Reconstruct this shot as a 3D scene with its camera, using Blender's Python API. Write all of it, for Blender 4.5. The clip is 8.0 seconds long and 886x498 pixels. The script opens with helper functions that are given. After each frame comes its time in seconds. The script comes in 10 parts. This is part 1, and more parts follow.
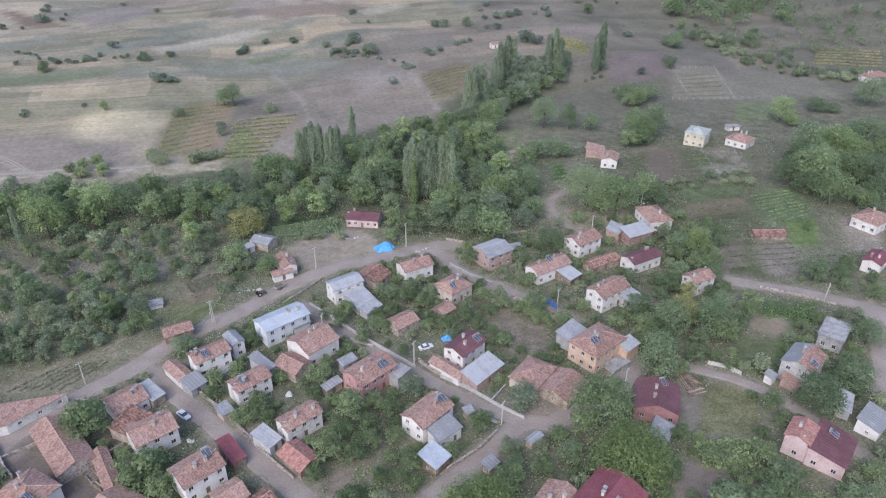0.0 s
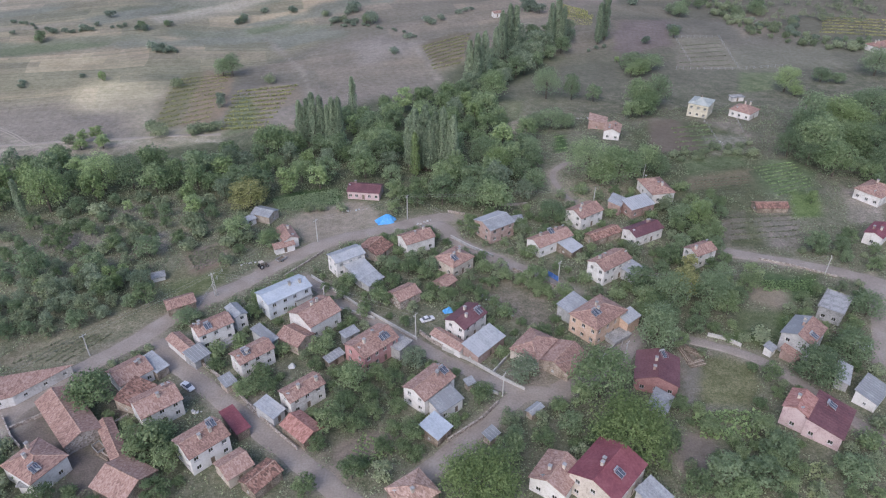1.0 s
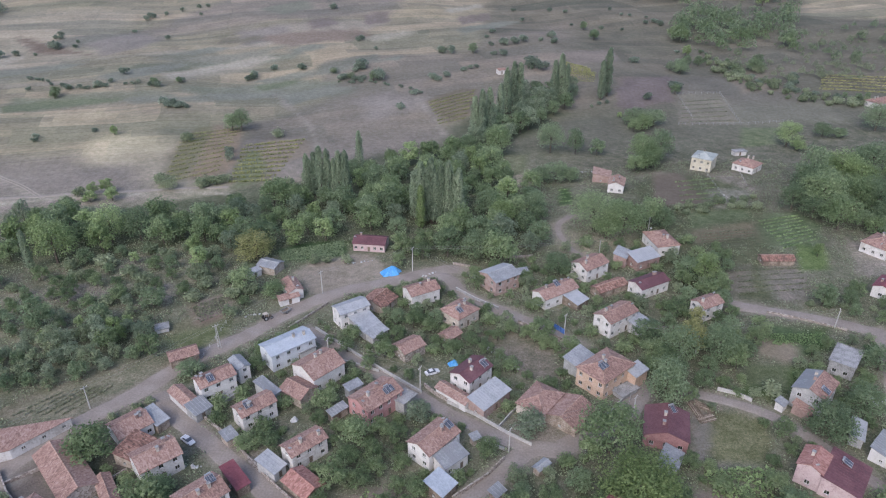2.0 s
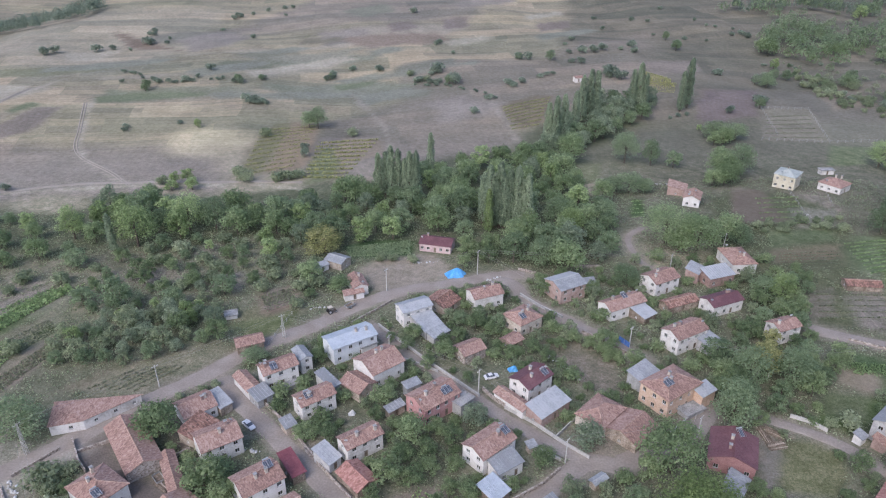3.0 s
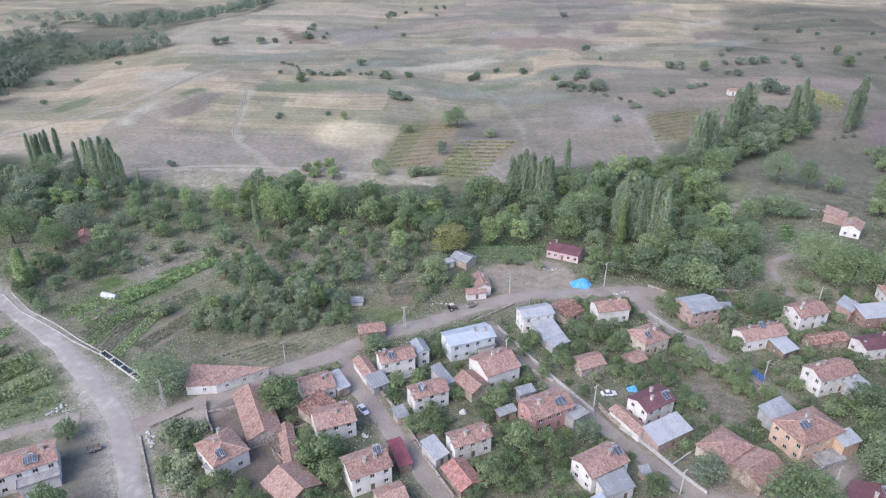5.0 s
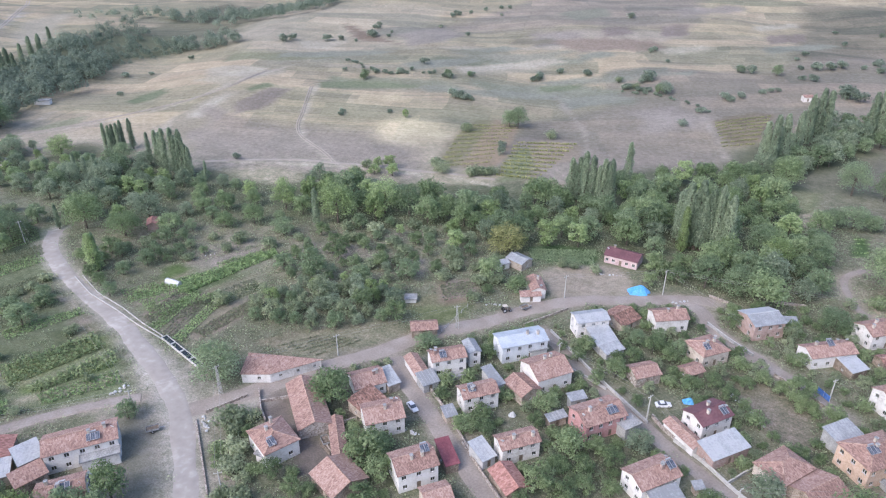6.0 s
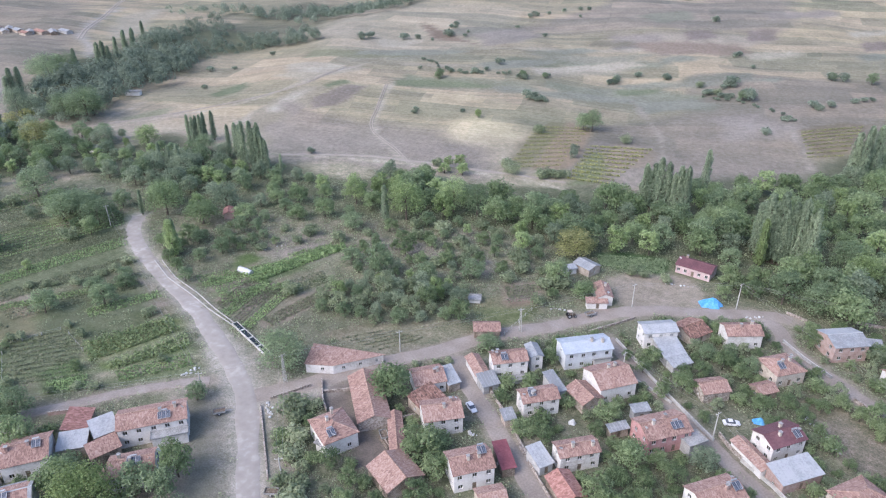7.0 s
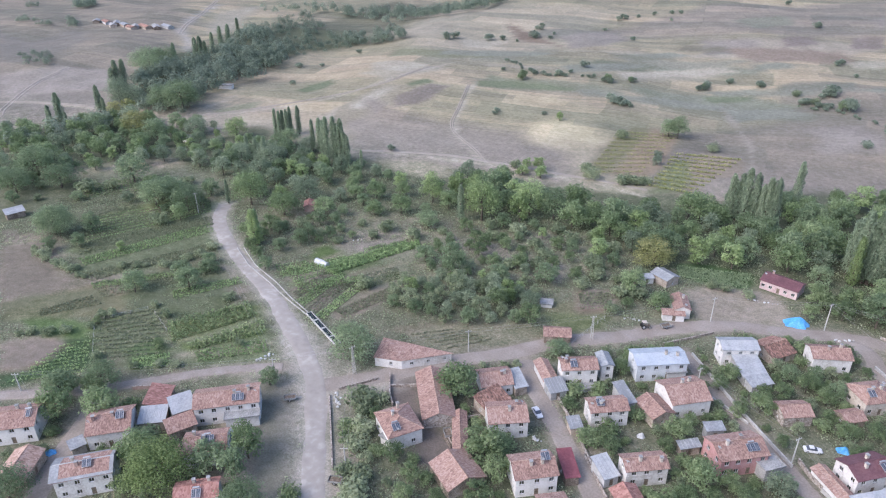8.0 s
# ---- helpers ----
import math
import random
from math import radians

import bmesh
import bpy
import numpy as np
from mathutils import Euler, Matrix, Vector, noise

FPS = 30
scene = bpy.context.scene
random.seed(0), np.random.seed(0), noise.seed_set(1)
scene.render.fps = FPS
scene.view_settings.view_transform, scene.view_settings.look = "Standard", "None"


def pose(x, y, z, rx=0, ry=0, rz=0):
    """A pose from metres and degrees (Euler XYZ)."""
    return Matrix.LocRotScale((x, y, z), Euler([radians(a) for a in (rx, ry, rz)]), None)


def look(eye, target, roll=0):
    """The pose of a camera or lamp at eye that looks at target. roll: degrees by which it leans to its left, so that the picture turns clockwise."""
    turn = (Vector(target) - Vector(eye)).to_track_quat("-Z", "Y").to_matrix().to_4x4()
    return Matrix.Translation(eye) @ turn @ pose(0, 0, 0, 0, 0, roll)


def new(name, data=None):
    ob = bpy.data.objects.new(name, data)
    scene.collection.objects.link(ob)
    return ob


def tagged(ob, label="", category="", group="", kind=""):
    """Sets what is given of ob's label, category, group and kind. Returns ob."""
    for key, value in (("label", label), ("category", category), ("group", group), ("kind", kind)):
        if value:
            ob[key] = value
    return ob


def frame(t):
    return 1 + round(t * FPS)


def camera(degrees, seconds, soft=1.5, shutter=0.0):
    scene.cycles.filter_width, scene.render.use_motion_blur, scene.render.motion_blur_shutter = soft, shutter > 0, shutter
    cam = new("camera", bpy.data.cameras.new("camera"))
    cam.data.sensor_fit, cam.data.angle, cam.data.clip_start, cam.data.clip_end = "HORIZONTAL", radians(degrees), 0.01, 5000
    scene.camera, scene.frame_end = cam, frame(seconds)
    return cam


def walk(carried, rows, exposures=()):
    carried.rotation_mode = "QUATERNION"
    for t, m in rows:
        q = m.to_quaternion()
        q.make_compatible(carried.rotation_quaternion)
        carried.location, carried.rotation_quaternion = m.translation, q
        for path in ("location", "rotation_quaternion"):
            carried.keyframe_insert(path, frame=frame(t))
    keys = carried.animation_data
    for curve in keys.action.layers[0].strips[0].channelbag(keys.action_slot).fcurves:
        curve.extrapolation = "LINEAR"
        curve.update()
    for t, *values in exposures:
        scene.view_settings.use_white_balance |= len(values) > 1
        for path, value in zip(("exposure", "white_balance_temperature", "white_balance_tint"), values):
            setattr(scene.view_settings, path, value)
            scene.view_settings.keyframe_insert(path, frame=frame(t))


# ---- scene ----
cam = camera(65.30, 8.0, soft=1.15)
PATH = [
    (0.0, pose(0.00, 0.00, 123.20, 59.83, -0.07, -0.00)),
    (0.5, pose(0.01, 0.15, 123.40, 57.47, -0.03, 0.06)),
    (1.0, pose(-0.01, 0.25, 123.55, 57.44, 0.00, 0.09)),
    (1.5, pose(-0.02, 0.35, 123.58, 59.96, 0.05, 0.11)),
    (1.7, pose(-0.03, 0.37, 123.46, 61.10, 0.08, 0.10)),
    (2.8, pose(-0.21, 0.51, 121.66, 62.32, -0.20, 5.14)),
    (3.0, pose(-0.16, 0.61, 121.51, 62.37, -0.22, 6.84)),
    (3.5, pose(-0.11, 0.88, 121.37, 62.40, -0.18, 9.18)),
    (4.0, pose(-0.13, 1.08, 121.17, 62.47, -0.18, 12.44)),
    (4.5, pose(-0.16, 1.30, 121.03, 62.54, -0.17, 15.77)),
    (6.0, pose(-0.19, 2.24, 120.50, 62.55, 0.02, 23.79)),
    (6.5, pose(-0.29, 2.42, 120.41, 62.54, 0.09, 26.63)),
    (7.0, pose(-0.39, 2.61, 120.31, 62.57, 0.17, 29.90)),
    (7.5, pose(-0.43, 2.75, 120.11, 62.61, 0.25, 33.23)),
    (8.0, pose(-0.37, 2.85, 119.95, 62.69, 0.37, 36.70)),
]
walk(cam, PATH, exposures=[(0.0, 0.58, 5650, 16), (0.5, 0.5, 5650, 16), (1.5, 0.32, 5650, 16), (3.5, 0.58, 5650, 16), (4.5, 0.75, 5650, 16), (6.5, 0.9, 5650, 16), (8.0, 0.82, 5650, 16)])

# ---------------------------------------------------------------- light
world = bpy.data.worlds.new("sky")
scene.world = world
world.use_nodes = True
wn = world.node_tree.nodes
sky = wn.new("ShaderNodeTexSky")
sky.sky_type = "NISHITA"
sky.sun_disc = False
sky.sun_elevation = radians(42)
sky.sun_rotation = radians(205)
sky.air_density, sky.dust_density, sky.ozone_density = 1.0, 4.0, 1.0
wn["Background"].inputs["Strength"].default_value = 0.15
world.node_tree.links.new(sky.outputs["Color"], wn["Background"].inputs["Color"])

sun = new("sun", bpy.data.lights.new("sun", "SUN"))
sun.data.energy = 0.55
sun.data.angle = radians(40)
sun.data.color = (1.0, 0.95, 0.88)
sun.matrix_world = look((-40, -90, 100), (0, 0, 0))

# ---------------------------------------------------------------- materials
def mat(name, cols, scale=1.0, rough=0.9, metal=0.0, bump=0.0, bump_scale=None, fine=6.0, rand=0.0,
        kind="noise", wave=None, spec=0.3):
    """A surface with two scales of colour variation. cols: three or four colours from dark to light."""
    m = bpy.data.materials.new(name)
    m.use_nodes = True
    nt = m.node_tree
    N, K = nt.nodes, nt.links
    p = N["Principled BSDF"]
    p.inputs["Roughness"].default_value = rough
    p.inputs["Metallic"].default_value = metal
    p.inputs["Specular IOR Level"].default_value = spec
    tc = N.new("ShaderNodeTexCoord")
    big = N.new("ShaderNodeTexNoise")
    big.inputs["Scale"].default_value = scale
    big.inputs["Detail"].default_value = 5
    K.new(tc.outputs["Object"], big.inputs["Vector"])
    small = N.new("ShaderNodeTexVoronoi" if kind == "cells" else "ShaderNodeTexNoise")
    small.inputs["Scale"].default_value = scale * fine
    if kind == "cells" and wave:
        down = N.new("ShaderNodeMapping")
        down.inputs["Scale"].default_value = (1.35, 0.6, 1.0)
        K.new(tc.outputs["Object"], down.inputs[0])
        K.new(down.outputs[0], small.inputs["Vector"])
    else:
        K.new(tc.outputs["Object"], small.inputs["Vector"])
    mix = N.new("ShaderNodeMath")
    mix.operation = "MULTIPLY_ADD"
    mix.inputs[1].default_value = 0.55
    K.new(big.outputs[0], mix.inputs[0])
    half = N.new("ShaderNodeMath")
    half.operation = "MULTIPLY"
    half.inputs[1].default_value = 0.45
    if kind == "cells":
        sep = N.new("ShaderNodeSeparateColor")
        K.new(small.outputs["Color"], sep.inputs[0])
        K.new(sep.outputs[0], half.inputs[0])
    else:
        K.new(small.outputs[0], half.inputs[0])
    K.new(half.outputs[0], mix.inputs[2])
    last = mix
    if rand:
        info = N.new("ShaderNodeObjectInfo")
        add = N.new("ShaderNodeMath")
        add.operation = "MULTIPLY_ADD"
        add.inputs[1].default_value = rand
        K.new(info.outputs["Random"], add.inputs[0])
        sub = N.new("ShaderNodeMath")
        sub.operation = "SUBTRACT"
        sub.inputs[1].default_value = rand / 2
        K.new(mix.outputs[0], sub.inputs[0])
        K.new(sub.outputs[0], add.inputs[2])
        last = add
    ramp = N.new("ShaderNodeValToRGB")
    els = ramp.color_ramp.elements
    lo, hi = (0.27, 0.73) if kind == "cells" else (0.36, 0.64)
    while len(els) < len(cols):
        els.new(0.5)
    for i, c in enumerate(cols):
        els[i].position = lo + (hi - lo) * i / (len(cols) - 1)
        els[i].color = (*c, 1)
    K.new(last.outputs[0], ramp.inputs[0])
    K.new(ramp.outputs[0], p.inputs["Base Color"])
    src = None
    if wave:
        w = N.new("ShaderNodeTexWave")
        w.bands_direction = wave[0]
        w.inputs["Scale"].default_value = wave[1]
        w.inputs["Distortion"].default_value = wave[2]
        K.new(tc.outputs["Object"], w.inputs["Vector"])
        src = w.outputs[1]
    elif bump:
        src = small.outputs[0]
    if src and bump:
        b = N.new("ShaderNodeBump")
        b.inputs["Strength"].default_value = bump
        b.inputs["Distance"].default_value = 0.06
        K.new(src, b.inputs["Height"])
        K.new(b.outputs[0], p.inputs["Normal"])
    return m


M = {}
M["white"] = mat("white_plaster", [(0.5, 0.472, 0.432), (0.63, 0.61, 0.575), (0.69, 0.672, 0.642), (0.735, 0.72, 0.695)], 0.35, bump=0.1, rand=0.14)
M["whiteblue"] = mat("bluish_white_plaster", [(0.48, 0.5, 0.52), (0.6, 0.63, 0.65), (0.67, 0.69, 0.71)], 0.5, bump=0.1)
M["cream"] = mat("cream_plaster", [(0.38, 0.33, 0.27), (0.55, 0.49, 0.42), (0.62, 0.57, 0.5)], 0.5, bump=0.1, rand=0.1)
M["pink"] = mat("pink_plaster", [(0.42, 0.31, 0.3), (0.55, 0.43, 0.42), (0.6, 0.5, 0.485)], 0.5, bump=0.1)
M["yellow"] = mat("yellow_plaster", [(0.44, 0.405, 0.3), (0.56, 0.525, 0.41), (0.62, 0.59, 0.48)], 0.5, bump=0.1)
M["orange"] = mat("apricot_plaster", [(0.45, 0.32, 0.23), (0.58, 0.43, 0.32), (0.64, 0.5, 0.39)], 0.5, bump=0.1)
M["rose"] = mat("faded_rose_plaster", [(0.37, 0.2, 0.19), (0.48, 0.275, 0.26), (0.53, 0.34, 0.32)], 0.5, bump=0.1)
M["maroonwall"] = mat("faded_red_wall", [(0.24, 0.13, 0.125), (0.33, 0.185, 0.175), (0.4, 0.25, 0.235)], 0.6, bump=0.1)
M["brick"] = mat("bare_hollow_brick", [(0.26, 0.175, 0.15), (0.36, 0.26, 0.225), (0.45, 0.35, 0.31)], 0.8, bump=0.3, wave=("Z", 2.6, 0.3), rand=0.15)
M["mud"] = mat("mud_and_timber_wall", [(0.16, 0.13, 0.1), (0.28, 0.23, 0.18), (0.4, 0.34, 0.28), (0.5, 0.44, 0.37)], 0.6, bump=0.3, rand=0.25)
M["stone"] = mat("rubble_stone_wall", [(0.2, 0.17, 0.14), (0.36, 0.31, 0.27), (0.5, 0.46, 0.41)], 1.2, bump=0.5, kind="cells", fine=2.0)
M["grey"] = mat("grey_plaster", [(0.3, 0.3, 0.29), (0.42, 0.42, 0.41), (0.52, 0.52, 0.51)], 0.6, bump=0.1, rand=0.2)
M["concrete"] = mat("weathered_concrete", [(0.2, 0.2, 0.19), (0.33, 0.33, 0.32), (0.44, 0.43, 0.42)], 0.5, bump=0.2)
TILE = [(0.225, 0.142, 0.118), (0.3, 0.192, 0.155), (0.345, 0.222, 0.178), (0.385, 0.255, 0.207), (0.46, 0.33, 0.275)]
M["tile"] = mat("clay_roof_tiles", TILE, 0.45, bump=0.8, kind="cells", fine=7.0, rand=0.2, wave=("X", 1.5, 0.6))
M["oldtile"] = mat("old_dark_roof_tiles", [(0.14, 0.09, 0.07), (0.23, 0.13, 0.1), (0.33, 0.19, 0.145), (0.42, 0.28, 0.22)], 0.6, bump=0.6, kind="cells", fine=4.0, rand=0.2, wave=("X", 1.5, 0.6))
M["redtile"] = mat("newer_red_roof_tiles", [(0.25, 0.13, 0.105), (0.36, 0.19, 0.155), (0.45, 0.26, 0.22)], 0.5, bump=0.5, kind="cells", fine=5.0, rand=0.15, wave=("X", 1.5, 0.4))
M["paletile"] = mat("pale_faded_roof_tiles", [(0.26, 0.17, 0.13), (0.4, 0.27, 0.21), (0.52, 0.38, 0.31)], 0.6, bump=0.6, kind="cells", fine=4.5, rand=0.15, wave=("X", 1.5, 0.5))
M["tilemetal"] = M["tile"]
M["metal"] = mat("galvanised_roof_sheet", [(0.28, 0.288, 0.29), (0.375, 0.388, 0.395), (0.475, 0.485, 0.49)], 0.35, rough=0.6, metal=0.15, bump=0.5, wave=("X", 2.0, 0.0), rand=0.3, spec=0.4)
M["bluemetal"] = mat("bluish_roof_sheet", [(0.38, 0.42, 0.46), (0.46, 0.505, 0.55), (0.53, 0.57, 0.605)], 0.35, rough=0.55, metal=0.1, bump=0.5, wave=("X", 2.0, 0.0), spec=0.4)
M["greenmetal"] = mat("grey_green_roof", [(0.26, 0.29, 0.26), (0.38, 0.41, 0.38), (0.46, 0.48, 0.45)], 0.4, rough=0.6, bump=0.3, wave=("X", 2.0, 0.0))
M["maroon"] = mat("maroon_roof_sheet", [(0.17, 0.05, 0.06), (0.22, 0.07, 0.08), (0.27, 0.1, 0.11)], 0.3, rough=0.5, bump=0.4, wave=("X", 2.0, 0.0), spec=0.5)
M["maroondark"] = mat("dark_maroon_roof_sheet", [(0.11, 0.05, 0.055), (0.15, 0.068, 0.074), (0.195, 0.095, 0.1)], 0.3, rough=0.55, bump=0.4, wave=("X", 2.0, 0.0), rand=0.15, spec=0.5)
M["wood"] = mat("weathered_timber", [(0.1, 0.08, 0.06), (0.2, 0.16, 0.12), (0.32, 0.27, 0.22)], 1.5, bump=0.3)
M["bark"] = mat("tree_bark", [(0.06, 0.05, 0.04), (0.12, 0.1, 0.08), (0.2, 0.17, 0.14)], 2.0, bump=0.5)
M["frame"] = mat("white_window_frame", [(0.55, 0.55, 0.54), (0.72, 0.72, 0.71), (0.78, 0.78, 0.77)], 2.0, rough=0.5)
M["pole"] = mat("pale_concrete_pole", [(0.36, 0.35, 0.32), (0.48, 0.47, 0.44), (0.58, 0.57, 0.54)], 1.5)
M["steel"] = mat("galvanised_steel", [(0.4, 0.41, 0.42), (0.52, 0.53, 0.54), (0.6, 0.6, 0.61)], 2.0, rough=0.45, metal=0.6)
# Base colour raised to grey-blue, standing in for sky reflected in the collectors.
M["panel"] = mat("solar_collector_glass", [(0.06, 0.069, 0.088), (0.085, 0.097, 0.122), (0.115, 0.13, 0.158)], 0.8, rough=0.35, spec=0.35)
M["tank"] = mat("white_enamel_tank", [(0.6, 0.6, 0.6), (0.72, 0.73, 0.74), (0.78, 0.78, 0.78)], 2.0, rough=0.4)
M["carwhite"] = mat("white_car_paint", [(0.66, 0.66, 0.66), (0.74, 0.74, 0.74), (0.78, 0.78, 0.78)], 1.0, rough=0.3, spec=0.5)
M["cargrey"] = mat("grey_blue_car_paint", [(0.2, 0.25, 0.29), (0.26, 0.32, 0.36), (0.32, 0.38, 0.42)], 1.0, rough=0.35, spec=0.5)
M["tyre"] = mat("black_rubber", [(0.015, 0.015, 0.015), (0.03, 0.03, 0.03), (0.05, 0.05, 0.05)], 2.0)
M["tarpblue"] = mat("blue_plastic_tarpaulin", [(0.07, 0.25, 0.55), (0.1, 0.36, 0.72), (0.2, 0.46, 0.78)], 0.5, rough=0.45, bump=0.5, spec=0.5)
M["tarpwhite"] = mat("white_plastic_sheeting", [(0.4, 0.41, 0.4), (0.54, 0.55, 0.54), (0.62, 0.63, 0.63)], 0.6, rough=0.5, bump=0.4)
M["bluepaint"] = mat("blue_painted_sheet", [(0.06, 0.13, 0.36), (0.1, 0.2, 0.5), (0.16, 0.28, 0.56)], 1.0, rough=0.5)
M["water"] = mat("dark_trough_water", [(0.015, 0.018, 0.015), (0.025, 0.03, 0.025), (0.035, 0.04, 0.035)], 0.5, rough=0.08, spec=0.6)

glass = bpy.data.materials.new("window_glass")
glass.use_nodes = True
gp = glass.node_tree.nodes["Principled BSDF"]
gp.inputs["Base Color"].default_value = (0.85, 0.9, 0.9, 1)
gp.inputs["Transmission Weight"].default_value = 1.0
gp.inputs["Roughness"].default_value = 0.05
M["glass"] = glass


def leaf_mat(name, cols):
    m = mat(name, cols, 0.35, rough=0.75, fine=5.0, rand=0.22, spec=0.12)
    N, K = m.node_tree.nodes, m.node_tree.links
    p, o = N["Principled BSDF"], N["Material Output"]
    geo = N.new("ShaderNodeNewGeometry")
    vary = N.new("ShaderNodeMapRange")
    vary.inputs["To Min"].default_value, vary.inputs["To Max"].default_value = 0.78, 1.22
    K.new(geo.outputs["Random Per Island"], vary.inputs["Value"])
    mul = N.new("ShaderNodeVectorMath")
    mul.operation = "SCALE"
    K.new(p.inputs["Base Color"].links[0].from_socket, mul.inputs[0])
    K.new(vary.outputs[0], mul.inputs["Scale"])
    K.new(mul.outputs[0], p.inputs["Base Color"])
    t = N.new("ShaderNodeBsdfTranslucent")
    K.new(mul.outputs[0], t.inputs["Color"])
    mx = N.new("ShaderNodeAddShader")
    K.new(p.outputs[0], mx.inputs[0])
    K.new(t.outputs[0], mx.inputs[1])
    K.new(mx.outputs[0], o.inputs["Surface"])
    return m


M["leaf_dark"] = leaf_mat("dark_green_leaves", [(0.084, 0.114, 0.064), (0.127, 0.164, 0.093), (0.166, 0.205, 0.122)])
M["leaf_mid"] = leaf_mat("mid_green_leaves", [(0.09, 0.123, 0.062), (0.137, 0.177, 0.09), (0.182, 0.222, 0.122)])
M["leaf_light"] = leaf_mat("light_yellow_green_leaves", [(0.113, 0.149, 0.065), (0.167, 0.211, 0.097), (0.216, 0.265, 0.135)])
M["leaf_grey"] = leaf_mat("grey_green_leaves", [(0.102, 0.130, 0.086), (0.149, 0.179, 0.119), (0.194, 0.225, 0.153)])
M["leaf_poplar"] = leaf_mat("poplar_leaves", [(0.098, 0.127, 0.085), (0.147, 0.180, 0.120), (0.190, 0.226, 0.154)])
M["leaf_gold"] = leaf_mat("yellowing_leaves", [(0.13, 0.14, 0.06), (0.185, 0.19, 0.085), (0.235, 0.235, 0.115)])
M["leaf_bush"] = leaf_mat("dusty_bush_leaves", [(0.108, 0.132, 0.079), (0.164, 0.190, 0.115), (0.220, 0.244, 0.158)])
M["leaf_weed"] = leaf_mat("weeds_and_dry_stems", [(0.1, 0.113, 0.07), (0.135, 0.146, 0.093), (0.17, 0.175, 0.12)])
M["leaf_crop"] = leaf_mat("crop_leaves", [(0.103, 0.146, 0.065), (0.159, 0.211, 0.098), (0.215, 0.271, 0.134)])
M["leaf_vine"] = leaf_mat("turning_vine_leaves", [(0.16, 0.18, 0.075), (0.225, 0.23, 0.1), (0.28, 0.265, 0.13)])
M["leaf_far"] = leaf_mat("valley_tree_leaves", [(0.084, 0.107, 0.079), (0.127, 0.154, 0.114), (0.172, 0.203, 0.152)])
M["leaf_corn"] = leaf_mat("pale_maize_leaves", [(0.125, 0.158, 0.078), (0.172, 0.205, 0.106), (0.218, 0.243, 0.14)])
M["leaf_walnut"] = leaf_mat("full_green_walnut_leaves", [(0.093, 0.126, 0.052), (0.145, 0.185, 0.077), (0.200, 0.243, 0.111)])
M["leaf_garden"] = leaf_mat("deep_green_garden_leaves", [(0.079, 0.108, 0.056), (0.126, 0.161, 0.081), (0.176, 0.211, 0.115)])

# ---------------------------------------------------------------- lie of the land
def sst(a, b, x):
    x = min(1.0, max(0.0, (x - a) / (b - a)))
    return x * x * (3 - 2 * x)


def ground_z(x, y):
    u = -0.26 * x + 0.966 * y
    v = 0.966 * x + 0.26 * y
    r = max(0.0, u - 330.0)
    rise = 0.06 * r * r / (r + 88.0)
    side = sst(-430.0, -330.0, x + 0.22 * (y - 363.0))
    dip = -3.3 * math.exp(-((u - 313.0) / 50.0) ** 2)
    roll = 2.6 * math.sin(x * 0.0191 + 0.6) * math.sin(u * 0.01545 + 1.0)
    roll += 1.3 * math.sin(v * 0.043 + 2.0 * math.sin(u * 0.011)) + 0.7 * math.sin(u * 0.061 + v * 0.03)
    return rise * side + dip + roll * sst(330, 440, u)


PATCHES = []
ROADS = []


def patch(colour, soft, outline):
    PATCHES.append((colour, soft, outline))


def road(name, width, line):
    ROADS.append((name, width, line))

patch((.235, .205, .175), 40, [(-1115, 321), (-1392, 408), (-976, 662), (-612, 413), (-442, 231), (-429, 155), (-478, 117)])
patch((.12, .13, .08), 10, [(-339, 234), (-328, 254), (-271, 250), (-215, 250), (-200, 233), (-249, 199), (-272, 191)])
patch((.157, .152, .113), 30, [(49, 406), (92, 506), (184, 557), (382, 521), (190, 221), (96, 221), (52, 266)])
patch((.165, .165, .112), 14, [(-111, 88), (-205, 223), (-107, 240), (-78, 289), (-7, 332), (28, 266), (47, 221), (110, 230), (195, 230), (104, 89)])
patch((.162, .163, .11), 10, [(-140, 19), (-366, 103), (-291, 198), (-210, 220), (-100, 288), (-7, 305), (14, 132)])
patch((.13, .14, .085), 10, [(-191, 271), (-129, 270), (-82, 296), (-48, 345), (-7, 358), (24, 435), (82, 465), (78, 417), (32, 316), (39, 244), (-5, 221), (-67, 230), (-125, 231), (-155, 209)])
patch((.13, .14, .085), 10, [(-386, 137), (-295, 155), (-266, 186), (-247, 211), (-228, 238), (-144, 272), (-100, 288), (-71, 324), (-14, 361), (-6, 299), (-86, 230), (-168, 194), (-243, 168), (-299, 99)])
patch((.17, .165, .12), 12, [(-417, 150), (-439, 189), (-410, 274), (-472, 444), (-374, 468), (-408, 643), (-584, 687), (-561, 530), (-585, 432), (-527, 347), (-436, 228)])
patch((.31, .255, .2), 2, [(-56, 212), (-47, 227), (-30, 226), (-24, 219), (-19, 213), (-28, 207), (-35, 202), (-42, 194), (-46, 197)])
patch((.075, .13, .05), 2, [(-65, 230), (-55, 236), (-40, 238), (-38, 225), (-49, 221), (-61, 220)])
patch((.25, .215, .165), 5, [(-140, 197), (-132, 206), (-115, 202), (-113, 190), (-129, 188)])
patch((.24, .205, .155), 5, [(-108, 201), (-95, 207), (-89, 201), (-96, 194), (-103, 190)])
patch((.26, .21, .17), 2, [(-86, 191), (-76, 198), (-72, 190), (-80, 184)])
patch((.2, .18, .11), 3, [(-82, 185), (-72, 189), (-70, 179), (-84, 174), (-88, 171), (-86, 180)])
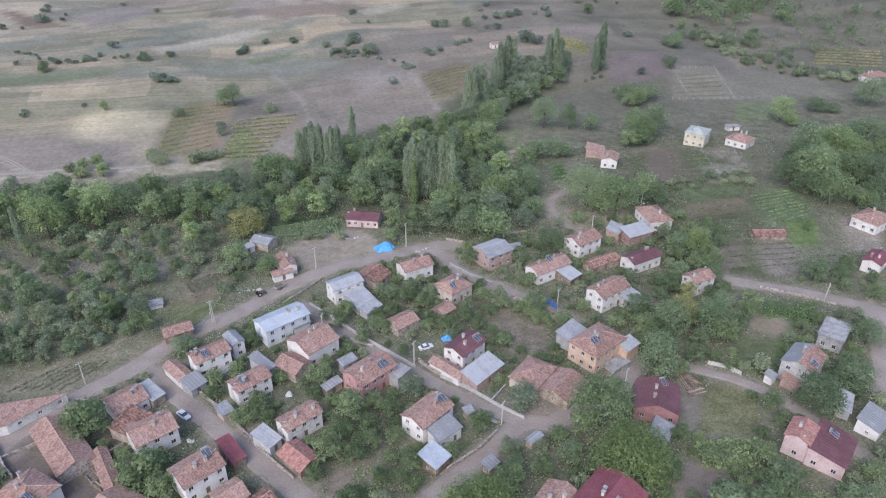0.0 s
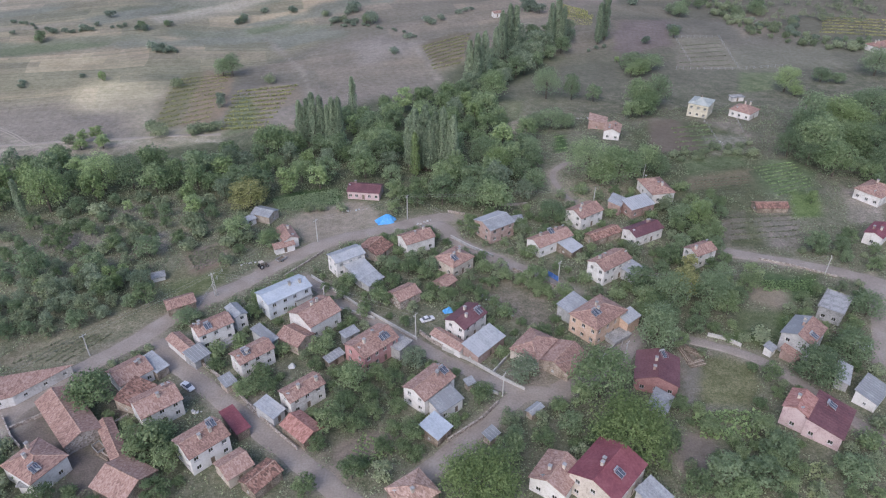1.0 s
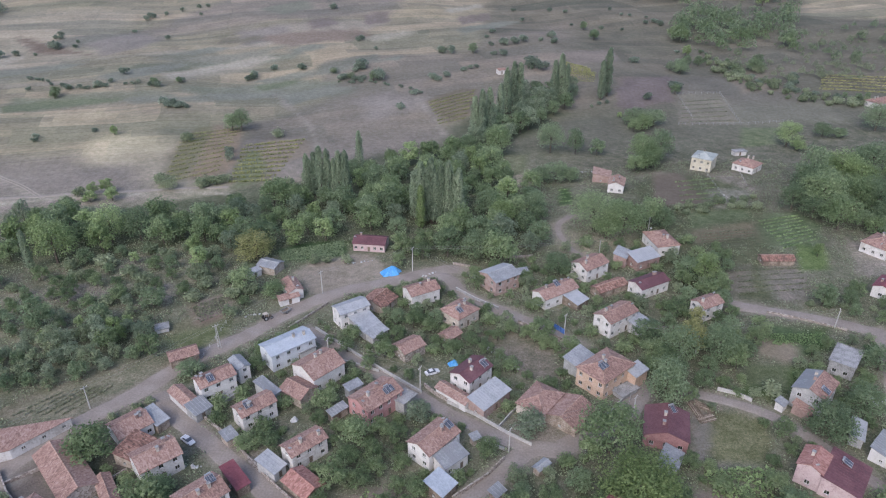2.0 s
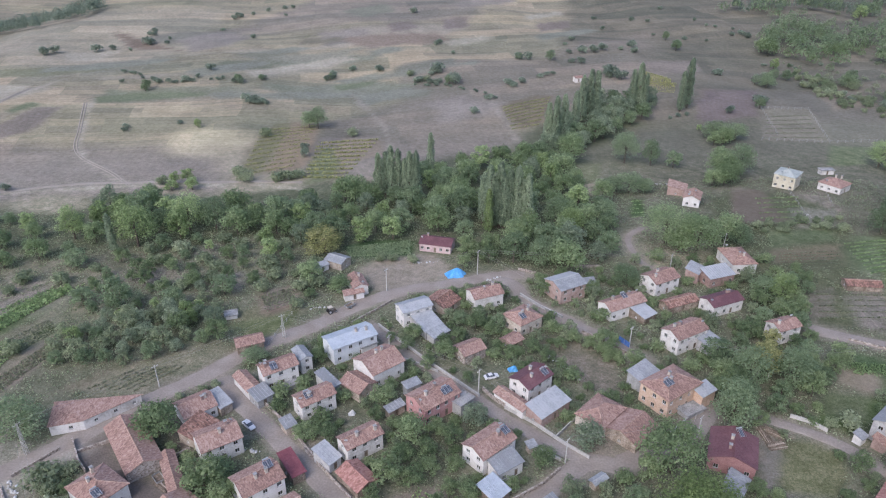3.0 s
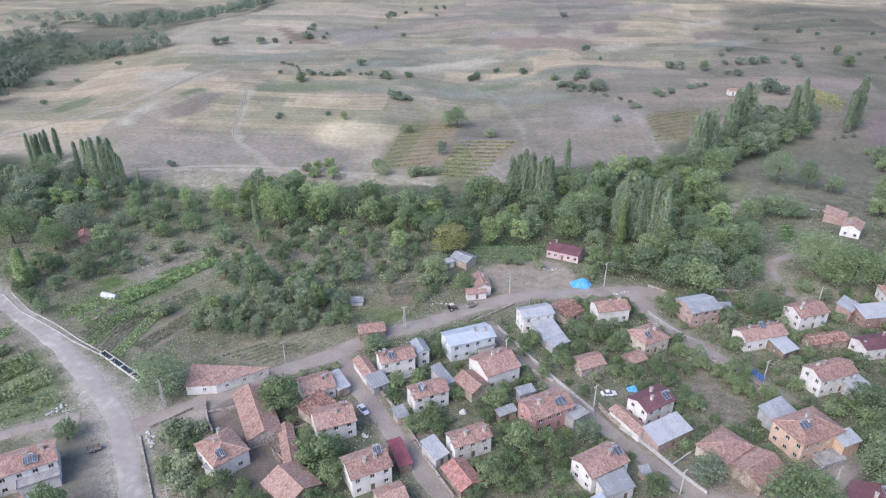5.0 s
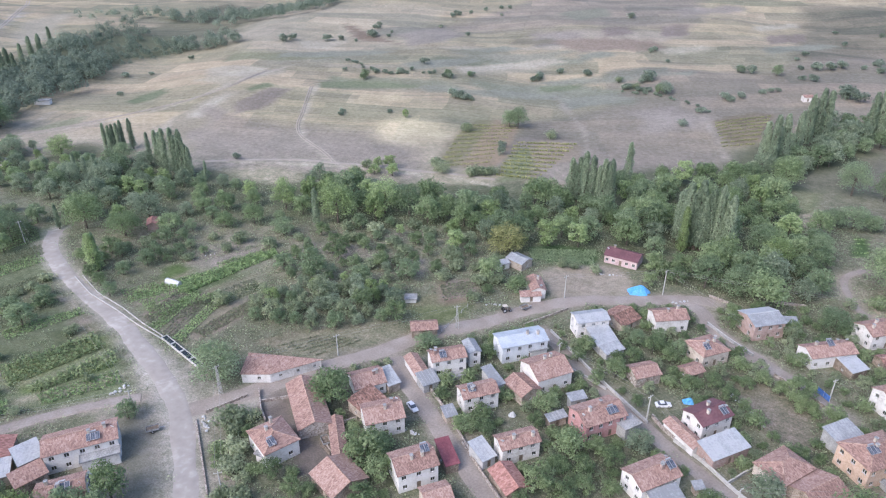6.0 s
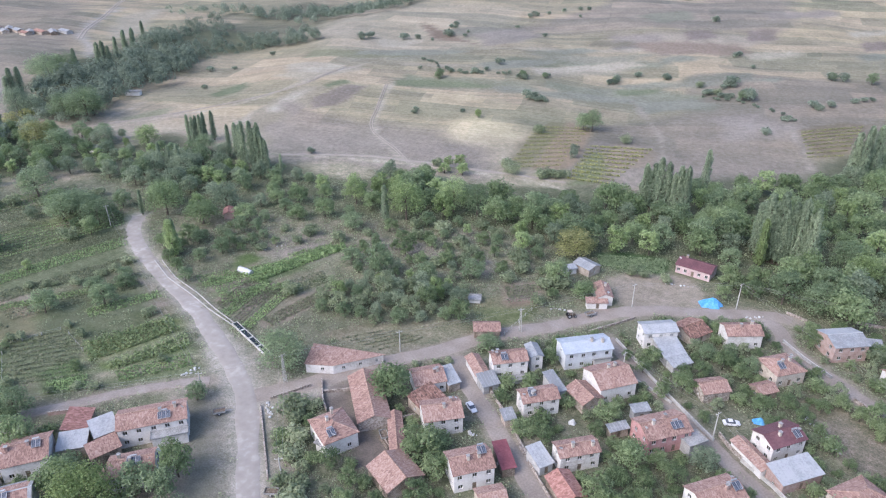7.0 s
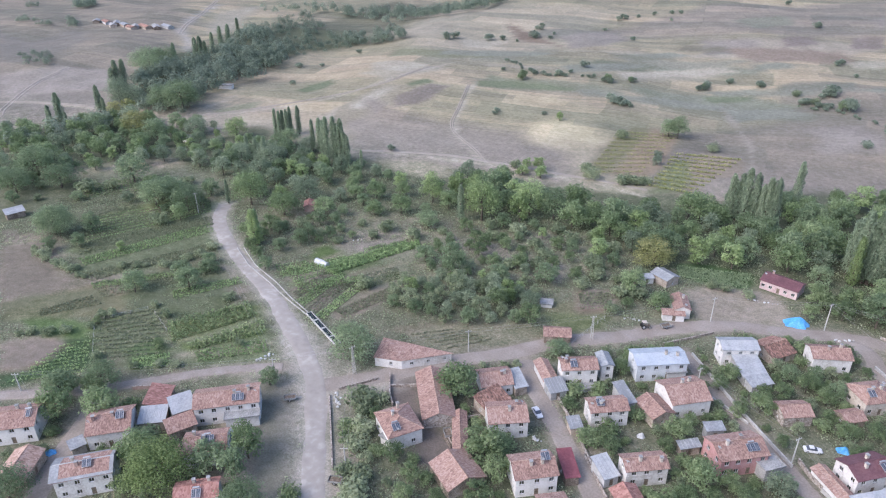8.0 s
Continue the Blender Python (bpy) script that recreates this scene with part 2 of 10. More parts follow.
patch((.15, .17, .075), 3, [(-88, 171), (-70, 182), (-67, 171), (-74, 165)])
patch((.2, .17, .12), 4, [(-117, 140), (-107, 150), (-80, 163), (-74, 160), (-82, 150), (-98, 138), (-110, 128)])
patch((.09, .15, .04), 3, [(99, 176), (116, 179), (113, 169), (102, 163), (94, 171)])
patch((.25, .2, .145), 3, [(93, 171), (104, 168), (104, 160), (97, 159), (91, 163)])
patch((.1, .15, .045), 3, [(82, 153), (101, 163), (104, 155), (87, 145), (80, 148)])
patch((.16, .165, .07), 1.5, [(69, 139), (81, 139), (77, 122), (63, 122)])
patch((.27, .215, .165), 3, [(63, 141), (70, 141), (62, 121), (58, 122)])
patch((.16, .16, .1), 3, [(60, 121), (76, 121), (74, 112), (58, 112)])
patch((.24, .19, .155), 2, [(56, 113), (63, 114), (58, 103), (52, 103)])
patch((.22, .175, .14), 2, [(98, 246), (123, 251), (118, 237), (95, 233)])
patch((.14, .16, .075), 3, [(97, 257), (120, 262), (121, 253), (99, 248)])
patch((.145, .168, .098), 3, [(126, 259), (147, 265), (144, 239), (125, 230), (118, 239)])
patch((.21, .185, .155), 4, [(102, 221), (133, 223), (123, 197), (95, 194)])
patch((.23, .195, .165), 4, [(106, 306), (138, 313), (140, 283), (128, 265), (99, 265)])
patch((.215, .192, .148), 3, [(145, 432), (174, 441), (169, 391), (132, 386)])
patch((.19, .182, .135), 3, [(176, 441), (233, 446), (239, 392), (168, 388)])
patch((.2, .16, .135), 3, [(114, 457), (144, 470), (141, 431), (109, 418)])
patch((.24, .2, .14), 6, [(158, 492), (190, 492), (223, 441), (184, 441), (137, 431)])
patch((.25, .215, .145), 4, [(-147, 360), (-132, 381), (-117, 373), (-113, 346), (-115, 312), (-131, 299), (-140, 305)])
patch((.24, .205, .15), 4, [(-111, 355), (-78, 361), (-81, 333), (-85, 303), (-104, 301), (-110, 329)])
patch((.31, .255, .19), 5, [(-86, 313), (-72, 348), (-65, 341), (-68, 306), (-88, 299)])
patch((.25, .215, .145), 4, [(-17, 414), (17, 448), (18, 403), (2, 384), (-10, 380)])
patch((.15, .18, .085), 3, [(25, 332), (40, 340), (39, 316), (27, 308)])
patch((.09, .14, .05), 2, [(49, 292), (56, 294), (53, 269), (47, 267)])
patch((.1, .15, .045), 2, [(-179, 161), (-168, 175), (-156, 187), (-148, 189), (-155, 179), (-162, 162), (-166, 148), (-170, 141)])
patch((.23, .19, .145), 2, [(-168, 142), (-161, 152), (-155, 159), (-154, 147), (-161, 138)])
patch((.24, .195, .15), 2, [(-145, 133), (-140, 155), (-133, 158), (-133, 138), (-139, 129)])
patch((.12, .16, .05), 2, [(-168, 137), (-155, 149), (-153, 163), (-149, 148), (-156, 134)])
patch((.2, .17, .12), 3, [(-121, 136), (-113, 146), (-83, 161), (-78, 153), (-93, 139), (-99, 138), (-113, 135)])
patch((.16, .19, .09), 2.2, [(-278, 124), (-260, 176), (-254, 172), (-273, 120)])
patch((.21, .185, .125), 2.2, [(-273, 120), (-254, 172), (-248, 168), (-267, 117)])
patch((.14, .17, .085), 2.2, [(-267, 117), (-248, 168), (-243, 164), (-262, 113)])
patch((.16, .19, .09), 2.2, [(-262, 113), (-243, 164), (-238, 160), (-257, 110)])
patch((.29, .26, .19), 2.2, [(-257, 110), (-238, 160), (-233, 157), (-252, 107)])
patch((.21, .185, .125), 2.2, [(-252, 107), (-233, 157), (-228, 153), (-248, 104)])
patch((.29, .26, .19), 2.2, [(-248, 104), (-228, 153), (-224, 150), (-243, 101)])
patch((.21, .185, .125), 2.2, [(-243, 101), (-224, 150), (-219, 147), (-239, 99)])
patch((.105, .16, .055), 2.2, [(-239, 99), (-219, 147), (-215, 144), (-235, 96)])
patch((.14, .17, .085), 2.2, [(-232, 81), (-199, 134), (-192, 132), (-226, 81)])
patch((.105, .16, .055), 2.2, [(-226, 81), (-192, 132), (-185, 129), (-220, 82)])
patch((.14, .17, .085), 2.2, [(-220, 82), (-185, 129), (-179, 127), (-214, 82)])
patch((.25, .205, .16), 2.2, [(-214, 82), (-179, 127), (-173, 125), (-209, 83)])
patch((.21, .185, .125), 2.2, [(-209, 83), (-173, 125), (-167, 123), (-203, 83)])
patch((.16, .19, .09), 2.2, [(-203, 83), (-167, 123), (-162, 121), (-198, 84)])
patch((.16, .19, .09), 2.2, [(-177, 96), (-164, 122), (-159, 118), (-173, 94)])
patch((.14, .17, .085), 2.2, [(-173, 94), (-159, 118), (-154, 115), (-169, 93)])
patch((.21, .185, .125), 2.2, [(-169, 93), (-154, 115), (-150, 112), (-166, 91)])
patch((.14, .17, .085), 2.2, [(-166, 91), (-150, 112), (-146, 109), (-162, 90)])
patch((.29, .26, .19), 2.2, [(-162, 90), (-146, 109), (-142, 106), (-159, 88)])
patch((.14, .17, .085), 2.2, [(-159, 88), (-142, 106), (-138, 103), (-155, 87)])
patch((.21, .185, .125), 2.2, [(-181, 140), (-154, 188), (-152, 184), (-177, 139)])
patch((.16, .19, .09), 2.2, [(-177, 139), (-152, 184), (-150, 181), (-173, 137)])
patch((.25, .205, .16), 2.2, [(-173, 137), (-150, 181), (-148, 177), (-169, 136)])
patch((.16, .19, .09), 2.2, [(-169, 136), (-148, 177), (-146, 174), (-165, 135)])
patch((.21, .185, .125), 2.2, [(-165, 135), (-146, 174), (-144, 171), (-161, 133)])
patch((.29, .26, .19), 2.2, [(-161, 133), (-144, 171), (-142, 167), (-158, 132)])
patch((.105, .16, .055), 2.2, [(-158, 132), (-142, 167), (-140, 164), (-155, 131)])
patch((.16, .19, .09), 2.2, [(-155, 131), (-140, 164), (-138, 161), (-151, 130)])
patch((.25, .205, .16), 2.2, [(-151, 130), (-138, 161), (-137, 158), (-148, 129)])
patch((.21, .185, .125), 2.2, [(-148, 129), (-137, 158), (-135, 155), (-145, 127)])
patch((.105, .16, .055), 2.2, [(-227, 68), (-222, 76), (-199, 83), (-179, 72)])
patch((.12, .16, .065), 3, [(-198, 82), (-189, 97), (-170, 89), (-181, 76)])
patch((.17, .2, .07), 2, [(-178, 97), (-166, 122), (-159, 119), (-170, 93)])
patch((.14, .19, .06), 2, [(-167, 93), (-157, 116), (-150, 112), (-162, 92)])
patch((.2, .185, .1), 2, [(-223, 76), (-217, 92), (-196, 100), (-202, 86), (-216, 73)])
patch((.1, .14, .05), 2, [(-246, 104), (-234, 153), (-218, 145), (-234, 99)])
patch((.17, .2, .08), 2, [(-234, 99), (-216, 143), (-208, 140), (-224, 96)])
patch((.2, .17, .13), 2, [(-251, 92), (-231, 96), (-199, 132), (-192, 129), (-210, 92), (-225, 77)])
patch((.235, .19, .15), 4, [(-293, 96), (-271, 106), (-230, 92), (-225, 77), (-227, 68)])
patch((.25, .19, .135), 2, [(-200, 56), (-206, 67), (-200, 73), (-191, 69), (-189, 60), (-196, 54)])
patch((.06, .1, .04), 2, [(-189, 60), (-197, 73), (-192, 79), (-179, 72), (-184, 61), (-193, 53)])
patch((.18, .15, .12), 2, [(-106, 118), (-100, 124), (-94, 119), (-88, 110), (-93, 106)])
patch((.2, .165, .125), 2, [(-85, 107), (-76, 114), (-71, 107), (-74, 98), (-81, 100)])
patch((.23, .19, .15), 3, [(-130, 93), (-128, 100), (-118, 93), (-96, 70), (-102, 66), (-119, 81)])
patch((.19, .165, .115), 3, [(8, 176), (21, 179), (33, 166), (28, 155), (16, 160)])
patch((.17, .145, .12), 2, [(16, 136), (26, 138), (33, 132), (30, 127), (21, 128)])
patch((.2, .155, .125), 2, [(-23, 110), (-15, 114), (-12, 112), (-21, 103)])
patch((.215, .186, .162), 14, [(-120, 384), (-70, 423), (-19, 456), (-7, 356), (-81, 314), (-106, 309)])
patch((.33, .288, .228), 24, [(-419, 492), (-490, 655), (-393, 641), (-288, 658), (-250, 543), (-272, 447), (-320, 414)])
patch((.26, .222, .195), 18, [(-239, 633), (-216, 715), (-65, 836), (-45, 671), (-156, 604), (-285, 560)])
patch((.265, .225, .19), 10, [(-90, 505), (-2, 530), (28, 457), (-8, 419), (-30, 376), (-56, 360), (-79, 428)])
patch((.18, .164, .131), 20, [(37, 790), (410, 864), (228, 436), (74, 406), (46, 427), (29, 542)])
patch((.245, .208, .172), 20, [(-59, 478), (106, 642), (81, 416), (13, 404), (-24, 344), (-78, 333), (-90, 379)])
patch((.22, .225, .165), 5, [(-212, 489), (-148, 527), (-106, 516), (-162, 487)])
patch((.2, .215, .14), 5, [(-154, 442), (-100, 473), (-88, 457), (-138, 419)])
patch((.215, .215, .16), 5, [(-111, 443), (-59, 453), (-62, 434), (-103, 425)])
patch((.19, .19, .15), 4, [(-97, 494), (-55, 520), (-49, 505), (-87, 485)])
patch((.21, .188, .16), 4, [(-174, 565), (-98, 599), (-90, 580), (-153, 541)])
patch((.215, .17, .14), 4, [(110, 463), (122, 469), (120, 427), (105, 420)])
patch((.24, .2, .165), 4, [(86, 528), (127, 551), (123, 512), (84, 488)])
patch((.17, .157, .125), 14, [(305, 672), (494, 680), (341, 443), (247, 471), (247, 526)])
patch((.165, .163, .115), 12, [(33, 364), (56, 373), (65, 324), (48, 230), (37, 224), (34, 266)])
patch((.21, .165, .135), 3, [(98, 310), (108, 312), (108, 284), (94, 276)])
patch((.18, .187, .125), 4, [(-223, 460), (-218, 487), (-177, 499), (-182, 473), (-214, 455)])
patch((.205, .205, .15), 4, [(-219, 508), (-192, 519), (-164, 507), (-194, 493)])
patch((.2, .162, .135), 4, [(-171, 576), (-118, 607), (-96, 609), (-98, 592), (-161, 567)])
patch((.205, .19, .16), 5, [(-122, 560), (-111, 578), (-101, 557), (-122, 532)])
patch((.215, .213, .16), 5, [(-179, 657), (-141, 704), (-125, 678), (-146, 633)])
patch((.15, .18, .095), 3, [(-134, 446), (-104, 471), (-99, 460), (-127, 437)])
patch((.205, .21, .155), 5, [(-110, 436), (-88, 462), (-74, 443), (-99, 417)])
patch((.35, .3, .205), 3, [(-78, 642), (-68, 652), (-63, 620), (-72, 612)])
patch((.34, .295, .225), 3, [(-255, 503), (-139, 549), (-52, 634), (-51, 629), (-137, 543), (-251, 497)])
patch((.33, .285, .22), 3, [(-285, 436), (-227, 451), (-158, 488), (-157, 484), (-225, 446), (-281, 431)])
patch((.35, .305, .24), 4, [(-306, 283), (-308, 327), (-305, 351), (-295, 344), (-295, 317), (-288, 284)])
patch((.22, .182, .155), 4, [(-292, 335), (-282, 365), (-270, 373), (-268, 334), (-277, 323)])
patch((.21, .2, .16), 5, [(-326, 533), (-285, 571), (-245, 588), (-272, 535)])
# Sunlit spot on the slope, put into the ground colour as a paler patch.
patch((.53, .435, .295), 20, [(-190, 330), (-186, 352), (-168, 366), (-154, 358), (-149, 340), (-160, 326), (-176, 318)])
patch((.3, .26, .185), 3, [(-307, 304), (-308, 349), (-291, 358), (-280, 305), (-279, 284), (-286, 264)])
patch((.33, .29, .215), 4, [(-344, 365), (-321, 402), (-298, 411), (-308, 355)])
patch((.15, .175, .095), 2, [(-365, 319), (-359, 352), (-345, 332), (-350, 316)])
patch((.22, .22, .155), 3, [(-269, 398), (-241, 420), (-194, 427), (-161, 425), (-199, 406), (-248, 395)])
patch((.23, .23, .165), 4, [(-150, 445), (-105, 473), (-81, 459), (-104, 435), (-136, 428)])
patch((.25, .24, .18), 5, [(-223, 496), (-152, 525), (-102, 557), (-163, 499)])
patch((.2, .18, .13), 3, [(-183, 567), (-150, 571), (-149, 555), (-181, 546)])
patch((.33, .28, .215), 6, [(-151, 589), (-85, 625), (-53, 618), (-100, 549), (-140, 553)])
patch((.21, .21, .13), 4, [(-374, 439), (-304, 458), (-261, 479), (-313, 432), (-363, 418)])
patch((.2, .15, .115), 3, [(-347, 564), (-311, 543), (-262, 511), (-307, 517)])
patch((.34, .3, .22), 6, [(-193, 465), (-145, 514), (-134, 498), (-169, 459)])
patch((.21, .22, .145), 4, [(-266, 412), (-221, 418), (-200, 409), (-237, 395), (-253, 388)])
patch((.225, .23, .16), 4, [(-120, 472), (-73, 462), (-82, 450), (-124, 453)])
patch((.225, .23, .16), 4, [(-174, 442), (-114, 442), (-108, 432), (-169, 427)])
patch((.25, .19, .145), 5, [(-157, 563), (-76, 593), (-60, 573), (-121, 538)])
patch((.24, .24, .15), 4, [(-374, 261), (-362, 287), (-356, 278), (-362, 256)])
patch((.25, .215, .18), 4, [(-135, 100), (-128, 103), (-117, 94), (-105, 82), (-95, 71), (-90, 64), (-95, 60), (-104, 69), (-111, 78), (-118, 88)])
patch((.26, .23, .195), 3, [(-111, 104), (-114, 102), (-105, 92), (-89, 76), (-86, 78), (-97, 88)])
patch((.3, .275, .25), 3, [(-135, 119), (-119, 116), (-111, 113), (-113, 105), (-120, 100), (-131, 101), (-139, 113)])
patch((.25, .175, .135), 2, [(-85, 190), (-76, 198), (-70, 187), (-78, 179)])
patch((.205, .165, .14), 1.8, [(56, 113), (62, 111), (59, 102), (53, 105)])
patch((.215, .17, .14), 2, [(-163, 133), (-165, 156), (-160, 155), (-157, 130)])
patch((.13, .155, .08), 2, [(-157, 130), (-160, 155), (-155, 153), (-152, 129)])
patch((.225, .18, .15), 2, [(-152, 129), (-155, 153), (-150, 152), (-146, 127)])
patch((.15, .165, .095), 2, [(-146, 127), (-150, 152), (-145, 152), (-141, 127)])
patch((.12, .155, .07), 2, [(-169, 153), (-164, 178), (-144, 193), (-145, 184), (-151, 165), (-159, 149)])
patch((.25, .215, .17), 6, [(-142, 198), (-113, 207), (-103, 194), (-119, 186), (-134, 190)])

patch((.225, .228, .178), 4, [(-233, 454), (-200, 490), (-180, 499), (-197, 463), (-219, 443)])
patch((.225, .228, .178), 4, [(-200, 413), (-164, 424), (-109, 445), (-109, 433), (-159, 413), (-193, 407)])
patch((.225, .228, .178), 4, [(-111, 438), (-79, 457), (-63, 448), (-83, 428), (-102, 418)])
patch((.225, .228, .178), 4, [(-145, 459), (-105, 486), (-68, 491), (-35, 520), (-37, 506), (-84, 479)])
patch((.225, .228, .178), 4, [(-333, 446), (-285, 486), (-256, 489), (-274, 466), (-327, 438)])
patch((.225, .228, .178), 4, [(-124, 528), (-103, 545), (-91, 538), (-114, 520)])
patch((.225, .228, .178), 4, [(-202, 517), (-182, 540), (-168, 534), (-186, 514)])
patch((.225, .228, .178), 4, [(4, 599), (51, 654), (62, 644), (12, 581)])
patch((.17, .195, .11), 2.5, [(-131, 455), (-105, 472), (-101, 464), (-124, 445)])
patch((.17, .195, .11), 2.5, [(-268, 394), (-246, 411), (-201, 415), (-198, 409), (-235, 399), (-259, 385)])
patch((.17, .195, .11), 2.5, [(-367, 333), (-361, 345), (-348, 342), (-348, 325)])
patch((.17, .195, .11), 2.5, [(-296, 358), (-290, 375), (-285, 370), (-290, 355)])
patch((.375, .33, .252), 4, [(-193, 463), (-166, 497), (-138, 518), (-127, 512), (-161, 482), (-183, 450)])
patch((.375, .33, .252), 4, [(-70, 570), (-40, 595), (-27, 589), (-60, 561)])
patch((.375, .33, .252), 4, [(-10, 672), (26, 719), (35, 708), (1, 666)])
patch((.375, .33, .252), 4, [(-300, 307), (-308, 339), (-297, 350), (-298, 328), (-293, 309)])
patch((.375, .33, .252), 4, [(-345, 488), (-331, 517), (-311, 512), (-313, 480), (-327, 468)])
patch((.375, .33, .252), 4, [(-363, 396), (-345, 407), (-315, 407), (-313, 380), (-340, 376)])
patch((.225, .18, .155), 3, [(-121, 605), (-104, 636), (-94, 607), (-112, 583)])
patch((.225, .18, .155), 3, [(-78, 648), (-58, 658), (-52, 626), (-72, 608)])
patch((.225, .18, .155), 3, [(6, 648), (35, 677), (39, 655), (11, 621)])
patch((.27, .232, .2), 7, [(-176, 580), (-136, 591), (-128, 575), (-166, 562)])
patch((.27, .232, .2), 7, [(-278, 540), (-259, 580), (-226, 577), (-229, 526), (-252, 510)])
patch((.27, .232, .2), 7, [(-82, 709), (-23, 766), (-12, 750), (-64, 684)])
patch((.27, .232, .2), 7, [(-61, 417), (-38, 434), (-15, 420), (-21, 399), (-46, 387)])
patch((.2, .193, .132), 8, [(-186, 191), (-162, 208), (-131, 220), (-106, 232), (-84, 226), (-81, 207), (-97, 185), (-125, 171), (-164, 166)])
patch((.205, .19, .135), 6, [(-240, 176), (-218, 192), (-179, 200), (-151, 216), (-127, 212), (-166, 184), (-212, 168)])
patch((.268, .226, .19), 12, [(-296, 322), (-232, 325), (-189, 323), (-151, 314), (-137, 302), (-140, 282), (-186, 272), (-246, 256)])
patch((.275, .235, .195), 12, [(-283, 289), (-239, 315), (-208, 314), (-186, 281), (-220, 269), (-256, 258)])
patch((.37, .323, .255), 2, [(-366.3, 257.1), (-333.7, 295.3), (-322.3, 321.7), (-316.7, 347.3), (-314.1, 346.7), (-319.9, 320.9), (-331.5, 293.9), (-364.3, 255.5)])
patch((.37, .323, .255), 2.4, [(-317.0, 347.3), (-311.5, 381.9), (-306.3, 428.5), (-303.1, 428.1), (-308.3, 381.5), (-313.8, 346.7)])
patch((.37, .323, .255), 2, [(-386.3, 256.6), (-385.6, 275.8), (-391.2, 292.8), (-389.2, 293.4), (-383.6, 276.0), (-384.3, 256.6)])
patch((.37, .323, .255), 2, [(-183.1, 281.7), (-200.5, 292.5), (-217.9, 305.0), (-231.5, 320.4), (-240.1, 337.8), (-254.5, 369.1), (-265.6, 392.7), (-263.4, 393.7), (-252.3, 370.1), (-237.9, 338.8), (-229.5, 321.8), (-216.3, 306.8), (-199.1, 294.5), (-181.9, 283.7)])
patch((.37, .323, .255), 2, [(-256.5, 259.7), (-221.5, 271.4), (-182.4, 283.2), (-151.0, 288.4), (-139.3, 290.0), (-138.9, 287.6), (-150.6, 286.0), (-181.8, 280.8), (-220.7, 269.2), (-255.7, 257.5)])
patch((.37, .323, .255), 1.8, [(-139.2, 290.1), (-121.8, 291.8), (-101.0, 290.7), (-101.2, 288.1), (-121.8, 289.2), (-139.0, 287.5)])
patch((.3, .262, .215), 2, [(-71.2, 347.1), (-78.9, 376.0), (-103.9, 422.5), (-113.5, 437.9), (-111.9, 438.9), (-102.1, 423.5), (-77.1, 376.8), (-69.2, 347.7)])
patch((.3, .262, .215), 2, [(-3.4, 366.0), (-13.5, 398.7), (-22.0, 422.8), (-20.4, 423.4), (-11.9, 399.1), (-1.8, 366.4)])
patch((.20, .185, .10), 3, [(-143, 373), (-132, 377), (-127, 309), (-133, 290), (-139, 316)])
patch((.27, .205, .135), 3, [(-133, 379), (-116, 379), (-108, 326), (-109, 310), (-124, 303), (-127, 337)])
patch((.17, .19, .10), 3, [(-105, 342), (-94, 341), (-89, 304), (-101, 294), (-105, 320)])
patch((.26, .21, .155), 3, [(-99, 356), (-76, 358), (-71, 335), (-88, 320), (-97, 335)])
patch((.272, .232, .192), 4, [(-88, 324), (-71, 335), (-68, 310), (-84, 298)])
patch((.2, .165, .11), 3, [(-14, 414), (5, 442), (19, 443), (14, 394), (-1, 380)])
patch((.25, .215, .185), 4, [(-174, 168), (-176, 183), (-165, 190), (-158, 184), (-162, 170)])
patch((.25, .215, .185), 4, [(-142, 197), (-135, 205), (-121, 203), (-112, 199), (-118, 194), (-129, 192)])
patch((.25, .215, .185), 4, [(-108, 198), (-102, 206), (-93, 201), (-92, 192), (-100, 192)])
patch((.25, .215, .185), 4, [(-127, 213), (-118, 224), (-108, 225), (-111, 216)])
patch((.205, .19, .13), 3, [(-117, 134), (-109, 147), (-85, 161), (-79, 157), (-97, 135), (-109, 135)])
patch((.27, .22, .185), 1.6, [(-84, 192), (-75, 197), (-71, 188), (-79, 183)])
patch((.10, .15, .06), 2.5, [(-184, 87), (-180, 93), (-165, 87), (-162, 82), (-168, 77)])
patch((.275, .235, .18), 5, [(-285, 93), (-269, 108), (-238, 97), (-234, 82), (-238, 72)])
patch((.27, .2, .12), 4, [(-223, 76), (-228, 81), (-219, 98), (-207, 96), (-214, 83)])
patch((.12, .17, .075), 2.5, [(-253, 102), (-256, 105), (-235, 143), (-228, 143), (-239, 122)])
patch((.2, .215, .13), 2.5, [(-239, 100), (-220, 140), (-213, 140), (-224, 118), (-233, 99)])
patch((.25, .21, .175), 2.5, [(-220, 104), (-212, 130), (-205, 130), (-209, 117), (-212, 103)])
patch((.235, .2, .165), 3, [(-205, 113), (-196, 132), (-186, 130), (-194, 112)])
patch((.13, .155, .085), 2, [(-197, 83), (-189, 97), (-174, 91), (-181, 76)])
patch((.18, .2, .085), 2, [(-175, 94), (-178, 103), (-162, 121), (-157, 120), (-169, 93)])
patch((.19, .205, .12), 2, [(-166, 94), (-159, 116), (-153, 115), (-158, 97)])
patch((.31, .255, .2), 2, [(-213, 61), (-206, 68), (-197, 73), (-191, 68), (-193, 59), (-198, 55)])
patch((.07, .12, .05), 2, [(-190, 60), (-192, 73), (-181, 74), (-177, 70), (-184, 60)])
patch((.3, .262, .225), 4, [(-115, 76), (-124, 89), (-125, 96), (-120, 100), (-106, 83), (-96, 70), (-103, 65)])
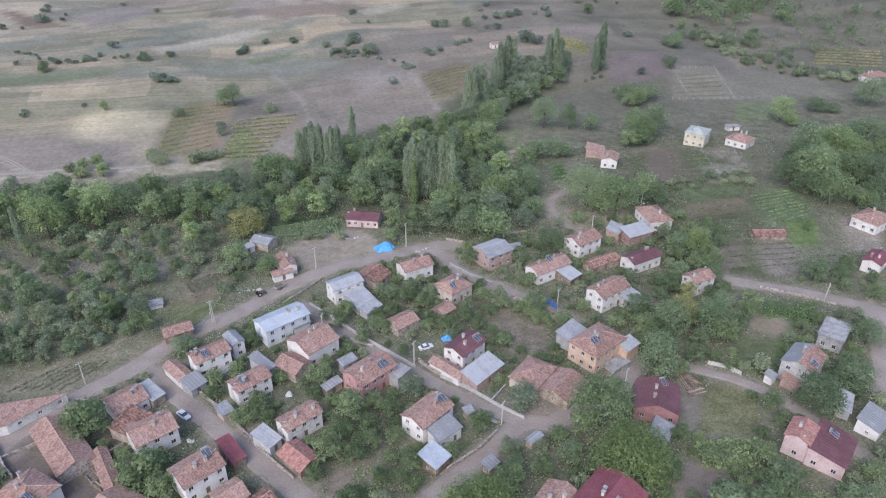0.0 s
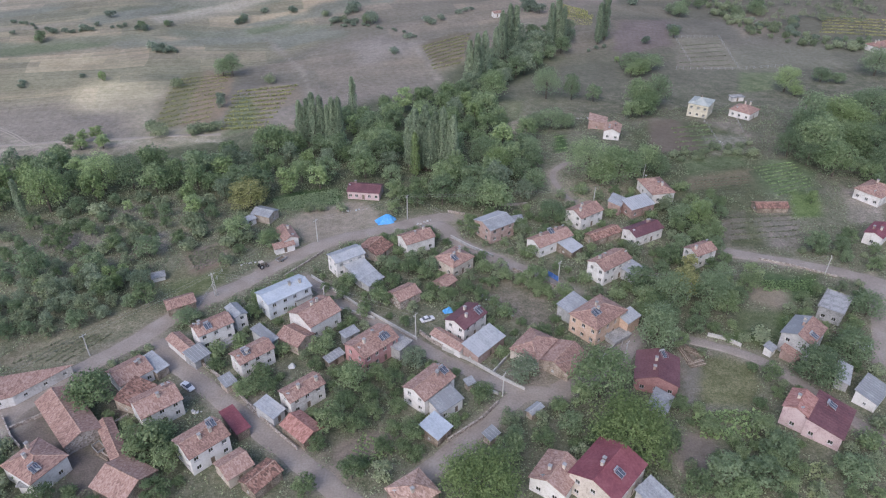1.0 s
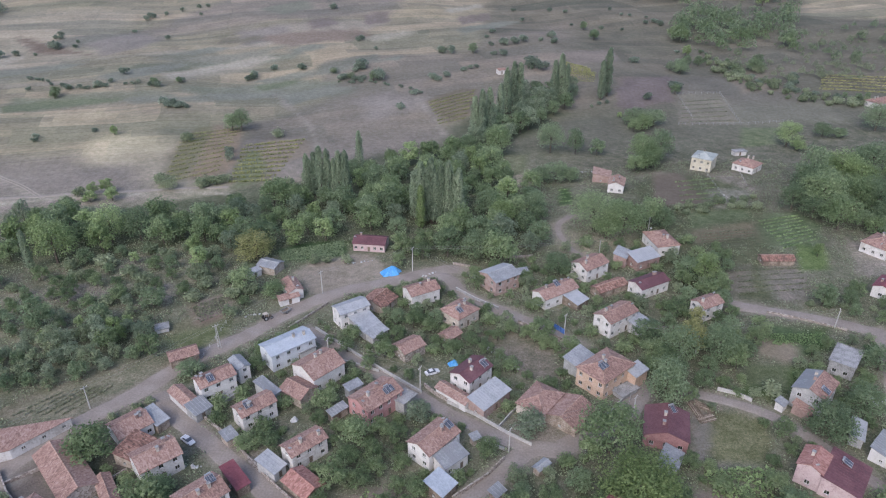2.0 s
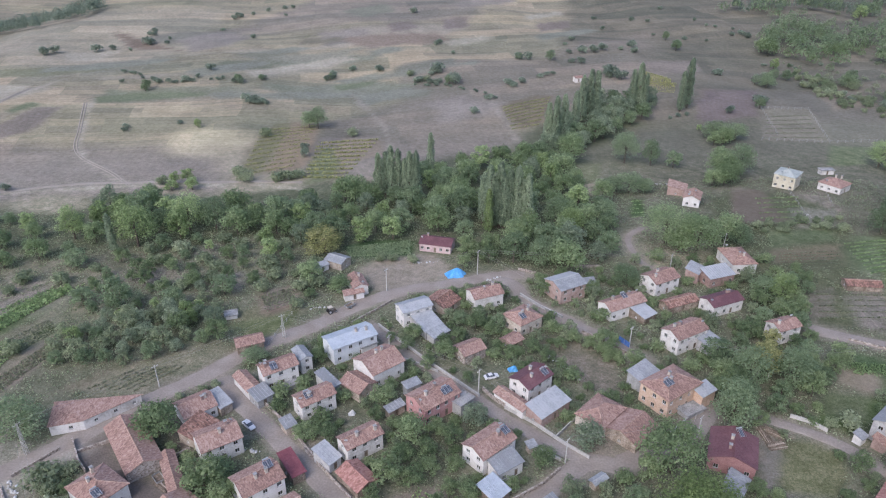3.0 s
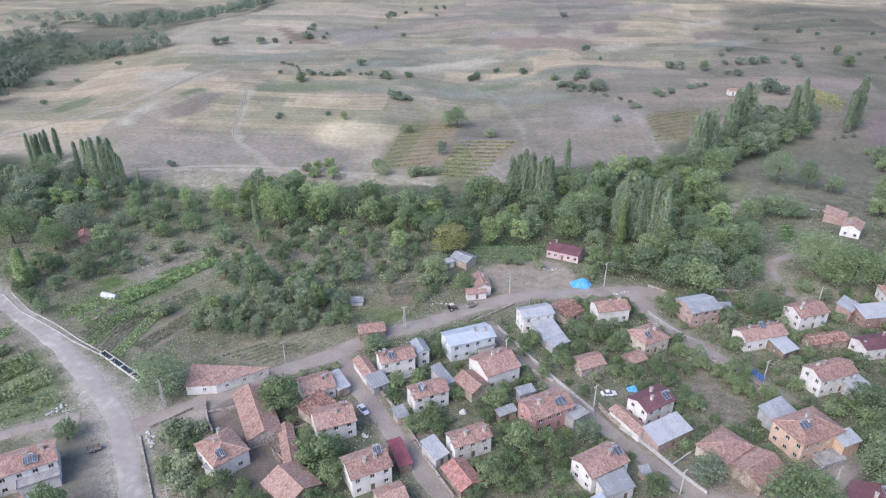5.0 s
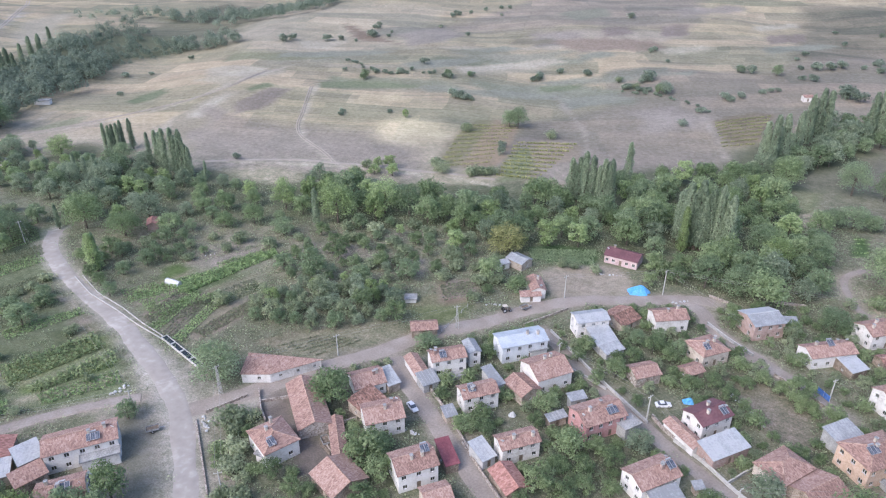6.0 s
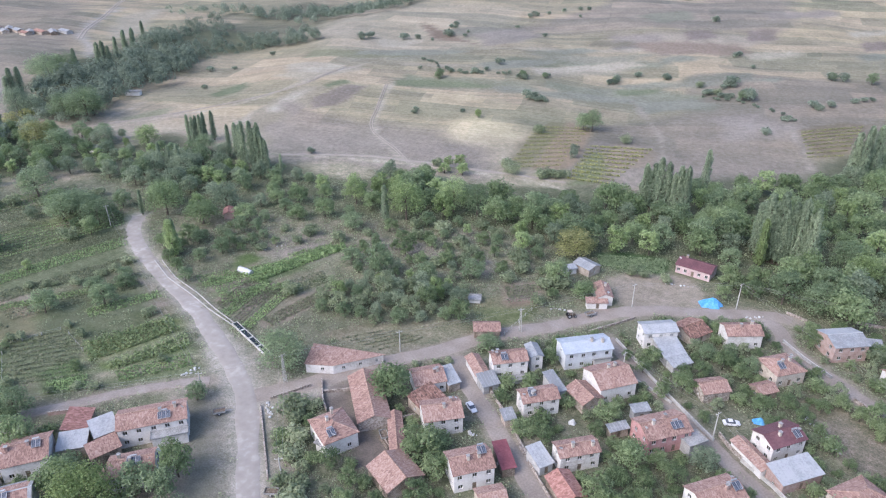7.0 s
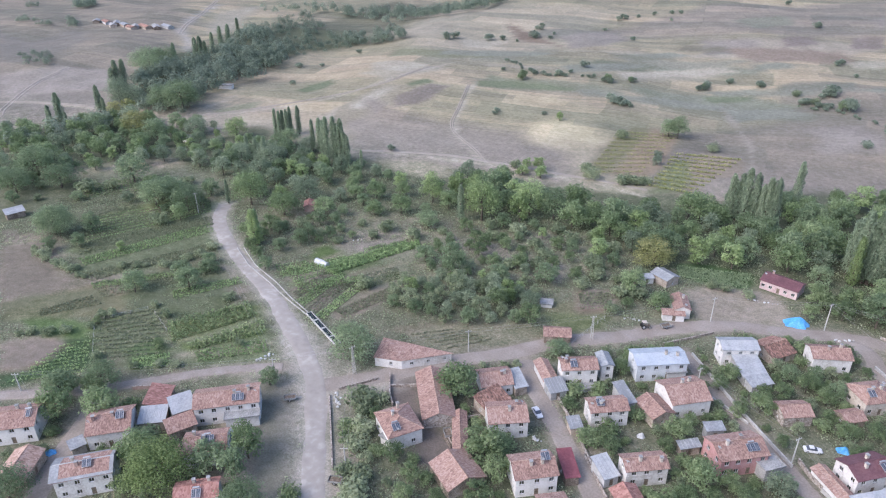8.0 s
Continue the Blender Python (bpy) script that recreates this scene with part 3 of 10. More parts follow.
patch((.21, .182, .157), 2, [(-164, 57), (-166, 62), (-157, 54), (-152, 48), (-141, 37), (-147, 38), (-155, 48)])
patch((.27, .24, .21), 3, [(-111, 104), (-108, 109), (-83, 80), (-88, 77)])
patch((.3, .255, .22), 6, [(-586, 224), (-568, 259), (-529, 282), (-475, 247), (-525, 197)])
patch((.37, .323, .255), 3, [(-512.4, 192.7), (-494.0, 206.8), (-453.1, 220.0), (-433.5, 224.4), (-432.3, 219.6), (-451.7, 215.2), (-492.0, 202.2), (-509.4, 188.7)])
patch((.33, .3, .27), 4, [(-644.0, 416.1), (-696.3, 471.7), (-739.5, 535.0), (-732.1, 540.0), (-689.3, 477.3), (-637.4, 422.3)])
patch((.33, .3, .27), 4, [(-639.1, 422.3), (-574.5, 387.9), (-534.2, 356.5), (-538.4, 350.9), (-578.3, 381.9), (-642.3, 416.1)])
patch((.33, .29, .22), 8, [(-604, 420), (-695, 502), (-705, 584), (-654, 516), (-585, 432)])
patch((.2, .18, .155), 8, [(-770, 304), (-703, 305), (-734, 365), (-647, 330), (-593, 254), (-620, 240)])
patch((.22, .178, .15), 2, [(-106, 118), (-99, 120), (-86, 108), (-75, 105), (-71, 100), (-78, 97), (-87, 108), (-96, 109)])
patch((.24, .19, .155), 1.6, [(-27, 109), (-15, 115), (-12, 112), (-22, 101), (-25, 100)])
patch((.235, .2, .165), 2, [(16, 135), (26, 138), (33, 132), (29, 126), (16, 128)])
patch((.24, .21, .18), 3, [(43, 148), (53, 150), (53, 145), (44, 138)])
patch((.155, .16, .075), 1.5, [(68, 139), (76, 141), (81, 133), (76, 122), (61, 124)])
patch((.27, .215, .17), 2, [(64, 143), (69, 139), (61, 124), (58, 126)])
patch((.085, .135, .055), 2, [(103, 181), (114, 175), (104, 163), (95, 173)])
patch((.27, .22, .155), 2.5, [(94, 175), (106, 170), (101, 162), (90, 165)])
patch((.1, .145, .06), 2.5, [(86, 158), (97, 158), (91, 148), (82, 152)])
patch((.25, .195, .15), 2.5, [(95, 249), (120, 246), (112, 232), (90, 237)])
patch((.125, .165, .085), 2.5, [(127, 262), (146, 265), (149, 252), (138, 232), (118, 234)])
patch((.14, .2, .06), 2, [(132, 234), (142, 232), (136, 215), (124, 213)])
patch((.215, .185, .165), 3, [(99, 215), (128, 214), (118, 194), (94, 196)])
patch((.26, .22, .19), 3, [(154, 239), (168, 232), (155, 209), (143, 211)])
patch((.24, .2, .165), 3, [(99, 313), (115, 308), (115, 277), (110, 268), (87, 271)])
patch((.22, .19, .16), 3, [(119, 308), (136, 305), (131, 277), (114, 271)])
patch((.19, .15, .14), 3, [(115, 463), (154, 482), (141, 428), (112, 408), (102, 415)])
patch((.085, .14, .05), 1.5, [(50, 292), (54, 292), (53, 273), (47, 272)])
patch((.19, .2, .115), 3, [(25, 339), (41, 341), (36, 312), (25, 306)])
patch((.17, .2, .11), 2.5, [(148, 440), (175, 446), (170, 393), (146, 400)])
patch((.16, .19, .1), 3, [(168, 384), (190, 384), (176, 356), (155, 352)])
patch((.24, .2, .15), 4, [(193, 476), (225, 481), (218, 454), (189, 445)])
patch((.215, .172, .145), 1.8, [(-107, 118), (-99, 120), (-90, 113), (-87, 109), (-94, 108), (-102, 110)])
patch((.225, .18, .15), 1.8, [(-88, 109), (-76, 107), (-71, 103), (-76, 99), (-78, 95), (-85, 102)])
patch((.21, .172, .145), 1.8, [(-85, 130), (-78, 128), (-77, 120), (-79, 119)])
patch((.22, .178, .152), 1.8, [(-104, 114), (-98, 118), (-90, 112), (-83, 107), (-85, 102), (-96, 110), (-100, 109)])
patch((.225, .18, .15), 1.8, [(-85, 102), (-79, 106), (-71, 101), (-76, 97)])
patch((.25, .21, .18), 1.8, [(-50, 128), (-36, 120), (-38, 116), (-51, 124)])
patch((.25, .215, .185), 2, [(-72, 138), (-66, 136), (-53, 126), (-55, 125), (-66, 132)])
patch((.285, .248, .212), 2, [(-115, 76), (-124, 90), (-125, 97), (-120, 100), (-106, 83), (-96, 70), (-103, 65)])
patch((.275, .24, .205), 2, [(-113, 102), (-110, 108), (-102, 94), (-86, 78), (-88, 76)])
patch((.27, .225, .19), 2, [(-112, 114), (-106, 121), (-105, 117), (-108, 109)])
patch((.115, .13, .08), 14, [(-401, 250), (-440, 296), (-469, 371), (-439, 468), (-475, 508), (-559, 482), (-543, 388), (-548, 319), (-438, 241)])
patch((.225, .205, .15), 2.5, [(146, 440), (177, 449), (170, 391), (144, 398)])
patch((.17, .178, .112), 1.8, [(65, 128), (78, 128), (72, 113), (68, 111), (61, 117)])
patch((.165, .17, .115), 3, [(-304, 148), (-316, 167), (-295, 184), (-263, 184), (-255, 171), (-279, 150)])
patch((.2, .17, .135), 2, [(13, 168), (20, 175), (30, 166), (33, 158), (28, 150), (17, 158)])
patch((.085, .135, .055), 2, [(101, 182), (114, 175), (104, 163), (95, 173)])
patch((.27, .22, .155), 2, [(94, 175), (106, 170), (101, 162), (90, 165)])
patch((.125, .15, .075), 2, [(86, 162), (99, 161), (91, 147), (81, 152)])
patch((.128, .132, .07), 1.5, [(68, 139), (76, 141), (81, 133), (76, 122), (61, 124)])
patch((.172, .138, .117), 1.5, [(-107, 118), (-99, 120), (-90, 113), (-87, 109), (-94, 108), (-102, 110)])
patch((.172, .138, .117), 1.5, [(-88, 109), (-76, 107), (-71, 103), (-76, 99), (-78, 95), (-85, 102)])
patch((.172, .138, .117), 1.5, [(-85, 130), (-78, 128), (-77, 120), (-79, 119)])
patch((.172, .138, .117), 1.5, [(-104, 114), (-98, 118), (-90, 112), (-83, 107), (-85, 102), (-96, 110), (-100, 109)])
patch((.172, .138, .117), 1.5, [(-85, 102), (-79, 106), (-71, 101), (-76, 97)])
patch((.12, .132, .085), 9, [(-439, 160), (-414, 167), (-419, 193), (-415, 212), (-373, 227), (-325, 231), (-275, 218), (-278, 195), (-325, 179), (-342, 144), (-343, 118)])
patch((.235, .188, .148), 2, [(-212, 61), (-206, 68), (-197, 73), (-191, 68), (-193, 59), (-198, 55)])
patch((.065, .11, .05), 2, [(-190, 60), (-192, 73), (-181, 74), (-177, 70), (-184, 60), (-188, 50), (-194, 53)])
patch((.285, .236, .195), 2, [(-125, 72), (-134, 83), (-137, 94), (-127, 98), (-114, 88), (-101, 71), (-114, 62)])
patch((.355, .315, .275), 3, [(-150, 116), (-136, 121), (-115, 112), (-109, 110), (-104, 118), (-100, 116), (-107, 104), (-108, 97), (-102, 89), (-108, 85), (-123, 98), (-135, 93), (-138, 97), (-132, 103)])
patch((.128, .126, .064), 1.5, [(68, 139), (76, 141), (81, 133), (76, 122), (61, 124)])

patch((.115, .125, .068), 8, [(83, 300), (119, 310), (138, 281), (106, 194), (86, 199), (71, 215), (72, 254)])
patch((.17, .135, .1), 2, [(97, 308), (110, 312), (110, 276), (103, 270), (87, 270)])
patch((.2, .19, .155), 3, [(116, 289), (135, 289), (130, 271), (113, 267)])
patch((.12, .15, .075), 2, [(99, 263), (125, 268), (125, 258), (97, 248)])
patch((.185, .155, .095), 2, [(96, 246), (124, 255), (120, 243), (94, 235)])
patch((.17, .15, .12), 3, [(97, 212), (109, 220), (103, 202), (92, 198)])
patch((.135, .155, .085), 5, [(-286, 118), (-243, 159), (-209, 139), (-204, 121), (-233, 97)])
patch((.2, .165, .125), 3, [(-279, 90), (-267, 103), (-245, 96), (-227, 84), (-238, 73)])
patch((.16, .16, .088), 3, [(-233, 79), (-216, 98), (-204, 93), (-207, 79), (-223, 66), (-234, 71)])
patch((.13, .15, .082), 4, [(-221, 108), (-203, 131), (-174, 119), (-162, 112), (-191, 91)])
patch((.185, .175, .135), 2, [(-136, 94), (-132, 101), (-97, 72), (-103, 68)])
patch((.225, .205, .172), 2, [(-132, 101), (-128, 103), (-94, 74), (-97, 72)])
patch((.24, .222, .19), 1.5, [(-151.8, 118.6), (-147.2, 123.2), (-125.3, 117.8), (-115.0, 111.6), (-116.1, 104.9), (-118.5, 103.2), (-134.1, 113.2), (-144.5, 116.6)])
patch((.165, .165, .082), 1, [(68.2, 138.6), (76.2, 140.3), (80.8, 131.7), (74.9, 121.8), (63.5, 123.7)])
patch((.2, .18, .15), 1, [(63.4, 138.6), (67.8, 139.5), (63.1, 123.4), (71.1, 121.4), (70.0, 120.0), (57.9, 121.3)])
# ---------------------------------------------------------------- roads and ground cover
road('main', 5.4, [(-117.4, 104.4), (-111.0, 112.2), (-105.3, 120.1), (-95.6, 133.7), (-84.7, 146.8), (-74.2, 161.9), (-61.5, 174.1), (-49.4, 188.7), (-35.7, 199.9), (-20.8, 206.2), (-9.3, 212.0), (-0.7, 215.0), (3.4, 214.8)])
road('mainb', 4.6, [(-7.6, 210.0), (-1.6, 209.6), (1.9, 205.4), (3.8, 199.4), (10.6, 193.0), (17.7, 187.6), (26.1, 180.2), (34.8, 172.6), (38.7, 169.6)])
road('gravel', 5.0, [(-241.9, 167.2), (-235.6, 159.8), (-228.0, 153.5), (-210.0, 144.2), (-187.5, 135.4), (-165.4, 127.3), (-146.3, 118.3), (-129.1, 109.2), (-118.1, 101.5), (-106.7, 90.5), (-98.6, 82.1), (-90.9, 74.5), (-82.5, 66.1)])
road('lane_a', 4.6, [(-79.3, 146.3), (-71.6, 138.3), (-63.6, 131.6), (-52.4, 122.2), (-39.0, 110.8), (-28.5, 101.9), (-19.0, 93.7)])
road('lane_b', 3.6, [(-43.6, 177.3), (-35.4, 168.9), (-23.3, 158.5), (-13.0, 150.0), (-0.5, 139.8), (11.1, 131.7), (20.6, 126.5)])
road('lane_c', 4.6, [(28.9, 125.7), (20.6, 126.5), (14.6, 121.4), (8.8, 114.8), (2.2, 108.4), (-5.2, 100.7), (-9.8, 95.7)])
road('yard', 5.0, [(27.7, 127.1), (38.6, 133.2), (45.8, 139.6), (50.4, 145.3), (53.1, 150.0)])
road('lane_r', 3.0, [(64.0, 148.1), (70.3, 146.2), (78.2, 142.6), (84.2, 138.5), (90.8, 130.1), (96.0, 120.5), (101.8, 111.8)])
road('road_r', 4.6, [(91.1, 193.2), (102.3, 188.4), (112.1, 185.4), (124.2, 180.6), (132.5, 176.0), (140.4, 171.6)])
road('road_rr', 6.0, [(132.5, 176.0), (130.4, 165.8), (123.0, 150.1), (116.5, 136.4)])
road('path_up', 2.2, [(49.3, 225.9), (46.1, 229.5), (44.0, 238.9), (43.3, 247.9), (45.3, 254.2), (50.9, 260.9)])
road('field_tr', 2.0, [(-102.7, 296.8), (-114.8, 295.8), (-125.9, 294.8), (-139.6, 292.2), (-154.1, 290.2), (-172.3, 287.8), (-184.3, 285.2), (-203.4, 281.8), (-226.2, 272.3), (-247.9, 260.4)])
road('hill_tr', 1.5, [(-182.1, 282.9), (-198.5, 295.6), (-222.0, 310.1), (-233.8, 323.6), (-243.6, 344.2), (-263.5, 383.8)])
road('hill_trb', 1.8, [(-395.2, 218.5), (-372.3, 250.7), (-349.4, 281.2), (-332.0, 308.9), (-317.3, 336.3), (-308.7, 361.2), (-311.6, 402.8)])
road('left_way', 3.2, [(-133.0, 103.0), (-141.5, 95.8), (-149.9, 86.8), (-155.4, 79.6), (-162.0, 71.7), (-168.5, 64.0), (-176.0, 57.0), (-185.2, 49.4), (-192.1, 43.7)])
road('left_lane', 4.0, [(-167.7, 68.1), (-160.3, 61.9), (-154.9, 55.1), (-149.2, 47.2), (-142.3, 39.1), (-137.2, 33.0)])
road('valley_tr', 3, [(-477.0, 176.0), (-496.2, 187.8), (-535.1, 225.0), (-559.2, 263.0)])
road('far_tr', 3.5, [(-620.2, 405.0), (-668.1, 449.8), (-748.6, 543.1), (-840.1, 624.9)])
road('far_trb', 2.5, [(-520.2, 187.6), (-491.5, 203.8), (-463.7, 216.1), (-442.9, 223.9)])


def smooth_line(pts, step=2.0):
    """A rounded line through the points, with a point about every step metres."""
    P = [Vector((*p, 0)) for p in pts]
    P = [P[0] * 2 - P[1]] + P + [P[-1] * 2 - P[-2]]
    out_ = []
    for i in range(1, len(P) - 2):
        a, b, c, d = P[i - 1:i + 3]
        n = max(2, int((c - b).length / step))
        for k in range(n):
            t = k / n
            out_.append(0.5 * ((2 * b) + (c - a) * t + (2 * a - 5 * b + 4 * c - d) * t * t + (3 * b - 3 * c + d - a) * t ** 3))
    out_.append(P[-2])
    return out_


def outside(pts, X, Y):
    """Signed distance of the places X, Y to an outline: below zero inside."""
    d = np.full(X.shape, 1e9)
    inside = np.zeros(X.shape, bool)
    n = len(pts)
    for i in range(n):
        (x0, y0), (x1, y1) = pts[i], pts[(i + 1) % n]
        ex, ey = x1 - x0, y1 - y0
        t = np.clip(((X - x0) * ex + (Y - y0) * ey) / (ex * ex + ey * ey + 1e-9), 0, 1)
        d = np.minimum(d, np.hypot(X - x0 - t * ex, Y - y0 - t * ey))
        cross = ((y0 > Y) != (y1 > Y)) & (X < ex * (Y - y0) / (ey + 1e-12) + x0)
        inside ^= cross
    return np.where(inside, -d, d)


def to_line(pts, X, Y):
    d = np.full(X.shape, 1e9)
    for (x0, y0), (x1, y1) in zip(pts[:-1], pts[1:]):
        ex, ey = x1 - x0, y1 - y0
        t = np.clip(((X - x0) * ex + (Y - y0) * ey) / (ex * ex + ey * ey + 1e-9), 0, 1)
        d = np.minimum(d, np.hypot(X - x0 - t * ex, Y - y0 - t * ey))
    return d


def spaced(lo, hi, step, a, b, before, after):
    """Even steps between a and b, growing ones outside."""
    v = list(np.arange(a, b + 0.1, step))
    s = step
    while v[-1] < hi:
        s *= after
        v.append(v[-1] + s)
    s = step
    while v[0] > lo:
        s *= before
        v.insert(0, v[0] - s)
    return np.array(v)


def make_ground():
    xs = spaced(-3500, 3500, 2.2, -297, 154, 1.02, 1.035)
    ys = spaced(-2500, 4200, 2.2, 38, 352, 1.12, 1.02)
    X, Y = np.meshgrid(xs, ys)
    Z = np.vectorize(ground_z)(X, Y)
    wob = np.vectorize(lambda a, b: noise.noise(Vector((a * 0.045, b * 0.045, 0))))(X, Y)
    wob2 = np.vectorize(lambda a, b: noise.noise(Vector((a * 0.3, b * 0.3, 5))))(X, Y)
    Z = Z + wob2 * 0.05
    C = np.empty(X.shape + (3,))
    C[:] = (0.335, 0.294, 0.237)
    # long dry parcels on the open hillside
    U = -0.26 * X + 0.966 * Y
    V = 0.966 * X + 0.26 * Y
    tints = np.array(((1.0, 1.0, 1.0), (1.1, 1.08, 1.04), (0.86, 0.85, 0.88), (0.8, 0.86, 0.78), (1.18, 1.14, 1.04), (0.92, 0.88, 0.88), (0.72, 0.8, 0.7)))
    for wide, long_, amp, off in ((46.0, 210.0, 0.35, 0.0),):
        bend = wob * 9 + 11 * np.sin(V * 0.013 + off) + 0.06 * V
        row = np.floor((U + bend) / wide + off)
        edge = np.abs((U + bend) / wide + off - row - 0.5)
        par = row * 7.13 + np.floor((V + 37 * row + wob * 20) / long_) * 3.31
        pick = (np.abs(np.sin(par * 12.9898) * 43758.5453) % 1.0 * 6.99).astype(int)
        k = (amp * np.clip((0.5 - edge) / 0.05, 0, 1))[..., None]
        C = C * (1 - k + k * tints[pick])
        balk = (np.clip((edge - 0.47) / 0.03, 0, 1) * (np.sin(par * 5.7) > 0.2))[..., None] * 0.5
        C = C * (1 - balk * np.array((0.35, 0.25, 0.35)))
    wild = np.clip((U - 335) / 40, 0, 1)
    tame = 1 - np.clip((U - 300) / 45, 0, 1)
    # Blend in the fields and plots, and the painted sunlit spot.
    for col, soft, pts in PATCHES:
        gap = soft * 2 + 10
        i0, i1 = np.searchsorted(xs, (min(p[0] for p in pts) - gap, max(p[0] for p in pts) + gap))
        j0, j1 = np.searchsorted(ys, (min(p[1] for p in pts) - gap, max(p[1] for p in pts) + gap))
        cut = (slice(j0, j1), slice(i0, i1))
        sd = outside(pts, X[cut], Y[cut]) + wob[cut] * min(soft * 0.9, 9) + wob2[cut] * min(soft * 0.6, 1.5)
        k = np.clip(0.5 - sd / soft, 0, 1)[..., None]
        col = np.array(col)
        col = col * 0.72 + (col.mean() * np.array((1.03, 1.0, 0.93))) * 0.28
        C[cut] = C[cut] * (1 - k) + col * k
        wild[cut] *= 1 - (0.25 if soft > 8 else 0.75) * k[..., 0]
        if soft <= 4 and col[0] > 1.15 * col[1]:
            tame[cut] *= 1 - 0.65 * k[..., 0]
    for name, width, pts in ROADS:
        track, pale = "tr" in name, name == "gravel"
        reach, blend = (0.2, 2.0) if track else (1.2, 4.5) if pale else (0.8, 3.2)
        sd = to_line(pts, X, Y) - width / 2 - reach + wob2 * (1.8 if pale else 1.2)
        k = np.clip(0.5 - sd / blend, 0, 1)[..., None] * (0.3 if track else 1.0)
        tone = (0.36, 0.325, 0.275) if track else (0.378, 0.346, 0.308) if pale else (0.29, 0.252, 0.212)
        C = C * (1 - k) + np.array(tone) * k
        tame = tame * (1 - 0.85 * k[..., 0])
    h, w = X.shape
    verts = np.stack([X, Y, Z], -1).reshape(-1, 3)
    idx = np.arange(h * w).reshape(h, w)
    faces = np.stack([idx[:-1, :-1], idx[:-1, 1:], idx[1:, 1:], idx[1:, :-1]], -1).reshape(-1, 4)
    me = bpy.data.meshes.new("ground")
    me.from_pydata(verts.tolist(), [], faces.tolist())
    at = me.color_attributes.new("soil", "FLOAT_COLOR", "POINT")
    rgba = np.concatenate([C.reshape(-1, 3), wild.reshape(-1, 1)], 1).astype(np.float32)
    at.data.foreach_set("color", rgba.ravel())
    gd = me.attributes.new("garden", "FLOAT", "POINT")
    gd.data.foreach_set("value", tame.astype(np.float32).ravel())
    for p in me.polygons:
        p.use_smooth = True
    m = bpy.data.materials.new("soil_and_grass")
    m.use_nodes = True
    N, K = m.node_tree.nodes, m.node_tree.links
    p = N["Principled BSDF"]
    p.inputs["Roughness"].default_value = 0.95
    p.inputs["Specular IOR Level"].default_value = 0.1
    a = N.new("ShaderNodeVertexColor")
    a.layer_name = "soil"
    tc = N.new("ShaderNodeTexCoord")
    col = a.outputs[0]
    heights = []
    # long parcels of dry fields on the open slopes, bent with the land
    turn = N.new("ShaderNodeMapping")
    turn.inputs["Rotation"].default_value = (0, 0, radians(-15))
    K.new(tc.outputs["Object"], turn.inputs[0])
    warp = N.new("ShaderNodeTexNoise")
    warp.inputs["Scale"].default_value = 0.007
    warp.inputs["Detail"].default_value = 2
    K.new(tc.outputs["Object"], warp.inputs["Vector"])
    bend = N.new("ShaderNodeVectorMath")
    bend.operation = "MULTIPLY_ADD"
    bend.inputs[1].default_value = (60, 42, 0)
    K.new(warp.outputs["Color"], bend.inputs[0])
    K.new(turn.outputs[0], bend.inputs[2])
    for wide, high, joint, dark, pale, line, off in ((105.0, 24.0, 0.6, (0.66, 0.725, 0.675), (1.21, 1.155, 1.06), (0.86, 0.89, 0.8), 0.43), (58.0, 10.5, 0.3, (0.83, 0.845, 0.85), (1.13, 1.105, 1.06), (1.12, 1.1, 1.04), 0.37), (320.0, 5.2, 0.4, (0.93, 0.94, 0.94), (1.06, 1.05, 1.04), (0.86, 0.87, 0.85), 0.29)):
        bk = N.new("ShaderNodeTexBrick")
        bk.offset = off
        bk.squash = 0.6
        bk.squash_frequency = 3
        for key, val in (("Scale", 1.0), ("Mortar Size", joint), ("Mortar Smooth", 0.6), ("Brick Width", wide), ("Row Height", high)):
            bk.inputs[key].default_value = val
        bk.inputs["Color1"].default_value = (*dark, 1)
        bk.inputs["Color2"].default_value = (*pale, 1)
        bk.inputs["Mortar"].default_value = (*line, 1)
        K.new(bend.outputs[0], bk.inputs["Vector"])
        mx = N.new("ShaderNodeMix")
        mx.data_type, mx.blend_type = "RGBA", "MULTIPLY"
        K.new(a.outputs["Alpha"], mx.inputs[0])
        K.new(col, mx.inputs[6])
        K.new(bk.outputs[0], mx.inputs[7])
        col = mx.outputs[2]
    for sc, lo, hi, tint in ((0.06, 0.88, 1.12, (1.0, 1.0, 1.0)), (0.45, 0.86, 1.14, (0.97, 1.01, 0.94)), (2.2, 0.82, 1.18, (1.0, 1.0, 1.0))):
        n = N.new("ShaderNodeTexNoise")
        n.inputs["Scale"].default_value = sc
        n.inputs["Detail"].default_value = 6
        K.new(tc.outputs["Object"], n.inputs["Vector"])
        mr = N.new("ShaderNodeValToRGB")
        e = mr.color_ramp.elements
        e[0].position, e[1].position = 0.3, 0.7
        e[0].color = (lo * tint[0], lo * tint[1], lo * tint[2], 1)
        e[1].color = (hi, hi, hi, 1)
        K.new(n.outputs[0], mr.inputs[0])
        mx = N.new("ShaderNodeMix")
        mx.data_type, mx.blend_type = "RGBA", "MULTIPLY"
        mx.inputs[0].default_value = 1.0
        K.new(col, mx.inputs[6])
        K.new(mr.outputs[0], mx.inputs[7])
        col = mx.outputs[2]
        heights.append(n)
    # rough grass, trampled earth and bare spots between the houses
    trodden = N.new("ShaderNodeAttribute")
    trodden.attribute_name = "garden"
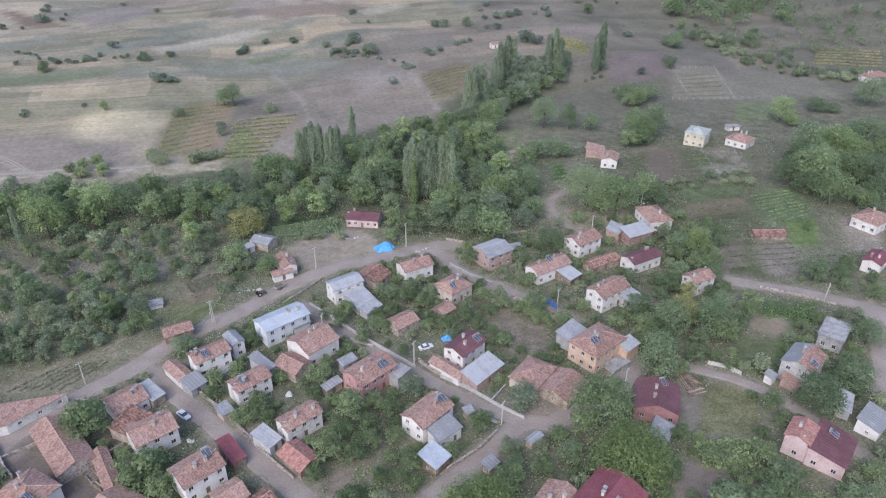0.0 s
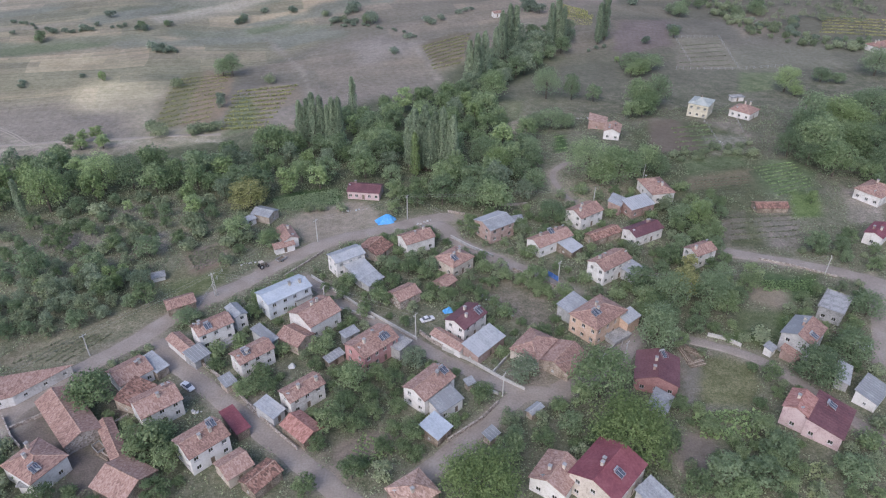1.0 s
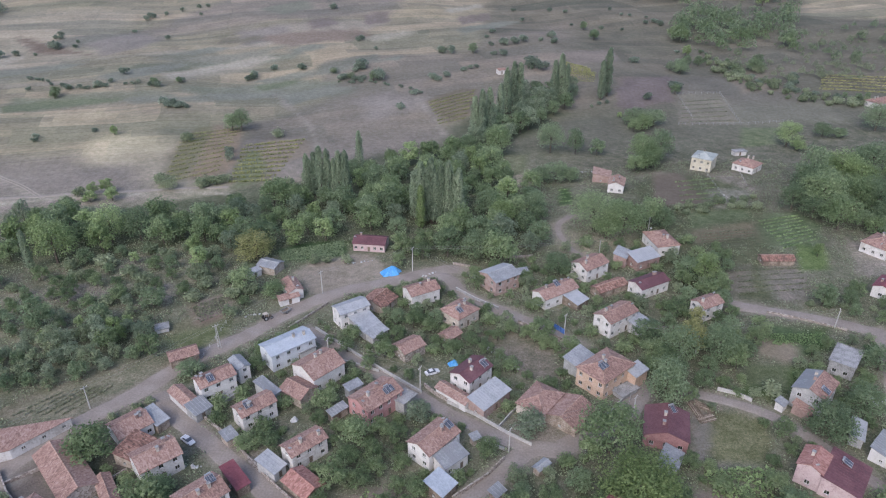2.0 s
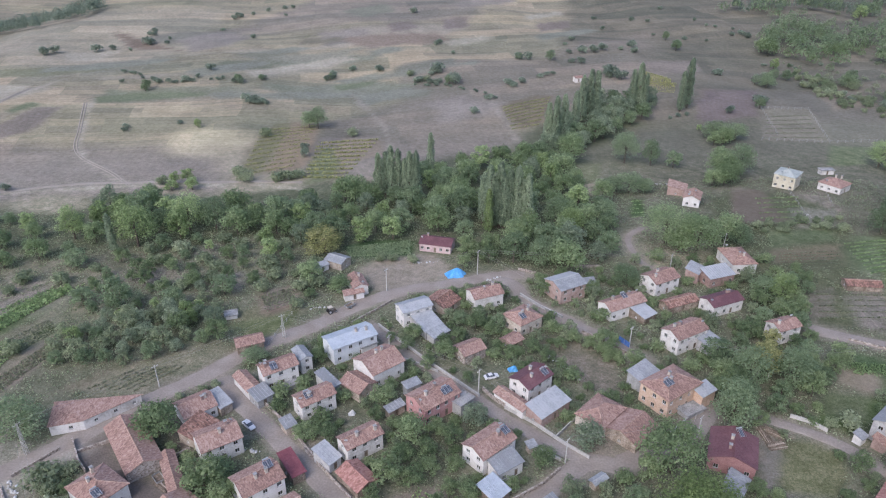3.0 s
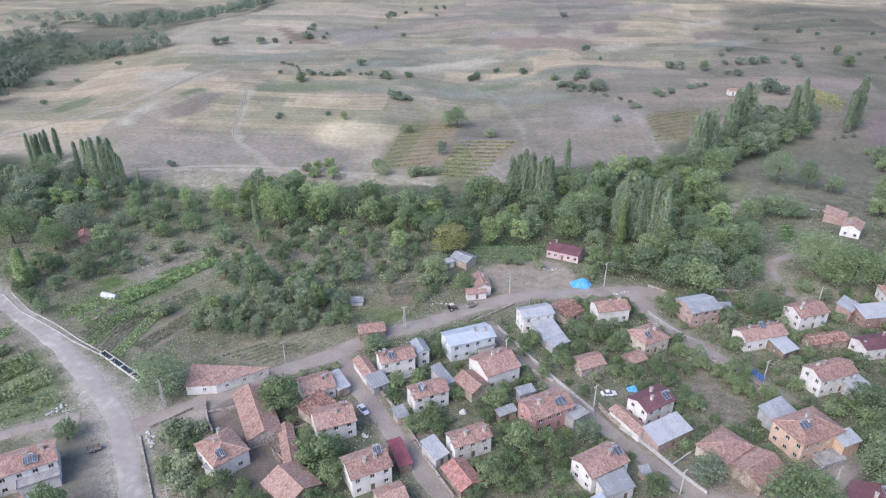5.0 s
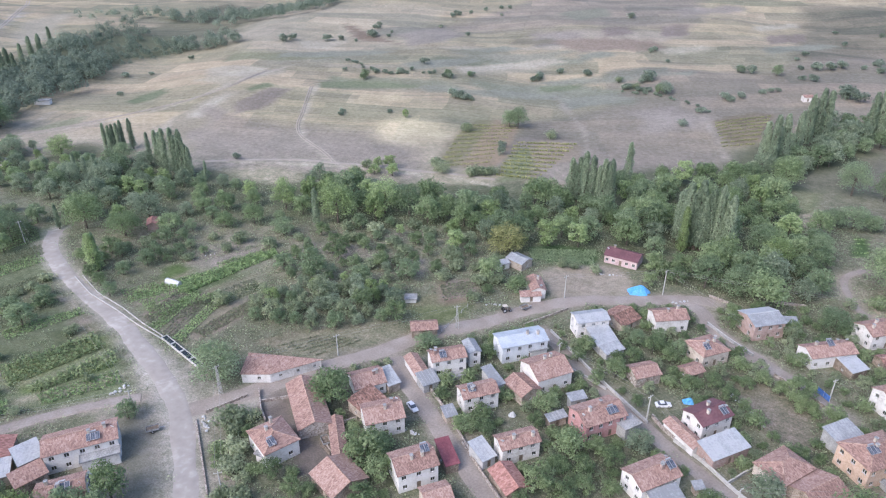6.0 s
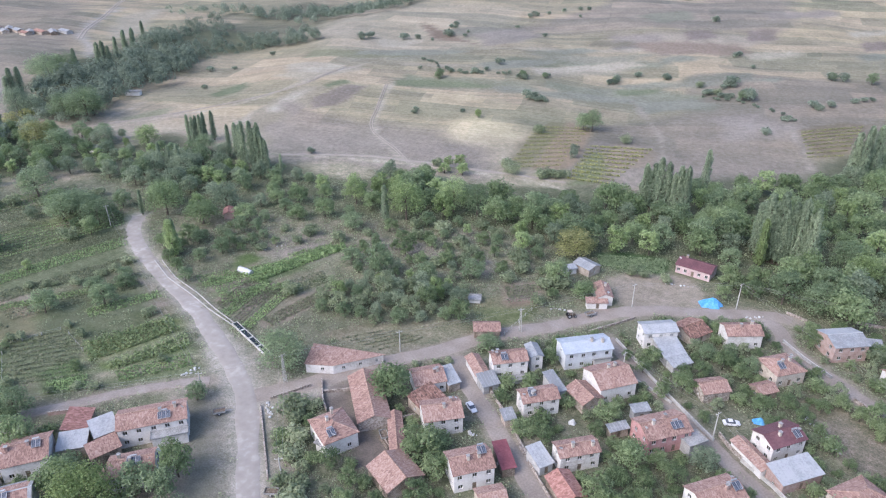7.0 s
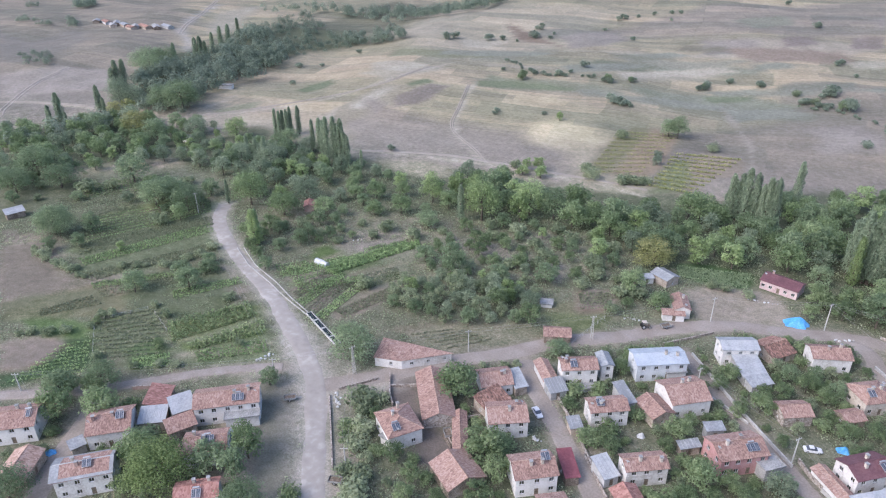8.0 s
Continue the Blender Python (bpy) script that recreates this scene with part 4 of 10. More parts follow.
    for sc, lo, hi in ((0.22, (0.84, 0.88, 0.8), (1.2, 1.16, 1.16)), (1.1, (0.8, 0.84, 0.78), (1.18, 1.16, 1.17)), (4.0, (0.8, 0.81, 0.79), (1.2, 1.19, 1.18))):
        n = N.new("ShaderNodeTexNoise")
        n.inputs["Scale"].default_value = sc
        n.inputs["Detail"].default_value = 5
        K.new(tc.outputs["Object"], n.inputs["Vector"])
        mr = N.new("ShaderNodeValToRGB")
        e = mr.color_ramp.elements
        e[0].position, e[1].position = 0.36, 0.64
        e[0].color, e[1].color = (*lo, 1), (*hi, 1)
        K.new(n.outputs[0], mr.inputs[0])
        mx = N.new("ShaderNodeMix")
        mx.data_type, mx.blend_type = "RGBA", "MULTIPLY"
        K.new(trodden.outputs["Fac"], mx.inputs[0])
        K.new(col, mx.inputs[6])
        K.new(mr.outputs[0], mx.inputs[7])
        col = mx.outputs[2]
    K.new(col, p.inputs["Base Color"])
    b = N.new("ShaderNodeBump")
    b.inputs["Strength"].default_value = 0.5
    b.inputs["Distance"].default_value = 0.35
    K.new(heights[2].outputs[0], b.inputs["Height"])
    K.new(b.outputs[0], p.inputs["Normal"])
    me.materials.append(m)
    return tagged(new("ground", me), "dry grass and garden soil over gently rising land", "ground", kind="structure")


make_ground()
M["gravel"] = mat("pale_compacted_gravel", [(0.305, 0.275, 0.24), (0.34, 0.309, 0.271), (0.368, 0.336, 0.297), (0.455, 0.422, 0.38)], 0.09, bump=0.05, fine=5.0)
M["straw_track"] = mat("pale_dry_track", [(0.29, 0.255, 0.21), (0.33, 0.295, 0.245), (0.38, 0.345, 0.29)], 0.2, bump=0.05, fine=12.0)
M["dirt"] = mat("trodden_dirt", [(0.245, 0.21, 0.177), (0.297, 0.258, 0.22), (0.355, 0.315, 0.275)], 0.15, bump=0.08, fine=14.0)


def strip(bm, line, offset, width, lift):
    """One worn strip of a road, following the line at a sideways offset."""
    prev = None
    for i, p in enumerate(line):
        q = line[min(i + 1, len(line) - 1)] - line[max(i - 1, 0)]
        side = Vector((-q.y, q.x, 0)).normalized()
        row = []
        for s in (-1.16, -1, -0.5, 0, 0.5, 1, 1.16):
            wv = offset + width / 2 * s * (1 + 0.2 * noise.noise(Vector((p.x * 0.12, p.y * 0.12, 3 + s))) + 0.14 * noise.noise(Vector((p.x * 0.5, p.y * 0.5, 3 + s))))
            v = p + side * wv
            drop = -0.14 if abs(s) > 1.01 else (0.05 - 0.07 * (abs(abs(s) - 0.5) < 0.1) - 0.03 * abs(s))
            row.append(bm.verts.new((v.x, v.y, ground_z(v.x, v.y) + lift + drop)))
        if prev:
            for a in range(6):
                bm.faces.new((prev[a], prev[a + 1], row[a + 1], row[a])).smooth = True
        prev = row


def make_roads():
    for k, (name, width, pts) in enumerate(ROADS):
        line = smooth_line(pts)
        bm = bmesh.new()
        lift = 0.05 + 0.008 * k
        track, pale = "tr" in name, name == "gravel"
        if track and name != "field_tr":
            strip(bm, line, -width * 0.45, width * 0.36, lift)
            strip(bm, line, width * 0.45, width * 0.36, lift)
        else:
            strip(bm, line, 0, width, lift)
        bmesh.ops.recalc_face_normals(bm, faces=bm.faces)
        me = bpy.data.meshes.new("road")
        bm.to_mesh(me)
        bm.free()
        me.materials.append(M["gravel" if pale else "straw_track" if track else "dirt"])
        tagged(new("road", me), "pale compacted gravel road" if pale else "two faint wheel tracks across dry grass" if track else "brown dirt lane worn by wheels", "track" if track else "road", kind="structure")


make_roads()

# ---------------------------------------------------------------- building helpers
def part(name, bm, material, parent, label=""):
    me = bpy.data.meshes.new(name)
    bm.to_mesh(me)
    bm.free()
    me.materials.append(material)
    ob = new(name, me)
    ob.parent = parent
    if label:
        tagged(ob, label)
    return ob


def mesh_part(name, me, parent, m=None):
    ob = new(name, me)
    ob.parent = parent
    if m is not None:
        ob.matrix_local = m
    return ob


def quad(bm, a, b, c, d):
    return bm.faces.new([bm.verts.new(v) for v in (a, b, c, d)])


def box(bm, x0, y0, z0, x1, y1, z1, m=None):
    vs = [bm.verts.new(v) for v in ((x0, y0, z0), (x1, y0, z0), (x1, y1, z0), (x0, y1, z0),
                                    (x0, y0, z1), (x1, y0, z1), (x1, y1, z1), (x0, y1, z1))]
    for f in ((3, 2, 1, 0), (4, 5, 6, 7), (0, 1, 5, 4), (1, 2, 6, 5), (2, 3, 7, 6), (3, 0, 4, 7)):
        bm.faces.new([vs[i] for i in f])
    if m is not None:
        bmesh.ops.transform(bm, matrix=m, verts=vs)
    return vs


def slab(bm, corners, thick):
    """A sheet of that thickness under the polygon corners (counter-clockwise from above)."""
    top = [bm.verts.new(c) for c in corners]
    low = [bm.verts.new((c[0], c[1], c[2] - thick)) for c in corners]
    bm.faces.new(top)
    bm.faces.new(low[::-1])
    n = len(corners)
    for i in range(n):
        j = (i + 1) % n
        bm.faces.new((top[i], low[i], low[j], top[j]))


def tube(bm, a, b, r0, r1, n=6):
    a, b = Vector(a), Vector(b)
    m = Matrix.Translation(a) @ (b - a).to_track_quat("Z", "Y").to_matrix().to_4x4()
    L = (b - a).length
    ring = [[bm.verts.new(m @ Vector((r * math.cos(2 * math.pi * i / n), r * math.sin(2 * math.pi * i / n), z)))
             for i in range(n)] for r, z in ((r0, 0), (r1, L))]
    for i in range(n):
        j = (i + 1) % n
        bm.faces.new((ring[0][i], ring[0][j], ring[1][j], ring[1][i]))
    bm.faces.new(ring[0][::-1])
    bm.faces.new(ring[1])


def wall_panel(bm, a, u, length, height, inward, holes, thick=0.25):
    """An upright wall from a along u with rectangular openings (x0, z0, x1, z1) through it."""
    xs = sorted({0.0, length, *[h[0] for h in holes], *[h[2] for h in holes]})
    zs = sorted({0.0, height, *[h[1] for h in holes], *[h[3] for h in holes]})
    a, u, inward = Vector(a), Vector(u), Vector(inward)
    up = Vector((0, 0, 1))

    def at(x, z, k):
        return a + u * x + up * z + inward * (thick * k)

    for i in range(len(xs) - 1):
        for j in range(len(zs) - 1):
            cx, cz = (xs[i] + xs[i + 1]) / 2, (zs[j] + zs[j + 1]) / 2
            if any(h[0] < cx < h[2] and h[1] < cz < h[3] for h in holes):
                continue
            for k in (0, 1):
                quad(bm, at(xs[i], zs[j], k), at(xs[i + 1], zs[j], k), at(xs[i + 1], zs[j + 1], k), at(xs[i], zs[j + 1], k))
    for x0, z0, x1, z1 in holes:
        for p, q in (((x0, z0), (x1, z0)), ((x1, z0), (x1, z1)), ((x1, z1), (x0, z1)), ((x0, z1), (x0, z0))):
            quad(bm, at(*p, 0), at(*q, 0), at(*q, 1), at(*p, 1))


WINDOW_CACHE = {}


def window_meshes(w, h):
    key = (round(w, 2), round(h, 2))
    if key not in WINDOW_CACHE:
        fr = bmesh.new()
        t = 0.09
        box(fr, -w / 2, 0, 0, w / 2, 0.07, t)
        box(fr, -w / 2, 0, h - t, w / 2, 0.07, h)
        for x in (-w / 2, -t / 2, w / 2 - t):
            box(fr, x, 0.003, t, x + t, 0.067, h - t)
        sill = bmesh.new()
        box(sill, -w / 2 - 0.08, -0.2, -0.06, w / 2 + 0.08, 0.04, -0.003)
        pn = bmesh.new()
        box(pn, -w / 2 + t, 0.025, t, -t / 2, 0.04, h - t)
        pn2 = bmesh.new()
        box(pn2, t / 2, 0.025, t, w / 2 - t, 0.04, h - t)
        made = []
        for nm, bm, ma in (("window_frame", fr, "frame"), ("window_sill", sill, "grey"), ("pane", pn, "glass"), ("pane", pn2, "glass")):
            me = bpy.data.meshes.new(nm)
            bm.to_mesh(me)
            bm.free()
            me.materials.append(M[ma])
            made.append(me)
        WINDOW_CACHE[key] = made
    return WINDOW_CACHE[key]


def ridge_caps(bm, a, b, r=0.16):
    """A row of overlapping rounded ridge tiles from a to b."""
    a, b = Vector(a), Vector(b)
    n = max(2, int((b - a).length / 0.45))
    side = (b - a).cross(Vector((0, 0, 1))).normalized()
    for i in range(n):
        p, q = a.lerp(b, i / n), a.lerp(b, (i + 1.08) / n)
        rows = []
        for c, s in ((p, 1.0), (q, 0.8)):
            rows.append([bm.verts.new(c + side * (r * s * x) + Vector((0, 0, r * s * z))) for x, z in ((-1, -0.35), (-0.6, 0.5), (0.6, 0.5), (1, -0.35))])
        for k in range(3):
            bm.faces.new((rows[0][k], rows[0][k + 1], rows[1][k + 1], rows[1][k]))
        bm.faces.new(rows[0])
        bm.faces.new(rows[1][::-1])


LABELS = {"white": "white-plastered", "whiteblue": "bluish-white plastered", "cream": "cream-plastered", "rose": "rose-red plastered", "pink": "faded pink plastered",
          "yellow": "pale yellow plastered", "orange": "apricot-coloured plastered", "maroonwall": "faded red", "brick": "bare brick",
          "mud": "mud and timber", "stone": "rubble stone", "grey": "grey plastered", "concrete": "grey concrete"}
ROOFS = {"tile": "a mottled clay tile roof", "oldtile": "an old brown tile roof", "redtile": "a red tile roof", "paletile": "a faded pale tile roof",
         "metal": "a grey sheet metal roof", "bluemetal": "a bluish sheet metal roof", "greenmetal": "a grey-green hipped roof", "maroon": "a maroon sheet roof",
         "maroondark": "a dark maroon sheet roof", "concrete": "a flat concrete roof", "tilemetal": "a tile roof edged with metal sheets"}
FOOTPRINTS = []


def satellite_dish(at):
    """A small white dish on a bent arm."""
    ob = tagged(new("satellite_dish"), "small white satellite dish on a steel arm", "satellite dish", "rooftop dishes")
    ob.matrix_world = at
    bm = bmesh.new()
    tube(bm, (0, 0, -0.3), (0, 0, 0.75), 0.035, 0.03)
    tube(bm, (0, 0, 0.7), (0, -0.16, 0.8), 0.03, 0.03)
    part("arm", bm, M["steel"], ob)
    bm = bmesh.new()
    rings = []
    for k in range(4):
        r = 0.46 * k / 3
        rings.append([bm.verts.new((r * math.cos(a), -0.18 - 0.5 * r * r - 0.35 * r * math.sin(a) + 0.1, 0.8 + 0.93 * r * math.sin(a))) for a in [2 * math.pi * i / 12 for i in range(12)]] if k else [bm.verts.new((0, -0.1, 0.8))])
    for i in range(12):
        bm.faces.new((rings[0][0], rings[1][i], rings[1][(i + 1) % 12]))
        for k in (1, 2):
            bm.faces.new((rings[k][i], rings[k + 1][i], rings[k + 1][(i + 1) % 12], rings[k][(i + 1) % 12]))
    bmesh.ops.solidify(bm, geom=list(bm.faces), thickness=0.03)
    part("bowl", bm, M["tank"], ob)
    bm = bmesh.new()
    tube(bm, (0, -0.12, 0.42), (0, -0.55, 0.78), 0.015, 0.015, 4)
    box(bm, -0.04, -0.62, 0.75, 0.04, -0.52, 0.84)
    part("receiver", bm, M["steel"], ob)


def house(x, y, turn, L, W, eave, roof, wall, cover, storeys=1, chimneys=(), wins=(2, 2, 1, 1), pitch=0.36, over=0.35, door=True, big=True, lift=0.0, back=None):
    """A building, its ridge along its own x axis; its first long wall looks along its own -y."""
    rng = random.Random(int(abs(x * 31 + y * 17)))
    gz = ground_z(x, y) - 0.05 + lift
    FOOTPRINTS.append((x, y, radians(turn), L, W))
    kind = "house" if big else "shed"
    ob = tagged(new(kind), f"{'two-storey ' if storeys > 1 else ''}{LABELS[wall]} {kind} under {ROOFS[cover]}", kind, "village buildings")
    ob.matrix_world = pose(x, y, gz, 0, 0, turn)
    wl, ww = L - 2 * over, W - 2 * over
    hl, hw = wl / 2, ww / 2
    rise = pitch * W / 2
    if roof == "shed":
        rise = min(0.22 * W, 1.5)
    if roof == "flat":
        rise = 0.0
    z0 = -0.6
    bm = bmesh.new()
    sides = (((-hl, -hw), (1, 0), wl, (0, 1)), ((hl, hw), (-1, 0), wl, (0, -1)), ((-hl, hw), (0, -1), ww, (1, 0)), ((hl, -hw), (0, 1), ww, (-1, 0)))
    spots = []
    for k, (a, u, ln, inn) in enumerate(sides):
        holes = []
        n = wins[k]
        top = eave + (rise if roof == "shed" and k == 1 else 0)
        for s in range(storeys):
            base = s * (eave / storeys)
            wh = 1.15 if big else 0.7
            ww_ = 1.15 if big else 0.8
            zc = base + (1.0 if big else 0.9)
            if zc + wh > eave - 0.2:
                continue
            for i in range(n):
                c = ln * (i + 0.5) / n + rng.uniform(-0.25, 0.25)
                if door and s == 0 and k == 0 and i == n // 2 and n > 0:
                    holes.append((c - 0.5, 0.75, c + 0.5, 2.75))
                    spots.append((k, c, 0.75, 1.0, 2.0, True))
                    continue
                if c - ww_ / 2 < 0.3 or c + ww_ / 2 > ln - 0.3:
                    continue
                holes.append((c - ww_ / 2, zc - z0, c + ww_ / 2, zc + wh - z0))
                spots.append((k, c, zc - z0, ww_, wh, False))
        wall_panel(bm, (*a, z0), (*u, 0), ln, top - z0, (*inn, 0), holes)
        if k > 1 and roof == "gable":
            p, q = Vector((*a, eave)), Vector((*a, eave)) + Vector((*u, 0)) * ln
            mid = (p + q) / 2 + Vector((0, 0, rise * ww / W))
            i3 = Vector((*inn, 0)) * 0.25
            for off in (Vector(), i3):
                bm.faces.new([bm.verts.new(v + off) for v in (p, q, mid)])
        if k > 1 and roof == "shed":
            p, q = Vector((*a, eave)), Vector((*a, eave)) + Vector((*u, 0)) * ln
            hi = p if k == 2 else q
            bm.faces.new([bm.verts.new(v) for v in (p, q, hi + Vector((0, 0, rise)))])
    part("wall", bm, M[wall], ob)
    for k, c, zz, w, h, is_door in spots:
        a, u, ln, inn = sides[k]
        px, py = a[0] + u[0] * c + inn[0] * 0.1, a[1] + u[1] * c + inn[1] * 0.1
        m = pose(px, py, z0 + zz, 0, 0, math.degrees(math.atan2(u[1], u[0])))
        if is_door:
            db = bmesh.new()
            box(db, -w / 2, 0, 0, w / 2, 0.06, h)
            for i in range(4):
                box(db, -w / 2 + 0.06 + i * w / 4, -0.02, 0.08, -w / 2 + w / 4 - 0.02 + i * w / 4, -0.001, h - 0.08)
            d = part("door", db, M["wood"], ob, "brown boarded door")
            d.matrix_local = m
        else:
            mf, ms, p1, p2 = window_meshes(w, h)
            f = mesh_part("window", mf, ob, m)
            for nm, me in (("window_sill", ms), ("pane", p1), ("pane", p2)):
                mesh_part(nm, me, f)
    # roof
    X, Y = L / 2, W / 2
    th = 0.14
    e = eave + 0.02
    lowz = e - over * pitch * 0.6
    bm = bmesh.new()
    cap = bmesh.new()
    sag = rng.uniform(0.0, 0.14) if cover in ("tile", "oldtile", "paletile") and roof in ("gable", "shed") else 0.0
    if roof == "gable":
        n = 6
        for s in (-1, 1):
            sb = bm if s < 0 else bmesh.new()
            rows = []
            for i in range(n + 1):
                xa = -X + L * i / n
                za = e + rise + th - sag * math.sin(math.pi * i / n)
                rows.append([sb.verts.new(v) for v in ((xa, s * Y, lowz + th), (xa, 0, za), (xa, 0, za - th), (xa, s * Y, lowz))])
            for r0, r1 in zip(rows[:-1], rows[1:]):
                for j in range(4):
                    sb.faces.new((r0[j], r0[(j + 1) % 4], r1[(j + 1) % 4], r1[j]))
            sb.faces.new(rows[0])
            sb.faces.new(rows[-1][::-1])
            bmesh.ops.recalc_face_normals(sb, faces=sb.faces)
            if s > 0:
                part("roof", sb, M[back or cover], ob)
        ridge_caps(cap, (-X, 0, e + rise + th), (X, 0, e + rise + th - sag * 0.0))
    elif roof == "hip":
        r = max(0.0, X - Y)
        P = (r, 0, e + rise + th)
        Q = (-r, 0, e + rise + th)
        A, B, C, D = (-X, -Y, lowz + th), (X, -Y, lowz + th), (X, Y, lowz + th), (-X, Y, lowz + th)
        slab(bm, (A, B, P, Q) if r > 0.05 else (A, B, P), th)
        if r > 0.05:
            ridge_caps(cap, Q, P)
        for c in ((C, D, Q, P) if r > 0.05 else (C, D, P), (B, C, P), (D, A, Q)):
            sb = bmesh.new()
            slab(sb, c, th)
            part("roof", sb, M[cover], ob)
        for a, b in ((A, Q), (D, Q), (B, P), (C, P)):
            ridge_caps(cap, a, b)
    elif roof == "shed":
        slab(bm, ((-X, -Y, e + th), (X, -Y, e + th), (X, Y, e + rise + th), (-X, Y, e + rise + th)), th)
        for i in range(int(L / 0.9) + 1):
            xx = -X + i * 0.9
            if xx < X - 0.05 and cover in ("metal", "bluemetal", "maroon", "maroondark"):
                slab(cap, ((xx, -Y, e + th + 0.05), (xx + 0.06, -Y, e + th + 0.05), (xx + 0.06, Y, e + rise + th + 0.05), (xx, Y, e + rise + th + 0.05)), 0.06)
    else:
        slab(bm, ((-X, -Y, e + 0.2), (X, -Y, e + 0.2), (X, Y, e + 0.2), (-X, Y, e + 0.2)), 0.2)
        for b in ((-X, -Y, X, -Y + 0.15), (-X, Y - 0.15, X, Y), (-X, -Y + 0.15, -X + 0.15, Y - 0.15), (X - 0.15, -Y + 0.15, X, Y - 0.15)):
            box(cap, b[0], b[1], e + 0.2, b[2], b[3], e + 0.4)
    roofp = part("roof", bm, M[cover], ob)
    if len(cap.verts):
        capm = {"tile": "paletile", "oldtile": "paletile", "redtile": "redtile", "paletile": "paletile", "tilemetal": "metal"}.get(cover, cover)
        part("ridge" if roof in ("gable", "hip") else "roof_seam" if roof == "shed" else "parapet", cap, M[capm], roofp)
    else:
        cap.free()
    if cover == "tilemetal":
        bm = bmesh.new()
        for s in (-1, 1):
            z1 = lowz + th + 0.03
            k = (e + rise - lowz) / Y
            slab(bm, [(-X, s * Y, z1), (X, s * Y, z1), (X, s * (Y - 0.7), z1 + 0.7 * k), (-X, s * (Y - 0.7), z1 + 0.7 * k)][::-s], 0.03)
            for xs in ((-X - 0.5, -X + 1.4), (X - 0.8, X)):
                slab(bm, [(xs[0], s * Y, z1 + 0.04), (xs[1], s * Y, z1 + 0.04), (xs[1], s * 0.05, e + rise + th + 0.03), (xs[0], s * 0.05, e + rise + th + 0.03)][::-s], 0.03)
        part("edge_sheet", bm, M["metal"], roofp, "grey metal edging sheets")
    if chimneys and rng.random() < 0.6:
        dx, dy = rng.choice((-1, 1)) * (X - 0.9), rng.choice((-1, 1)) * Y * 0.35
        satellite_dish(ob.matrix_world @ Matrix.Translation((dx, dy, e + rise * (1 - abs(dy) / Y) * (0.6 if roof == "hip" else 1) + th)) @ Matrix.Rotation(radians(-turn + rng.uniform(-20, 20)), 4, "Z"))
    for cx, cy in chimneys:
        zt = e + rise * (1 - abs(cy) / Y) if roof != "flat" else e
        bm = bmesh.new()
        box(bm, cx - 0.32, cy - 0.32, zt - 0.4, cx + 0.32, cy + 0.32, zt + 1.0)
        for s in (-1, 1):
            box(bm, cx - 0.32, cy + s * 0.25 - 0.06, zt + 1.0, cx + 0.32, cy + s * 0.25 + 0.06, zt + 1.25)
        ch = part("chimney", bm, M["cream" if rng.random() < 0.7 else "brick"], roofp, "plastered chimney")
        bm = bmesh.new()
        box(bm, cx - 0.42, cy - 0.42, zt + 1.25, cx + 0.42, cy + 0.42, zt + 1.35)
        part("chimney_cap", bm, M["concrete"], ch)
    return ob


def solar_heater(x, y, z, turn, slope=20, panels=2):
    """A rooftop water heater: glazed collectors on a stand below a tank."""
    ob = tagged(new("solar_water_heater"), "rooftop solar water heater with dark collectors and a grey tank", "solar heater", "rooftop heaters")
    ob.matrix_world = pose(x, y, z, 0, 0, turn)
    tilt = pose(0, 0, 0.25, 24)
    for i in range(panels):
        x0 = (i - panels / 2) * 1.0
        bm = bmesh.new()
        box(bm, x0 + 0.04, -1.0, 0, x0 + 0.96, 0.9, 0.09)
        pa = part("collector_frame", bm, M["steel"], ob)
        pa.matrix_local = tilt
        bm = bmesh.new()
        for j in range(2):
            box(bm, x0 + 0.09 + j * 0.42, -0.94, 0.092, x0 + 0.47 + j * 0.42, 0.84, 0.1)
        part("collector_glass", bm, M["panel"], pa, "dark blue glazed collector")
    bm = bmesh.new()
    tube(bm, (-0.7, 1.1, 0.86), (0.7, 1.1, 0.86), 0.22, 0.22, 12)
    part("tank", bm, M["steel"], ob, "grey cylindrical tank")
    bm = bmesh.new()
    for sx in (-0.8, 0.8):
        tube(bm, (sx, 1.0, -0.5), (sx, 1.0, 0.72), 0.04, 0.04)
        tube(bm, (sx, -0.9, -0.5), (sx, -0.9, 0.0), 0.04, 0.04)
        tube(bm, (sx, -0.9, 0.0), (sx, 1.0, 0.72), 0.03, 0.03)
    part("stand", bm, M["steel"], ob)
    return ob

# ---------------------------------------------------------------- village buildings
house(-88.6, 116.4, -46.0, 19.7, 8.8, 3.0, 'gable', 'stone', 'tile', 1, wins=(1, 0, 1, 0), pitch=0.40, big=False, door=True)
house(-74.0, 107.3, -53.4, 19.1, 3.9, 2.6, 'gable', 'mud', 'tile', 1, wins=(1, 0, 0, 0), pitch=0.40, big=False, door=True)
house(-68.2, 98.1, -26.7, 10.0, 10.0, 3.0, 'gable', 'mud', 'tile', 1, wins=(1, 0, 1, 0), pitch=0.40, big=False, door=True)
house(-88.5, 101.5, 151.0, 10.5, 9.2, 4.6, 'hip', 'white', 'tile', 2, chimneys=((0.9, 1.1), (3.3, -1.1), ), wins=(3, 3, 2, 2), pitch=0.40)
house(-79.5, 131.0, 46.5, 9.0, 8.2, 3.6, 'gable', 'white', 'tile', 1, chimneys=((1.7, -1.0), (2.5, -0.8), ), wins=(3, 3, 2, 2), pitch=0.40)
